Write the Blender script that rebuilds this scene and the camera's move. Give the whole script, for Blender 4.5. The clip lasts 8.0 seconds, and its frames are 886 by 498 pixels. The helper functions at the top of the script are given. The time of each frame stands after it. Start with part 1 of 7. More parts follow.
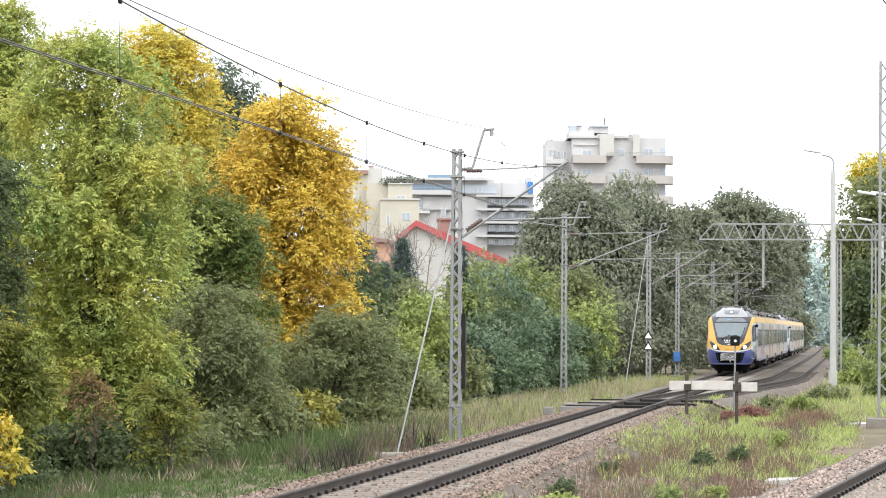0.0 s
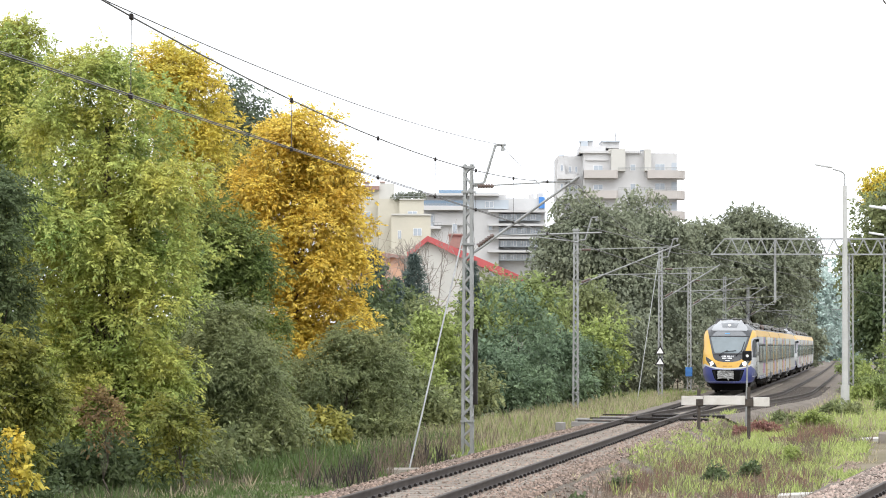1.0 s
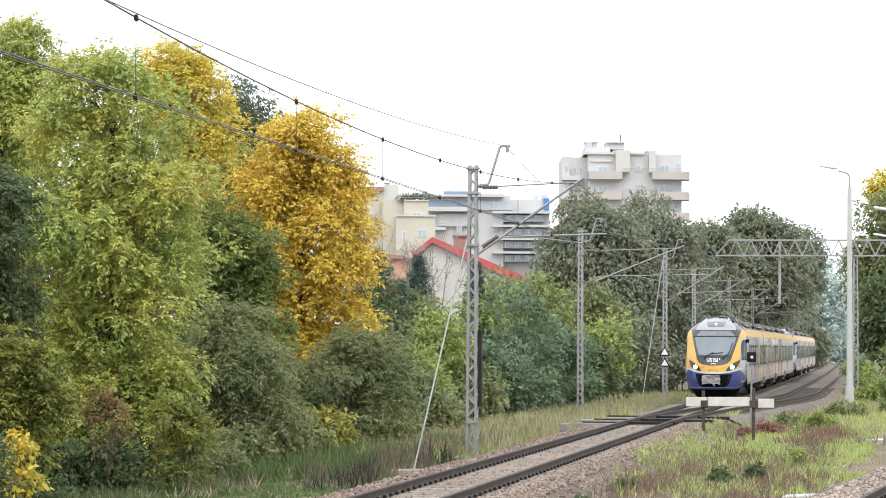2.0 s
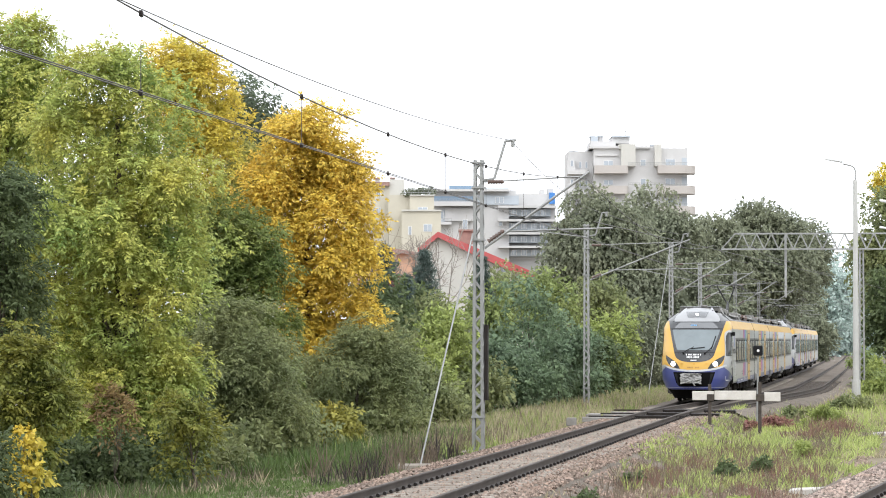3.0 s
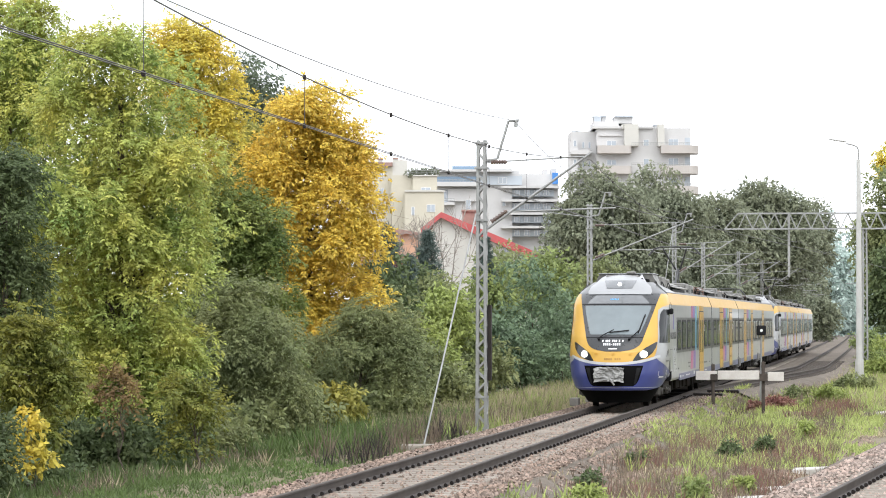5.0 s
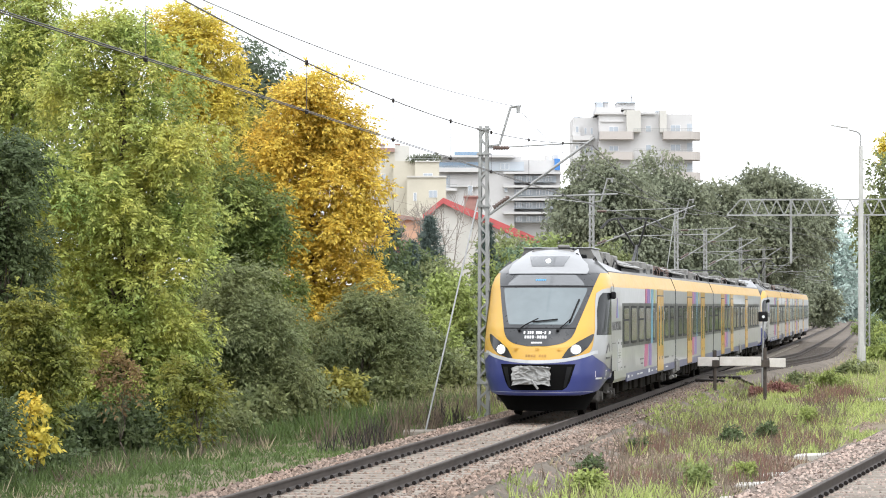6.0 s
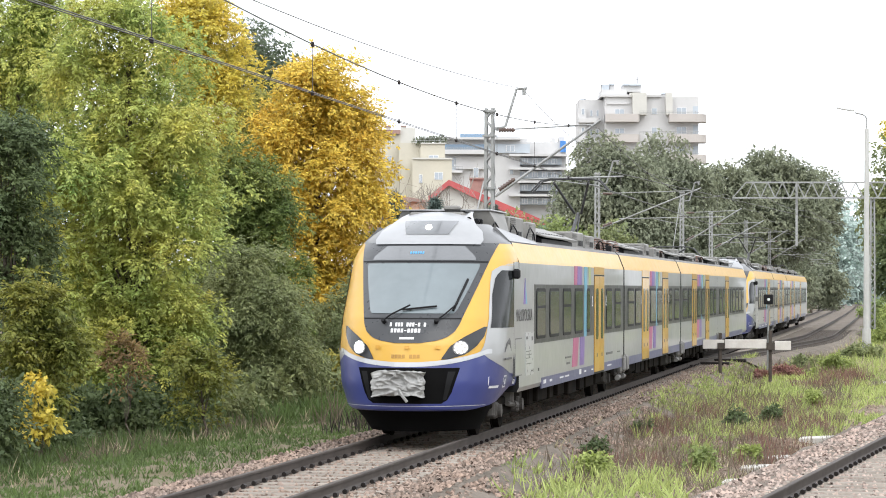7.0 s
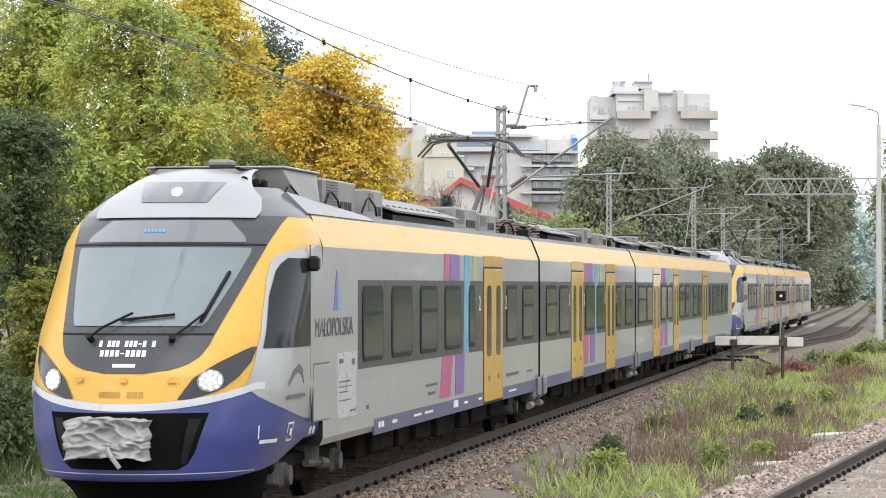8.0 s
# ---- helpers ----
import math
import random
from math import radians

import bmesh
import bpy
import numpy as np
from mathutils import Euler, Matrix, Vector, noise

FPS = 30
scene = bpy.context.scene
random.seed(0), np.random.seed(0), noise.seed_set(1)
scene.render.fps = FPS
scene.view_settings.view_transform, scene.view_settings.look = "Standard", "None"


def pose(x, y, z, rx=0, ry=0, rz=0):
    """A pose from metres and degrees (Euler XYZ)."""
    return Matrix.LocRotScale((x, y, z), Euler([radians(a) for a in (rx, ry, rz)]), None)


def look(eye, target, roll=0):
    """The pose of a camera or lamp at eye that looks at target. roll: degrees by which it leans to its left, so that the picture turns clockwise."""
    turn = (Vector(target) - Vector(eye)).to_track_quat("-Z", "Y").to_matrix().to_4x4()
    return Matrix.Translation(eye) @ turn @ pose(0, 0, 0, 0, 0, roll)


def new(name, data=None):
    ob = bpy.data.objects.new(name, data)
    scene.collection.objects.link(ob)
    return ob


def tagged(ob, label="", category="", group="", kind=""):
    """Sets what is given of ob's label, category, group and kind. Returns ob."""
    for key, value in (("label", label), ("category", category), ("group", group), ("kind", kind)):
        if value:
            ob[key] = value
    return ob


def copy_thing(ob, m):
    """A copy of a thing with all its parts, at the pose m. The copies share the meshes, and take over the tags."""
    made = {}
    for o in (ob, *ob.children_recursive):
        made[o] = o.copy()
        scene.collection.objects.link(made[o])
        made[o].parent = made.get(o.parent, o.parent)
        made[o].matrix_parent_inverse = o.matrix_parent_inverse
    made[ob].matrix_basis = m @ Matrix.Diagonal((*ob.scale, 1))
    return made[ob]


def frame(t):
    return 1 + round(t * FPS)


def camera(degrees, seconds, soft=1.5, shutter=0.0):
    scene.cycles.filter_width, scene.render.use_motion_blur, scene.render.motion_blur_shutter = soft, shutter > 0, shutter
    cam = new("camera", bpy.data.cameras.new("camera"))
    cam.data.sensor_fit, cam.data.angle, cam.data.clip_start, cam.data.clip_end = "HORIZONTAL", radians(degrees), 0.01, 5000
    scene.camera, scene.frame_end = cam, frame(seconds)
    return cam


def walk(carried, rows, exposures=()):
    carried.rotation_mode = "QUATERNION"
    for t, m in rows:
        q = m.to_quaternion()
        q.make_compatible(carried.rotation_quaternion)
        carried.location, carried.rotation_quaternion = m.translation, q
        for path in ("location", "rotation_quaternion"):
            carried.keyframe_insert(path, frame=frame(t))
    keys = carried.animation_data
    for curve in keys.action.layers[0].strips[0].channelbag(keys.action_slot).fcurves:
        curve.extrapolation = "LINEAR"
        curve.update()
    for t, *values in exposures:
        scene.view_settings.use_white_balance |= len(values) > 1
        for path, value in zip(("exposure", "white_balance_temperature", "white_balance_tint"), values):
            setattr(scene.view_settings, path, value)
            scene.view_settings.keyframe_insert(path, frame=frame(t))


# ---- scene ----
cam = camera(18.6, 8.0, soft=1.0)
EYE = (0.0, 0.0, 2.512)            # z = 0 is the top of the rails
# seconds, turn to the left, look up, picture's clockwise turn (degrees)
AIM = [
    (0.0, -0.945, 1.672, 0.35), (0.5, -0.814, 1.843, 0.35), (1.0, -0.699, 1.999, 0.23), (1.5, -0.630, 2.038, 0.30),
    (3.0, -0.479, 1.910, 0.06), (3.5, -0.438, 1.818, -0.02), (4.0, -0.402, 1.709, -0.03), (5.5, -0.416, 1.367, -0.04),
    (6.0, -0.369, 1.193, 0.04), (6.5, -0.334, 0.950, 0.06), (7.0, -0.253, 0.812, 0.17), (7.5, -0.110, 0.781, -0.03), (8.0, 0.0, 0.757, 0.0),
]


def aim(turn, up, roll):
    a, b = radians(turn), radians(up)
    way = Vector((-math.sin(a) * math.cos(b), math.cos(a) * math.cos(b), math.sin(b)))
    return look(EYE, Vector(EYE) + way * 50, roll)


walk(cam, [(t, aim(a, b, c)) for t, a, b, c in AIM], [(0.0, 0.99), (1.5, 0.89), (4.0, 0.93), (5.5, 1.0), (6.5, 1.02), (7.5, 0.9), (8.0, 0.83)])

# ---- light: bright overcast ----
world = bpy.data.worlds.new("overcast_sky")
scene.world = world
world.use_nodes = True
wn, wl = world.node_tree.nodes, world.node_tree.links
wn.clear()
sky = wn.new("ShaderNodeTexSky")
sky.sky_type, sky.sun_disc = "NISHITA", False
sky.sun_elevation, sky.sun_rotation = radians(42), radians(215)
sky.air_density, sky.dust_density, sky.ozone_density = 1.0, 4.0, 1.0
grey = wn.new("ShaderNodeHueSaturation")
grey.inputs["Saturation"].default_value = 0.12
cloud = wn.new("ShaderNodeMix")
cloud.data_type = "RGBA"
cloud.inputs["Factor"].default_value = 0.72
cloud.inputs["B"].default_value = (10.4, 10.8, 11.5, 1)
back = wn.new("ShaderNodeBackground")
back.inputs["Strength"].default_value = 0.125
out = wn.new("ShaderNodeOutputWorld")
wl.new(sky.outputs["Color"], grey.inputs["Color"])
wl.new(grey.outputs["Color"], cloud.inputs["A"])
wl.new(cloud.outputs["Result"], back.inputs["Color"])
wl.new(back.outputs["Background"], out.inputs["Surface"])
sun = new("sun", bpy.data.lights.new("sun", "SUN"))
sun.data.energy, sun.data.angle, sun.data.color = 0.7, radians(40), (1.0, 0.975, 0.94)
sun.matrix_world = look((40, -60, 75), (0, 0, 0))

# ---- the line of the railway: s metres along it, o metres to its right ----
TH, X0 = radians(9.996), -8.158


def bend(s):
    return -2.2e-5 * max(0.0, s - 90.0) ** 2


def W(s, o, z=0.0):
    o += bend(s)
    return Vector((X0 + s * math.sin(TH) + o * math.cos(TH), s * math.cos(TH) - o * math.sin(TH), z))


def along(s, o, z=0.0, turn=0.0):
    """A pose on the railway, its y ahead along the track."""
    p = W(s, o, z)
    return pose(p.x, p.y, p.z, 0, 0, -math.degrees(TH) + turn)


# ---- materials ----
def material(name, color, rough=0.6, metal=0.0, vary=0.15, scale=3.0, bump=0.0, bump_scale=40.0, tint=None, island=0.0,
             random_object=0.0, coat=0.0, translucent=0.0, streak=1.0, spec=0.5):
    """A surface with colour variation at two scales, roughness wear and a fine relief."""
    m = bpy.data.materials.new(name)
    m.use_nodes = True
    n, l = m.node_tree.nodes, m.node_tree.links
    b = n["Principled BSDF"]
    b.inputs["Metallic"].default_value = metal
    b.inputs["Coat Weight"].default_value = coat
    b.inputs["Specular IOR Level"].default_value = spec
    tc = n.new("ShaderNodeTexCoord")
    mp = n.new("ShaderNodeMapping")
    mp.inputs["Scale"].default_value = (1, 1, streak)
    l.new(tc.outputs["Object"], mp.inputs["Vector"])
    big, small = n.new("ShaderNodeTexNoise"), n.new("ShaderNodeTexNoise")
    big.inputs["Scale"].default_value, small.inputs["Scale"].default_value = scale, scale * 9
    big.inputs["Detail"].default_value = small.inputs["Detail"].default_value = 4
    for x in (big, small):
        l.new(mp.outputs["Vector"], x.inputs["Vector"])
    ramp = n.new("ShaderNodeMapRange")
    ramp.inputs["From Min"].default_value, ramp.inputs["From Max"].default_value = 0.3, 0.7
    l.new(big.outputs["Fac"], ramp.inputs["Value"])
    mix = n.new("ShaderNodeMix")
    mix.data_type = "RGBA"
    mix.inputs["A"].default_value = (*color, 1)
    mix.inputs["B"].default_value = (*(tint or [c * (1 - 2 * vary) for c in color]), 1)
    l.new(ramp.outputs["Result"], mix.inputs["Factor"])
    hsv = n.new("ShaderNodeHueSaturation")
    l.new(mix.outputs["Result"], hsv.inputs["Color"])
    val = n.new("ShaderNodeMath")
    val.operation = "MULTIPLY_ADD"
    l.new(small.outputs["Fac"], val.inputs[0])
    val.inputs[1].default_value, val.inputs[2].default_value = 2 * vary, 1 - vary
    last = val.outputs[0]
    for source, amount in (("island", island), ("object", random_object)):
        if not amount:
            continue
        if source == "island":
            r = n.new("ShaderNodeNewGeometry").outputs["Random Per Island"]
        else:
            r = n.new("ShaderNodeObjectInfo").outputs["Random"]
        a = n.new("ShaderNodeMath")
        a.operation = "MULTIPLY_ADD"
        a.inputs[1].default_value, a.inputs[2].default_value = 2 * amount, 1 - amount
        l.new(r, a.inputs[0])
        mul = n.new("ShaderNodeMath")
        mul.operation = "MULTIPLY"
        l.new(a.outputs[0], mul.inputs[0])
        l.new(last, mul.inputs[1])
        last = mul.outputs[0]
    l.new(last, hsv.inputs["Value"])
    l.new(hsv.outputs["Color"], b.inputs["Base Color"])
    rr = n.new("ShaderNodeMapRange")
    rr.inputs["To Min"].default_value, rr.inputs["To Max"].default_value = max(0.02, rough - 0.1), min(1, rough + 0.1)
    l.new(small.outputs["Fac"], rr.inputs["Value"])
    l.new(rr.outputs["Result"], b.inputs["Roughness"])
    if bump:
        bt = n.new("ShaderNodeTexNoise")
        bt.inputs["Scale"].default_value, bt.inputs["Detail"].default_value = bump_scale, 5
        l.new(tc.outputs["Object"], bt.inputs["Vector"])
        bp = n.new("ShaderNodeBump")
        bp.inputs["Strength"].default_value, bp.inputs["Distance"].default_value = bump, 0.02
        l.new(bt.outputs["Fac"], bp.inputs["Height"])
        l.new(bp.outputs["Normal"], b.inputs["Normal"])
    if translucent:
        tr = n.new("ShaderNodeBsdfTranslucent")
        ms = n.new("ShaderNodeMixShader")
        ms.inputs["Fac"].default_value = translucent
        l.new(hsv.outputs["Color"], tr.inputs["Color"])
        l.new(b.outputs["BSDF"], ms.inputs[1])
        l.new(tr.outputs["BSDF"], ms.inputs[2])
        l.new(ms.outputs["Shader"], n["Material Output"].inputs["Surface"])
    return m


def leaf_material(name, color, tint, patch=0.35, vary=0.3):
    m = material(name, color, rough=0.5, vary=vary * 0.5, scale=patch, tint=tint, island=vary, translucent=0.34)
    m.node_tree.nodes["Principled BSDF"].inputs["Specular IOR Level"].default_value = 0.25
    return m


def glow(name, color, strength):
    m = bpy.data.materials.new(name)
    m.use_nodes = True
    b = m.node_tree.nodes["Principled BSDF"]
    b.inputs["Base Color"].default_value = (*color, 1)
    b.inputs["Emission Color"].default_value = (*color, 1)
    b.inputs["Emission Strength"].default_value = strength
    return m


BALLAST = material("ballast_ground", (0.18, 0.152, 0.126), 0.95, vary=0.3, scale=0.8, bump=0.9, bump_scale=16, tint=(0.12, 0.104, 0.086), spec=0.15)
STONE = material("ballast_stone", (0.265, 0.193, 0.152), 0.9, vary=0.12, scale=0.7, tint=(0.20, 0.16, 0.135), island=0.5, spec=0.15)
STONE_CLEAN = material("clean_ballast_stone", (0.37, 0.28, 0.235), 0.9, vary=0.12, scale=0.7, tint=(0.28, 0.235, 0.205), island=0.45, spec=0.15)
SOIL = material("soil_grass", (0.128, 0.111, 0.0638), 0.95, vary=0.25, scale=0.45, bump=0.7, bump_scale=10, tint=(0.212, 0.178, 0.132), spec=0.15)
RAIL = material("rail_steel", (0.085, 0.072, 0.064), 0.7, 0.0, vary=0.2, scale=2.0, tint=(0.055, 0.046, 0.041), spec=0.15)
RAIL_TOP = material("polished_rail", (0.5, 0.49, 0.48), 0.28, 1.0, vary=0.1, scale=2.0)
CONCRETE = material("sleeper_concrete", (0.296, 0.268, 0.232), 0.9, vary=0.15, scale=2.0, bump=0.3, random_object=0.15, tint=(0.208, 0.18, 0.152), spec=0.15)
IRON = material("dark_iron", (0.035, 0.03, 0.028), 0.6, 0.5, vary=0.2, spec=0.15)
GALV = material("galvanised_steel", (0.32, 0.328, 0.32), 0.55, 0.5, vary=0.12, scale=1.5, tint=(0.24, 0.24, 0.232))
WIRE = material("copper_wire", (0.10, 0.095, 0.09), 0.5, 0.6)


# ---- mesh helpers ----
def mesh_object(name, verts, faces, mat, parent=None, label="", smooth=False):
    me = bpy.data.meshes.new(name)
    me.from_pydata([tuple(v) for v in verts], [], faces)
    me.update()
    if smooth:
        me.shade_smooth()
    me.materials.append(mat)
    ob = new(name, me)
    ob.parent = parent
    if label:
        tagged(ob, label)
    return ob


def part(name, bm, mat, parent=None, label="", smooth=False):
    me = bpy.data.meshes.new(name)
    bm.to_mesh(me)
    bm.free()
    if smooth:
        me.shade_smooth()
    me.materials.append(mat)
    ob = new(name, me)
    ob.parent = parent
    if label:
        tagged(ob, label)
    return ob


def empty(name, m, label, category, group=""):
    ob = new(name)
    ob.matrix_basis = m
    return tagged(ob, label, category, group)


def add_box(bm, lo, hi, bevel=0.0):
    """A box between two corners, its edges bevelled."""
    c = [(a + b) / 2 for a, b in zip(lo, hi)]
    s = [abs(b - a) for a, b in zip(lo, hi)]
    r = bmesh.ops.create_cube(bm, size=1.0, matrix=Matrix.Translation(c) @ Matrix.Diagonal((*s, 1)))
    if bevel:
        edges = list({e for v in r["verts"] for e in v.link_edges})
        bmesh.ops.bevel(bm, geom=edges, offset=bevel, segments=1, affect="EDGES", clamp_overlap=True)


def add_tube(bm, a, b, r0, r1=None, n=8, caps=True):
    a, b = Vector(a), Vector(b)
    d = b - a
    m = Matrix.Translation((a + b) / 2) @ d.to_track_quat("Z", "Y").to_matrix().to_4x4()
    bmesh.ops.create_cone(bm, cap_ends=caps, segments=n, radius1=r0, radius2=r0 if r1 is None else r1, depth=d.length, matrix=m)


def add_bar(bm, a, b, w, h=None):
    """A rectangular bar from a to b."""
    a, b = Vector(a), Vector(b)
    d = b - a
    m = Matrix.Translation((a + b) / 2) @ d.to_track_quat("Z", "Y").to_matrix().to_4x4() @ Matrix.Diagonal((w, h or w, d.length, 1))
    bmesh.ops.create_cube(bm, size=1.0, matrix=m)


def add_post(bm, x, y, z0, x1, y1, z1, wx, wy):
    """An upright bar of wx by wy from (x, y, z0) to (x1, y1, z1)."""
    lo = [bm.verts.new((x + a * wx / 2, y + b * wy / 2, z0)) for a, b in ((-1, -1), (1, -1), (1, 1), (-1, 1))]
    hi = [bm.verts.new((x1 + a * wx / 2, y1 + b * wy / 2, z1)) for a, b in ((-1, -1), (1, -1), (1, 1), (-1, 1))]
    bm.faces.new(lo[::-1])
    bm.faces.new(hi)
    for i in range(4):
        bm.faces.new((lo[i], lo[(i + 1) % 4], hi[(i + 1) % 4], hi[i]))


def add_poly_tube(bm, pts, r, n=6):
    for a, b in zip(pts, pts[1:]):
        add_tube(bm, a, b, r, n=n)


def prism(bm, outline, y0, y1):
    """An outline in x and z, drawn out along y."""
    a = [bm.verts.new((x, y0, z)) for x, z in outline]
    b = [bm.verts.new((x, y1, z)) for x, z in outline]
    k = len(outline)
    bm.faces.new(a[::-1])
    bm.faces.new(b)
    for i in range(k):
        bm.faces.new((a[i], a[(i + 1) % k], b[(i + 1) % k], b[i]))
    bmesh.ops.recalc_face_normals(bm, faces=bm.faces)


# ---- ground ----
RT_A, RT_B = Vector((4.52, 31.6)), Vector((8.60, 46.4))     # a line along the middle of the second track
RT_DIR = (RT_B - RT_A).normalized()


def right_track(s, o, z=0.0):
    p = RT_A + RT_DIR * s + Vector((RT_DIR.y, -RT_DIR.x)) * o
    return Vector((p.x, p.y, z))


def to_line(x, y):
    dx = x - X0
    return dx * math.sin(TH) + y * math.cos(TH), dx * math.cos(TH) - y * math.sin(TH)


def ground_height(x, y):
    s, o = to_line(x, y)
    o -= bend(s)
    z = -0.62 + 0.10 * noise.noise((x * 0.25, y * 0.25, 0)) + 0.04 * noise.noise((x * 1.3, y * 1.3, 5))
    if o < -5:
        z -= 0.25 * min(1.0, (-5 - o) / 4)
    if o < -30:
        z += min(10.0, (-30 - o) * 0.06)
    if o > 12:
        z += min(1.5, (o - 12) * 0.08)
    return z


def make_ground():
    so = [-40, 0, 15] + [20 + 0.9 * i for i in range(160)] + [170, 180, 195, 210, 230, 260, 300, 350, 420, 520, 700, 1000, 1500, 2500]
    oo = [-1500, -700, -400, -250, -150, -100, -70, -50, -40, -30, -24, -20, -16, -13] + [-11 + 0.45 * i for i in range(50)] \
        + [12, 13, 14, 16, 18, 20, 24, 30, 40, 60, 90, 140, 250, 400, 700, 1500]
    verts, faces = [], []
    for s in so:
        for o in oo:
            p = W(min(s, 600), o)
            if s > 600:
                p = W(600, o) + Vector((math.sin(TH), math.cos(TH), 0)) * (s - 600)
            verts.append((p.x, p.y, ground_height(p.x, p.y)))
    k = len(oo)
    for i in range(len(so) - 1):
        for j in range(k - 1):
            faces.append((i * k + j, i * k + j + 1, (i + 1) * k + j + 1, (i + 1) * k + j))
    g = mesh_object("ground", verts, faces, SOIL, smooth=True)
    tagged(g, "rough grassy trackside ground with bare soil patches", "ground", kind="structure")


def make_bed(name, place, s0, s1, step, label, rng):
    """A ballast bed with sloping shoulders and an uneven foot."""
    prof = [(-3.1, -0.80), (-2.7, -0.58), (-2.0, -0.24), (-1.5, -0.20), (-0.9, -0.215), (-0.5, -0.2), (0, -0.205), (0.5, -0.2), (0.9, -0.215), (1.5, -0.20),
            (1.85, -0.26), (2.3, -0.50), (2.8, -0.80)]
    verts, faces = [], []
    k, n = len(prof), int((s1 - s0) / step) + 1
    for i in range(n):
        s = s0 + i * step
        for o, z in prof:
            w = 0.16 if abs(o) > 1.8 else 0.02
            p = place(s, o + rng.uniform(-w, w), z + rng.uniform(-0.02, 0.02))
            verts.append(p)
    for i in range(n - 1):
        for j in range(k - 1):
            faces.append((i * k + j, i * k + j + 1, (i + 1) * k + j + 1, (i + 1) * k + j))
    b = mesh_object(name, verts, faces, BALLAST)
    tagged(b, label, "ballast", kind="structure")


def scatter_mesh(name, verts, faces, mat, smooth=False):
    """A mesh from arrays of vertices (n, 3) and faces (m, 3 or 4)."""
    me = bpy.data.meshes.new(name)
    m, k = faces.shape
    me.vertices.add(len(verts))
    me.vertices.foreach_set("co", np.ascontiguousarray(verts, dtype=np.float32).ravel())
    me.loops.add(m * k)
    me.loops.foreach_set("vertex_index", np.ascontiguousarray(faces, dtype=np.int32).ravel())
    me.polygons.add(m)
    me.polygons.foreach_set("loop_start", np.arange(0, m * k, k, dtype=np.int32))
    me.update(calc_edges=True)
    if smooth:
        me.shade_smooth()
    me.materials.append(mat)
    return new(name, me)


STONE_V = np.array([(1, 0.8, -0.6), (-1, 0.9, -0.6), (-0.9, -0.9, -0.6), (0.9, -0.8, -0.6), (0.45, 0.1, 0.7), (-0.5, -0.1, 0.6)], float)
STONE_F = np.array([(0, 1, 5), (0, 5, 4), (1, 2, 5), (2, 3, 4), (2, 4, 5), (3, 0, 4)])


def unit_turns(rng, n):
    """Turns about the upright, each tipped a little."""
    a, b, c = rng.uniform(0, 6.283, n), rng.normal(0, 0.35, n), rng.normal(0, 0.35, n)
    z, o = np.zeros(n), np.ones(n)
    rz = np.array([[np.cos(a), -np.sin(a), z], [np.sin(a), np.cos(a), z], [z, z, o]])
    rx = np.array([[o, z, z], [z, np.cos(b), -np.sin(b)], [z, np.sin(b), np.cos(b)]])
    ry = np.array([[np.cos(c), z, np.sin(c)], [z, o, z], [-np.sin(c), z, np.cos(c)]])
    return np.einsum("ijn,jkn,kln->nil", rx, ry, rz)


def stones(name, points, sizes, mat, label, rng):
    """Broken stones at the points, one joined mesh."""
    n = len(points)
    r = unit_turns(rng, n)
    base = STONE_V[None] * rng.uniform(0.6, 1.3, (n, 6, 1))
    v = np.einsum("nij,nkj->nki", r, base * sizes[:, None, None]) + points[:, None]
    f = STONE_F[None] + (np.arange(n) * 6)[:, None, None]
    ob = scatter_mesh(name, v.reshape(-1, 3), f.reshape(-1, 3), mat)
    tagged(ob, label, "ballast", kind="stuff")


def bed_points(place, rng, n, s0, s1, o0, o1):
    u = rng.uniform(0, 1, n) ** 1.5
    s = s0 + (s1 - s0) * u
    o = rng.uniform(o0, o1, n)
    on = (np.abs(o) < 0.68) & (np.abs((s - (22 if place is W else -12) + 0.3) % 0.6 - 0.3) < 0.15)
    s, o = s[~on], o[~on]
    n = len(s)
    a = np.abs(o)
    z = np.where(a < 0.72, -0.198, np.where(a < 1.9, -0.192, np.where(o > 0, -0.23 - (a - 1.8) * 0.55, -0.23 - (a - 1.95) * 0.47)))
    pts = np.array([place(x, y) for x, y in zip(s, o)])
    pts[:, 2] = z + rng.uniform(-0.005, 0.03, n)
    return pts


RAIL_PROFILE = [(-0.0625, -0.172), (0.0625, -0.172), (0.0625, -0.16), (0.02, -0.145), (0.009, -0.13), (0.009, -0.045), (0.034, -0.035), (0.034, -0.008), (0.026, -0.0005),
                (-0.026, -0.0005), (-0.034, -0.008), (-0.034, -0.035), (-0.009, -0.045), (-0.009, -0.13), (-0.02, -0.145), (-0.0625, -0.16)]


def make_rail(place, o0, s0, s1, step, parent):
    verts, faces, k = [], [], len(RAIL_PROFILE)
    n = int((s1 - s0) / step) + 1
    for i in range(n):
        s = s0 + i * step
        c = o0(s) if callable(o0) else o0
        for x, z in RAIL_PROFILE:
            verts.append(place(s, c + x, z))
    for i in range(n - 1):
        for j in range(k):
            faces.append((i * k + j, i * k + (j + 1) % k, (i + 1) * k + (j + 1) % k, (i + 1) * k + j))
    faces += [tuple(range(k))[::-1], tuple(range((n - 1) * k, n * k))]
    ob = mesh_object("rail", verts, faces, RAIL, parent)
    ob.data.materials.append(RAIL_TOP)
    for p in ob.data.polygons:
        if p.normal.z > 0.5 and p.center.z > -0.02:
            p.material_index = 1
    return ob


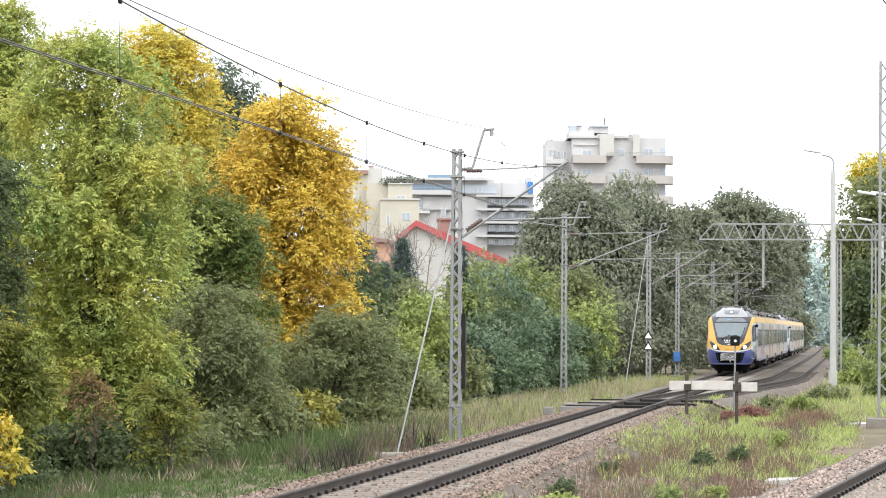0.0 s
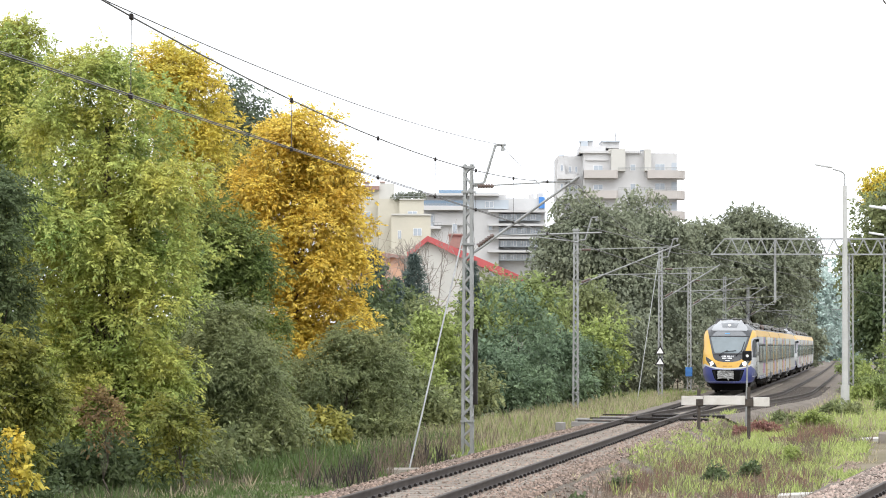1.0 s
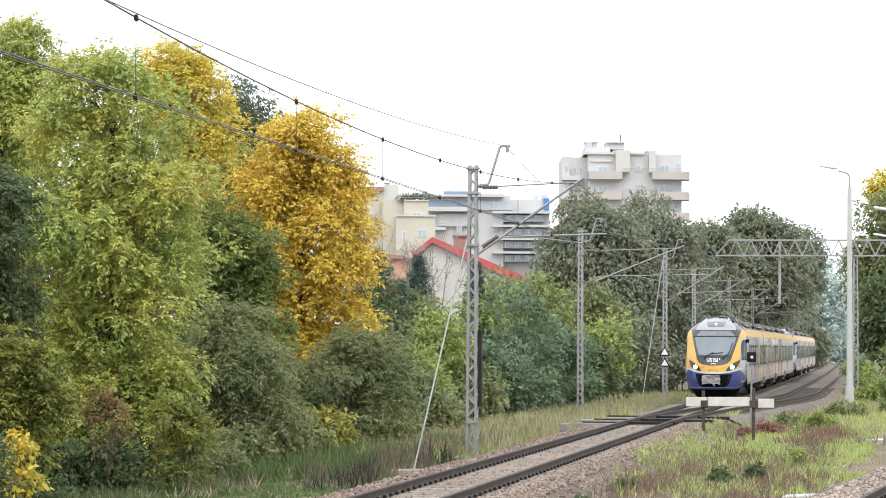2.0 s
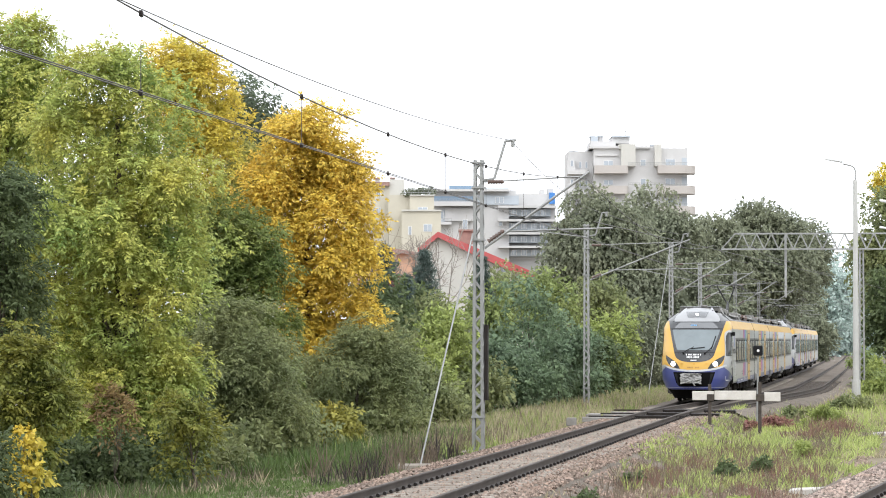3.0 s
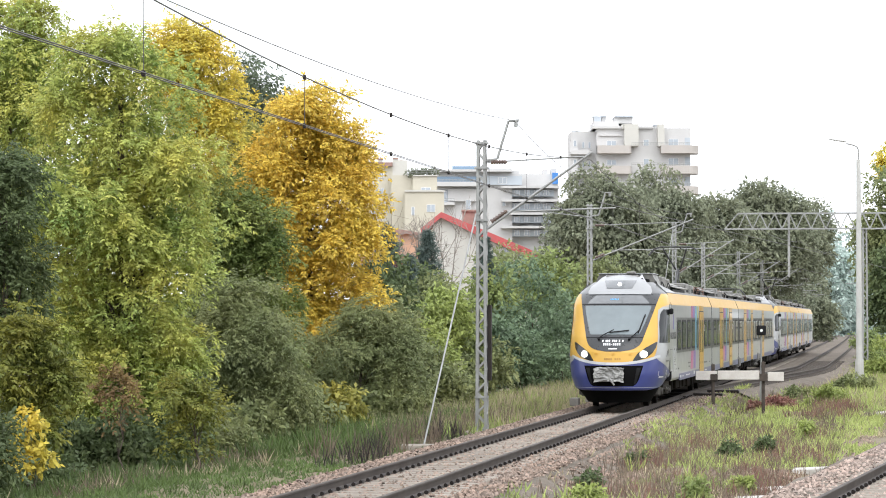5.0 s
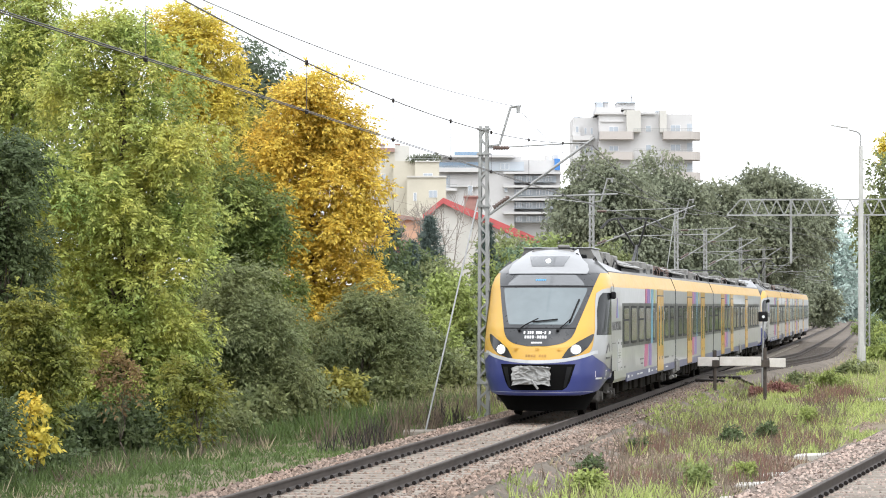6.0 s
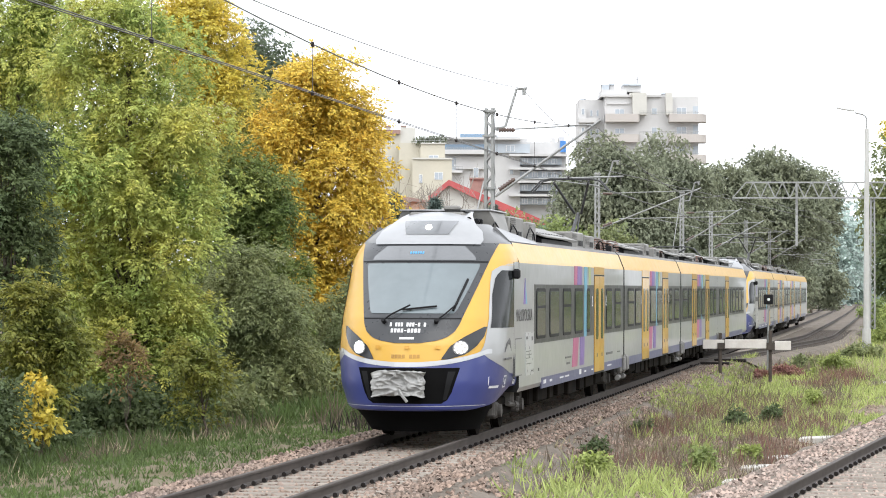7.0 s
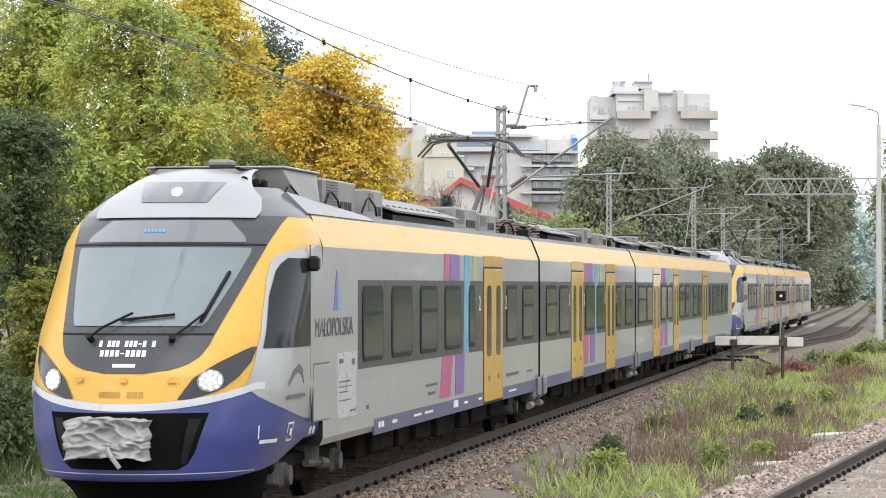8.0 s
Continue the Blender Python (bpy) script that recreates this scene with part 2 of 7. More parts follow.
def sleeper_mesh():
    bm = bmesh.new()
    add_box(bm, (-1.25, -0.13, -0.36), (1.25, 0.13, -0.172), 0.025)
    for v in bm.verts:
        if abs(v.co.x) < 0.4:
            v.co.z -= 0.02
    me = bpy.data.meshes.new("sleeper")
    bm.to_mesh(me)
    bm.free()
    me.materials.append(CONCRETE)
    return me


def make_track(name, place, heading, s0, s1, label, clips_to, rails=True):
    tr = tagged(new(name), label, "track", kind="structure")
    me = sleeper_mesh()
    if rails:
        for o in (-0.7525, 0.7525):
            make_rail(place, o, s0, s1 + 400, 4.0, tr)
    s = s0
    bm = bmesh.new()
    while s < s1:
        ob = new("sleeper", me)
        ob.parent = tr
        p = place(s, 0)
        ob.matrix_basis = pose(p.x, p.y, 0, 0, 0, heading)
        if s < clips_to:
            for o in (-0.7525, 0.7525):
                for d in (-0.105, 0.105):
                    a, b = place(s - 0.05, o + d, -0.135), place(s + 0.05, o + d, -0.135)
                    add_tube(bm, a, b, 0.034, n=7)
        s += 0.6
    part("rail_fastenings", bm, IRON, tr, "dark spring clips holding the rails")["kind"] = "stuff"
    return tr


# ---- foliage ----
def leaf_mesh(name, base, axis, length, width, mat, rng, parent=None):
    """Pointed leaves, each folded along its middle, from base points along axis directions."""
    n = len(base)
    side = np.cross(axis, rng.normal(size=(n, 3)) * 0.55 + np.array([0.0, -0.45, 1.0]))
    side /= np.linalg.norm(side, axis=1)[:, None] + 1e-9
    up = np.cross(side, axis)
    l, w = length[:, None], width[:, None]
    mid = base + axis * l * 0.45
    v = np.stack([base, mid + side * w + up * w * 0.35, base + axis * l - up * w * 0.3, mid - side * w + up * w * 0.35], 1)
    f = np.arange(n * 4).reshape(n, 4)
    ob = scatter_mesh(name, v.reshape(-1, 3), f, mat)
    ob.parent = parent
    return ob


def unit(v):
    return v / (np.linalg.norm(v, axis=1)[:, None] + 1e-9)


def crown_sprays(rng, clumps, sprays, spray_len, droop, shell=0.55):
    """Places and directions of sprays on the clumps (centre, radii): more on the larger."""
    c = np.array([k[0] for k in clumps], float)
    r = np.array([k[1] for k in clumps], float)
    weight = (r[:, 0] * r[:, 2]) ** 1.0
    pick = rng.choice(len(c), sprays, p=weight / weight.sum())
    d = unit(rng.normal(size=(sprays, 3)))
    d[:, 2] = np.where(d[:, 2] < -0.25, -d[:, 2], d[:, 2])
    rad = shell + (1.12 - shell) * rng.uniform(0, 1, sprays) ** 0.7 + 0.25 * (rng.uniform(0, 1, sprays) > 0.9) * rng.uniform(0, 1, sprays)
    p = c[pick] + d * r[pick] * rad[:, None]
    a = unit(d * 0.8 + rng.normal(size=(sprays, 3)) * 0.55 + np.array([0, 0, -droop]))
    return p, a


def make_crown(name, rng, clumps, sprays, per, spray_len, leaf_len, leaf_width, mat, droop=0.5, parent=None, shell=0.55):
    p, a = crown_sprays(rng, clumps, sprays, spray_len, droop, shell)
    t = np.linspace(0.15, 1.0, per)
    base = (p[:, None] + a[:, None] * (t * spray_len)[None, :, None]).reshape(-1, 3)
    base[:, 2] -= np.tile(t ** 2 * spray_len * 0.3 * droop, len(p))
    n = len(base)
    axis = unit(np.repeat(a, per, 0) * 0.7 + rng.normal(size=(n, 3)) * 0.75 + np.array([0, 0, -droop * 0.5]))
    ln = leaf_len * rng.uniform(0.65, 1.25, n)
    return leaf_mesh(name, base, axis, ln, leaf_width * ln / leaf_len, mat, rng, parent)


def spread_clumps(rng, n, centre, radii, size, low=-1.0, waist=0.0):
    """Clumps filling an ellipsoid: uneven in size, gaps between."""
    out = []
    while len(out) < n:
        d = rng.uniform(-1, 1, 3)
        if np.linalg.norm(d) > 1 or d[2] < low:
            continue
        if np.linalg.norm(d) < 0.35 and rng.uniform() < 0.7:
            continue
        bulge = 1 + 0.34 * noise.noise((d[0] * 1.6 + centre[2], d[1] * 1.6 + size, d[2] * 1.6 + n))
        d = d * bulge
        k = size * rng.uniform(0.5, 1.45)
        narrow = 1 - waist * max(0, d[2])
        if np.linalg.norm(d) > 0.8 and rng.uniform() < 0.5:
            k *= 0.6
        out.append((np.array(centre) + d * np.array(radii) * np.array([narrow, narrow, 1]), np.array([k, k, k * 0.8])))
    return out


BARK = material("bark", (0.10, 0.08, 0.06), 0.95, vary=0.25, scale=4, bump=0.8, bump_scale=30, streak=0.3)


def make_trunk(rng, foot, height, r, clumps, parent, lean=(0, 0)):
    bm = bmesh.new()
    pts, p = [], Vector(foot) - Vector((0, 0, 0.2))
    n = 6
    for i in range(n + 1):
        pts.append(Vector((foot[0] + lean[0] * i / n + rng.uniform(-0.1, 0.1) * (i > 0), foot[1] + lean[1] * i / n + rng.uniform(-0.1, 0.1) * (i > 0),
                           foot[2] - 0.2 + height * i / n)))
    for i in range(n):
        add_tube(bm, pts[i], pts[i + 1], r * (1 - 0.75 * i / n), r * (1 - 0.75 * (i + 1) / n), 8)
    for c, k in clumps[:: max(1, len(clumps) // 14)]:
        i = min(n - 1, max(1, int(n * (c[2] - foot[2]) / height * 0.55)))
        a, e = pts[i], Vector(c)
        m = (a + e) / 2 + Vector((0, 0, -0.15 * (e - a).length * 0.3))
        add_tube(bm, a, m, r * 0.3, r * 0.16, 6)
        add_tube(bm, m, e, r * 0.16, r * 0.05, 5)
    part("trunk", bm, BARK, parent, smooth=True)


def make_tree(name, label, seed, X, Y, foot_z, zc, radii, mat, clumps=30, size=0.9, sprays=6000, per=9, spray_len=0.4, leaf=0.12, width=0.025, droop=0.5, low=-1.0, waist=0.3,
              trunk=0.16, category="tree", shell=0.55):
    rng = np.random.default_rng(seed)
    t = empty(name, pose(X, Y, foot_z), label, category)
    size *= 0.95
    sprays, width = int(sprays * 0.82), width * 1.12
    cl = spread_clumps(rng, clumps, (0, 0, zc - foot_z), radii, size, low, waist)
    if trunk:
        make_trunk(rng, (0, 0, 0), (zc - foot_z) + radii[2] * 0.7, trunk, cl, t)
    make_crown("crown", rng, cl, sprays, per, spray_len, leaf, width, mat, droop, t, shell)
    return t


# ---- the train ----
YELLOW = material("yellow_paint", (0.541, 0.312, 0.0369), 0.42, vary=0.04, scale=0.7, coat=0.12, tint=(0.5, 0.283, 0.0328))
SILVER = material("silver_grey_paint", (0.34, 0.345, 0.345), 0.34, 0.1, vary=0.06, scale=0.5, coat=0.25, tint=(0.295, 0.30, 0.295))
BAND = material("dark_grey_band", (0.06, 0.062, 0.06), 0.35, vary=0.06, scale=0.6, coat=0.0, spec=0.15)
BLUE = material("blue_paint", (0.036, 0.048, 0.185), 0.35, vary=0.06, scale=0.7, coat=0.3)
WHITE = material("white_paint", (0.45, 0.46, 0.475), 0.3, vary=0.05, scale=0.8, coat=0.3)
MASK = material("black_mask", (0.045, 0.047, 0.05), 0.3, vary=0.1, scale=1.0, coat=0.05, spec=0.3)
# Dead black: the skirt's own colour, and painted shade for the coupler opening.
BLACK_SHADE = material("black_skirt_recess_shade", (0.006, 0.006, 0.006), 1.0, vary=0.1)
BLACK_SHADE.node_tree.nodes["Principled BSDF"].inputs["Specular IOR Level"].default_value = 0.05
BLACK = material("black_plastic", (0.012, 0.012, 0.013), 0.5, vary=0.1, spec=0.12)
ROOF = material("roof_grey", (0.175, 0.17, 0.158), 0.7, vary=0.2, scale=0.8, tint=(0.115, 0.111, 0.107))
# Near-black base colour takes in the shade beneath the train.
UNDER = material("underframe", (0.010, 0.009, 0.0085), 0.9, 0.0, vary=0.25, scale=2, tint=(0.018, 0.015, 0.012), spec=0.03)
GLASS_DARK = material("tinted_glass", (0.028, 0.044, 0.042), 0.04, vary=0.1, scale=0.4, spec=0.28)
SCREEN = material("windscreen_glass", (0.14, 0.168, 0.178), 0.05, vary=0.08, scale=0.6, coat=0.5, tint=(0.10, 0.122, 0.13))
COVER = material("grey_tarpaulin", (0.31, 0.31, 0.30), 0.5, vary=0.15, scale=5, bump=0.6, bump_scale=12)
CABGLASS = material("cab_side_glass", (0.02, 0.022, 0.023), 0.12, vary=0.1, spec=0.12)
LED = glow("led_lens", (0.34, 0.33, 0.31), 0.12)
FAIRING = material("fairing_white", (0.31, 0.315, 0.325), 0.35, vary=0.06, scale=1.2, tint=(0.26, 0.265, 0.27))
SILLBLUE = material("sill_blue_grey", (0.082, 0.0861, 0.164), 0.4, vary=0.08, scale=0.8)
SHOULDER = material("shoulder_grey", (0.107, 0.109, 0.111), 0.4, vary=0.06, coat=0.2)
DISPLAY = material("display_glass", (0.10, 0.105, 0.11), 0.12, vary=0.05, coat=1.0)
LAMPGLASS = material("headlight_glass", (0.035, 0.037, 0.04), 0.15, vary=0.1, spec=0.3)
CHROME = material("reflector_chrome", (0.22, 0.22, 0.22), 0.35, 0.3, vary=0.05)
BELLOWS = material("bellows_rubber", (0.025, 0.025, 0.026), 0.8, vary=0.15, spec=0.08)
BRACKET = material("bracket_grey", (0.23, 0.226, 0.216), 0.7, vary=0.2, scale=3, spec=0.15)
AXLE = material("bogie_grey", (0.095, 0.09, 0.084), 0.75, 0.0, vary=0.25, scale=3, tint=(0.045, 0.041, 0.037), spec=0.12)
ROOFPALE = material("pale_roof_cover", (0.235, 0.23, 0.215), 0.6, vary=0.15, scale=1.0, tint=(0.15, 0.147, 0.138))
INSUL_R = material("roof_insulator_brown", (0.12, 0.06, 0.04), 0.4, vary=0.1)
PAN = material("pantograph_grey", (0.05, 0.05, 0.052), 0.6, 0.0, vary=0.15)
AMBER_INK = material("amber_ink", (0.42, 0.22, 0.03), 0.5)
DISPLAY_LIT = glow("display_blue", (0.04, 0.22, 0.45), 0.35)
LIT = glow("headlamp_light", (1.0, 0.97, 0.90), 7.0)
LETTER = material("dark_letters", (0.09, 0.09, 0.09), 0.5)
LETTER_W = material("white_letters", (0.75, 0.75, 0.75), 0.5)
ORANGE_D = material("amber_fitting", (0.55, 0.28, 0.02), 0.4)
RED = material("wine_red_stripe", (0.42, 0.09, 0.20), 0.4)
CYAN = material("cyan_stripe", (0.12, 0.34, 0.46), 0.4)
PURPLE = material("purple_stripe", (0.19, 0.11, 0.34), 0.4)
GREEN_S = material("lime_stripe", (0.36, 0.42, 0.17), 0.4)
DOORY = material("door_yellow", (0.525, 0.295, 0.0328), 0.35, vary=0.04, coat=0.3)


def table(pairs):
    xs, ys = zip(*pairs)
    return lambda z: float(np.interp(z, xs, ys))


NOSE_Y = table([(0.12, 0.85), (0.3, 0.72), (0.44, 0.52), (0.52, 0.31), (0.6, 0.29), (0.95, 0.27), (1.3, 0.32), (1.6, 0.4), (1.8, 0.52), (2.0, 0.67), (2.5, 1.22), (3.0, 1.8), (3.3, 2.18),
                (3.45, 2.36), (3.6, 2.6), (3.72, 2.9), (3.82, 3.4)])
NOSE_W = table([(0.12, 0.95), (0.3, 1.06), (0.5, 1.2), (0.9, 1.36), (1.4, 1.41), (2.5, 1.41), (2.96, 1.395), (3.15, 1.345), (3.3, 1.25), (3.45, 1.08), (3.6, 0.88), (3.72, 0.7), (3.82, 0.52)])
NOSE_D = table([(0.16, 1.4), (0.9, 1.75), (1.6, 1.75), (2.5, 1.5), (3.0, 1.25), (3.85, 0.95)])
CAB_END = 3.45


def nose_point(q, z, lift=0.0):
    """The nose's skin: q from -1 to 1 across the front, on to 2 along the side back to the cab's end."""
    def raw(q, z):
        a, sg = min(abs(q), 1.0), 1 if q >= 0 else -1
        w, y0, d = NOSE_W(z), NOSE_Y(z), NOSE_D(z)
        f = a * math.pi / 2
        x = w * math.sin(f) ** 0.97
        y = y0 + d * (1 - math.cos(f) ** 0.95)
        if abs(q) > 1:
            y = y0 + d + (abs(q) - 1) * max(0.0, CAB_END - y0 - d)
        return Vector((sg * x, y, z))
    p = raw(q, z)
    if lift:
        e = 0.004
        n = (raw(q + e, z) - raw(q - e, z)).cross(raw(q, z + e) - raw(q, z - e))
        if n.length > 0:
            p = p + n.normalized() * lift
    return p


def q_at(x, z):
    w = NOSE_W(z)
    r = min(1.0, abs(x) / w)
    return math.copysign(math.asin(r ** (1 / 0.97)) * 2 / math.pi, x)


def q_side(y, z):
    """The parameter at which the side reaches y."""
    y0, d = NOSE_Y(z), NOSE_D(z)
    if y >= y0 + d:
        return 1 + (y - y0 - d) / max(1e-6, CAB_END - y0 - d)
    c = max(0.0, 1 - (y - y0) / d)
    return math.acos(min(1, c ** (1 / 0.95))) * 2 / math.pi


def patch(name, left, right, z0, z1, lift, mat, parent, nu=24, nz=20, label="", rise=None, floor=None):
    """A piece of the nose's skin between two limits q = left(z), right(z)."""
    verts, faces = [], []
    for i in range(nz + 1):
        z = z0 + (z1 - z0) * i / nz
        a, b = left(z), right(z)
        for j in range(nu + 1):
            q = a + (b - a) * j / nu
            zz = z + (rise(q) if rise else 0.0)
            if floor:
                f = (z - z0) / (z1 - z0)
                zz = floor(q) * (1 - f) + zz * f
            verts.append(nose_point(q, zz, lift))
    k = nu + 1
    for i in range(nz):
        for j in range(nu):
            faces.append((i * k + j, i * k + j + 1, (i + 1) * k + j + 1, (i + 1) * k + j))
    ob = mesh_object(name, verts, faces, mat, parent, label, smooth=True)
    return ob


def side_strip(name, y0, y1, z0, z1, mat, parent, x=1.41, lift=0.004, label="", thick=0.02):
    for s in (1, -1):
        bm = bmesh.new()
        add_box(bm, (s * (x - thick), y0, z0), (s * (x + lift), y1, z1))
        part(name, bm, mat, parent, label)


SIDE = [(1.37, 0.70), (1.41, 0.78), (1.41, 2.94), (1.395, 2.99), (1.275, 3.29), (1.20, 3.36), (0.0, 3.46)]


def car_shell(y0, y1, parent):
    bm = bmesh.new()
    o = SIDE + [(-x, z) for x, z in SIDE[-2::-1]]
    prism(bm, o, y0, y1)
    ob = part("car_body", bm, SILVER, parent, "silver grey car body")
    ob.data.materials.append(YELLOW)
    ob.data.materials.append(ROOF)
    ob.data.materials.append(BLUE)
    ob.data.materials.append(BELLOWS)
    for p in ob.data.polygons:
        if abs(p.normal.y) > 0.5:
            p.material_index = 4
        else:
            z = p.center.z
            if 2.95 < z < 3.31:
                p.material_index = 1
            elif z > 3.31:
                p.material_index = 2
    return ob


def rounded(y0, y1, z0, z1, r, n=4):
    """The outline of an upright oblong with rounded corners."""
    out = []
    for cy, cz, a in ((y1 - r, z1 - r, 0), (y0 + r, z1 - r, 90), (y0 + r, z0 + r, 180), (y1 - r, z0 + r, 270)):
        for i in range(n + 1):
            u = radians(a + 90 * i / n)
            out.append((cy + r * math.cos(u), cz + r * math.sin(u)))
    return out


def plate(name, pts, x0, x1, mat, parent, label=""):
    """An outline in y and z, from x0 out to x1."""
    bm = bmesh.new()
    a = [bm.verts.new((x0, y, z)) for y, z in pts]
    b = [bm.verts.new((x1, y, z)) for y, z in pts]
    bm.faces.new(a[::-1])
    bm.faces.new(b)
    for i in range(len(pts)):
        j = (i + 1) % len(pts)
        bm.faces.new((a[i], a[j], b[j], b[i]))
    bmesh.ops.recalc_face_normals(bm, faces=bm.faces)
    return part(name, bm, mat, parent, label)


def frame_window(y0, y1, z0, z1, parent, split=True, x=1.41):
    """A side window: dark rubber frame with rounded corners, pane and a tilting top."""
    for s in (1, -1):
        w = plate("window", rounded(y0, y1, z0, z1, 0.12), s * (x - 0.03), s * (x + 0.014), BLACK, parent)
        if split:
            m = z1 - 0.34
            plate("pane", rounded(y0 + 0.06, y1 - 0.06, z0 + 0.06, m - 0.025, 0.07), s * (x - 0.02), s * (x + 0.018), GLASS_DARK, w)
            plate("pane", rounded(y0 + 0.06, y1 - 0.06, m + 0.025, z1 - 0.06, 0.07), s * (x - 0.02), s * (x + 0.018), GLASS_DARK, w)
        else:
            plate("pane", rounded(y0 + 0.06, y1 - 0.06, z0 + 0.06, z1 - 0.06, 0.08), s * (x - 0.02), s * (x + 0.018), GLASS_DARK, w)


def side_door(y0, y1, parent):
    """A two-leaf sliding door, yellow, each leaf with a tall narrow pane."""
    m = (y0 + y1) / 2
    for s in (1, -1):
        bm = bmesh.new()
        add_box(bm, (s * 1.38, y0 - 0.02, 0.66), (s * 1.416, y1 + 0.02, 2.79))
        fr = part("door_frame", bm, BLACK, parent)
        for a, b in ((y0 + 0.03, m - 0.012), (m + 0.012, y1 - 0.03)):
            bm = bmesh.new()
            add_box(bm, (s * 1.39, a, 0.70), (s * 1.425, b, 2.76), 0.006)
            leaf = part("door_leaf", bm, DOORY, fr, "yellow door leaf with a tall window")
            c = (a + b) / 2
            plate("door_pane", rounded(c - 0.2, c + 0.2, 1.40, 2.50, 0.1), s * 1.40, s * 1.431, GLASS_DARK, fr)
            bm = bmesh.new()
            add_box(bm, (s * 1.42, c - 0.06, 1.02), (s * 1.43, c + 0.06, 1.10))
            part("door_label", bm, LETTER, fr)


# windows (start, end, with a tilting top) and doors of each car, metres from the nose
CARS = [
    (3.45, 20.92, [(5.62, 6.88, 1), (7.45, 8.85, 0), (9.45, 10.75, 1), (11.36, 12.70, 0), (13.40, 13.98, 0), (17.15, 18.30, 0), (18.95, 20.20, 1)], [(14.83, 16.73)], 5.38),
    (21.16, 37.28, [(21.90, 23.30, 1), (23.70, 25.05, 0), (27.70, 29.25, 0), (29.55, 31.00, 0), (33.27, 34.32, 0), (35.15, 36.65, 1)], [(25.46, 27.34), (31.30, 33.06)], 21.14),
    (37.54, 53.26, [(38.05, 39.82, 1), (40.10, 41.40, 0), (43.80, 45.10, 0), (45.55, 46.90, 0), (49.36, 50.70, 0), (51.20, 52.40, 1)], [(41.70, 43.50), (47.42, 49.05)], 37.52),
]
UNIT = 74.2


def mirrored():
    """The last car, the first one turned round."""
    a, b, win, doors, band = CARS[0]
    return (UNIT - b, UNIT - a, [(UNIT - e, UNIT - s, k) for s, e, k in win], [(UNIT - e, UNIT - s) for s, e in doors], None)



def both(name, lo, hi, z0, z1, lift, mat, parent, nu, nz, label=""):
    """The same patch on both sides of the nose; the limits are functions of z that give q."""
    for s in (1, -1):
        a = lo if s > 0 else (lambda z: -hi(z))
        b = hi if s > 0 else (lambda z: -lo(z))
        yield s, patch(name, a, b, z0, z1, lift, mat, parent, nu, nz, label)


def flat_side(name, pts, mat, parent, label="", x=1.417, thick=0.012, sides=(1, -1)):
    """Flat pieces on the car's two sides; pts: (y, z)."""
    for s in sides:
        bm = bmesh.new()
        a = [bm.verts.new((s * x, y, z)) for y, z in pts]
        b = [bm.verts.new((s * (x - thick), y, z)) for y, z in pts]
        bm.faces.new(a)
        bm.faces.new(b[::-1])
        for i in range(len(pts)):
            j = (i + 1) % len(pts)
            bm.faces.new((a[i], a[j], b[j], b[i]))
        bmesh.ops.recalc_face_normals(bm, faces=bm.faces)
        part(name, bm, mat, parent, label)


def lettering(body, size, y, z, mat, parent, x=1.419, squeeze=1.0):
    """Letters on the side that faces the second track."""
    cu = bpy.data.curves.new("lettering", "FONT")
    cu.body, cu.size, cu.extrude = body, size, 0.002
    cu.align_x, cu.align_y = "LEFT", "BOTTOM_BASELINE"
    cu.materials.append(mat)
    ob = new("lettering", cu)
    ob.parent = parent
    ob.matrix_basis = pose(x, y, z, 90, 0, 90) @ Matrix.Diagonal((squeeze, 1, 1, 1))
    return ob


def bars(name, mat, parent, rows, x=1.419):
    """Unreadable small print as plain bars: rows of (y, z, length, height)."""
    bm = bmesh.new()
    for y, z, ln, h in rows:
        add_box(bm, (x - 0.01, y, z), (x, y + ln, z + h))
    return tagged(part(name, bm, mat, parent), kind="stuff")


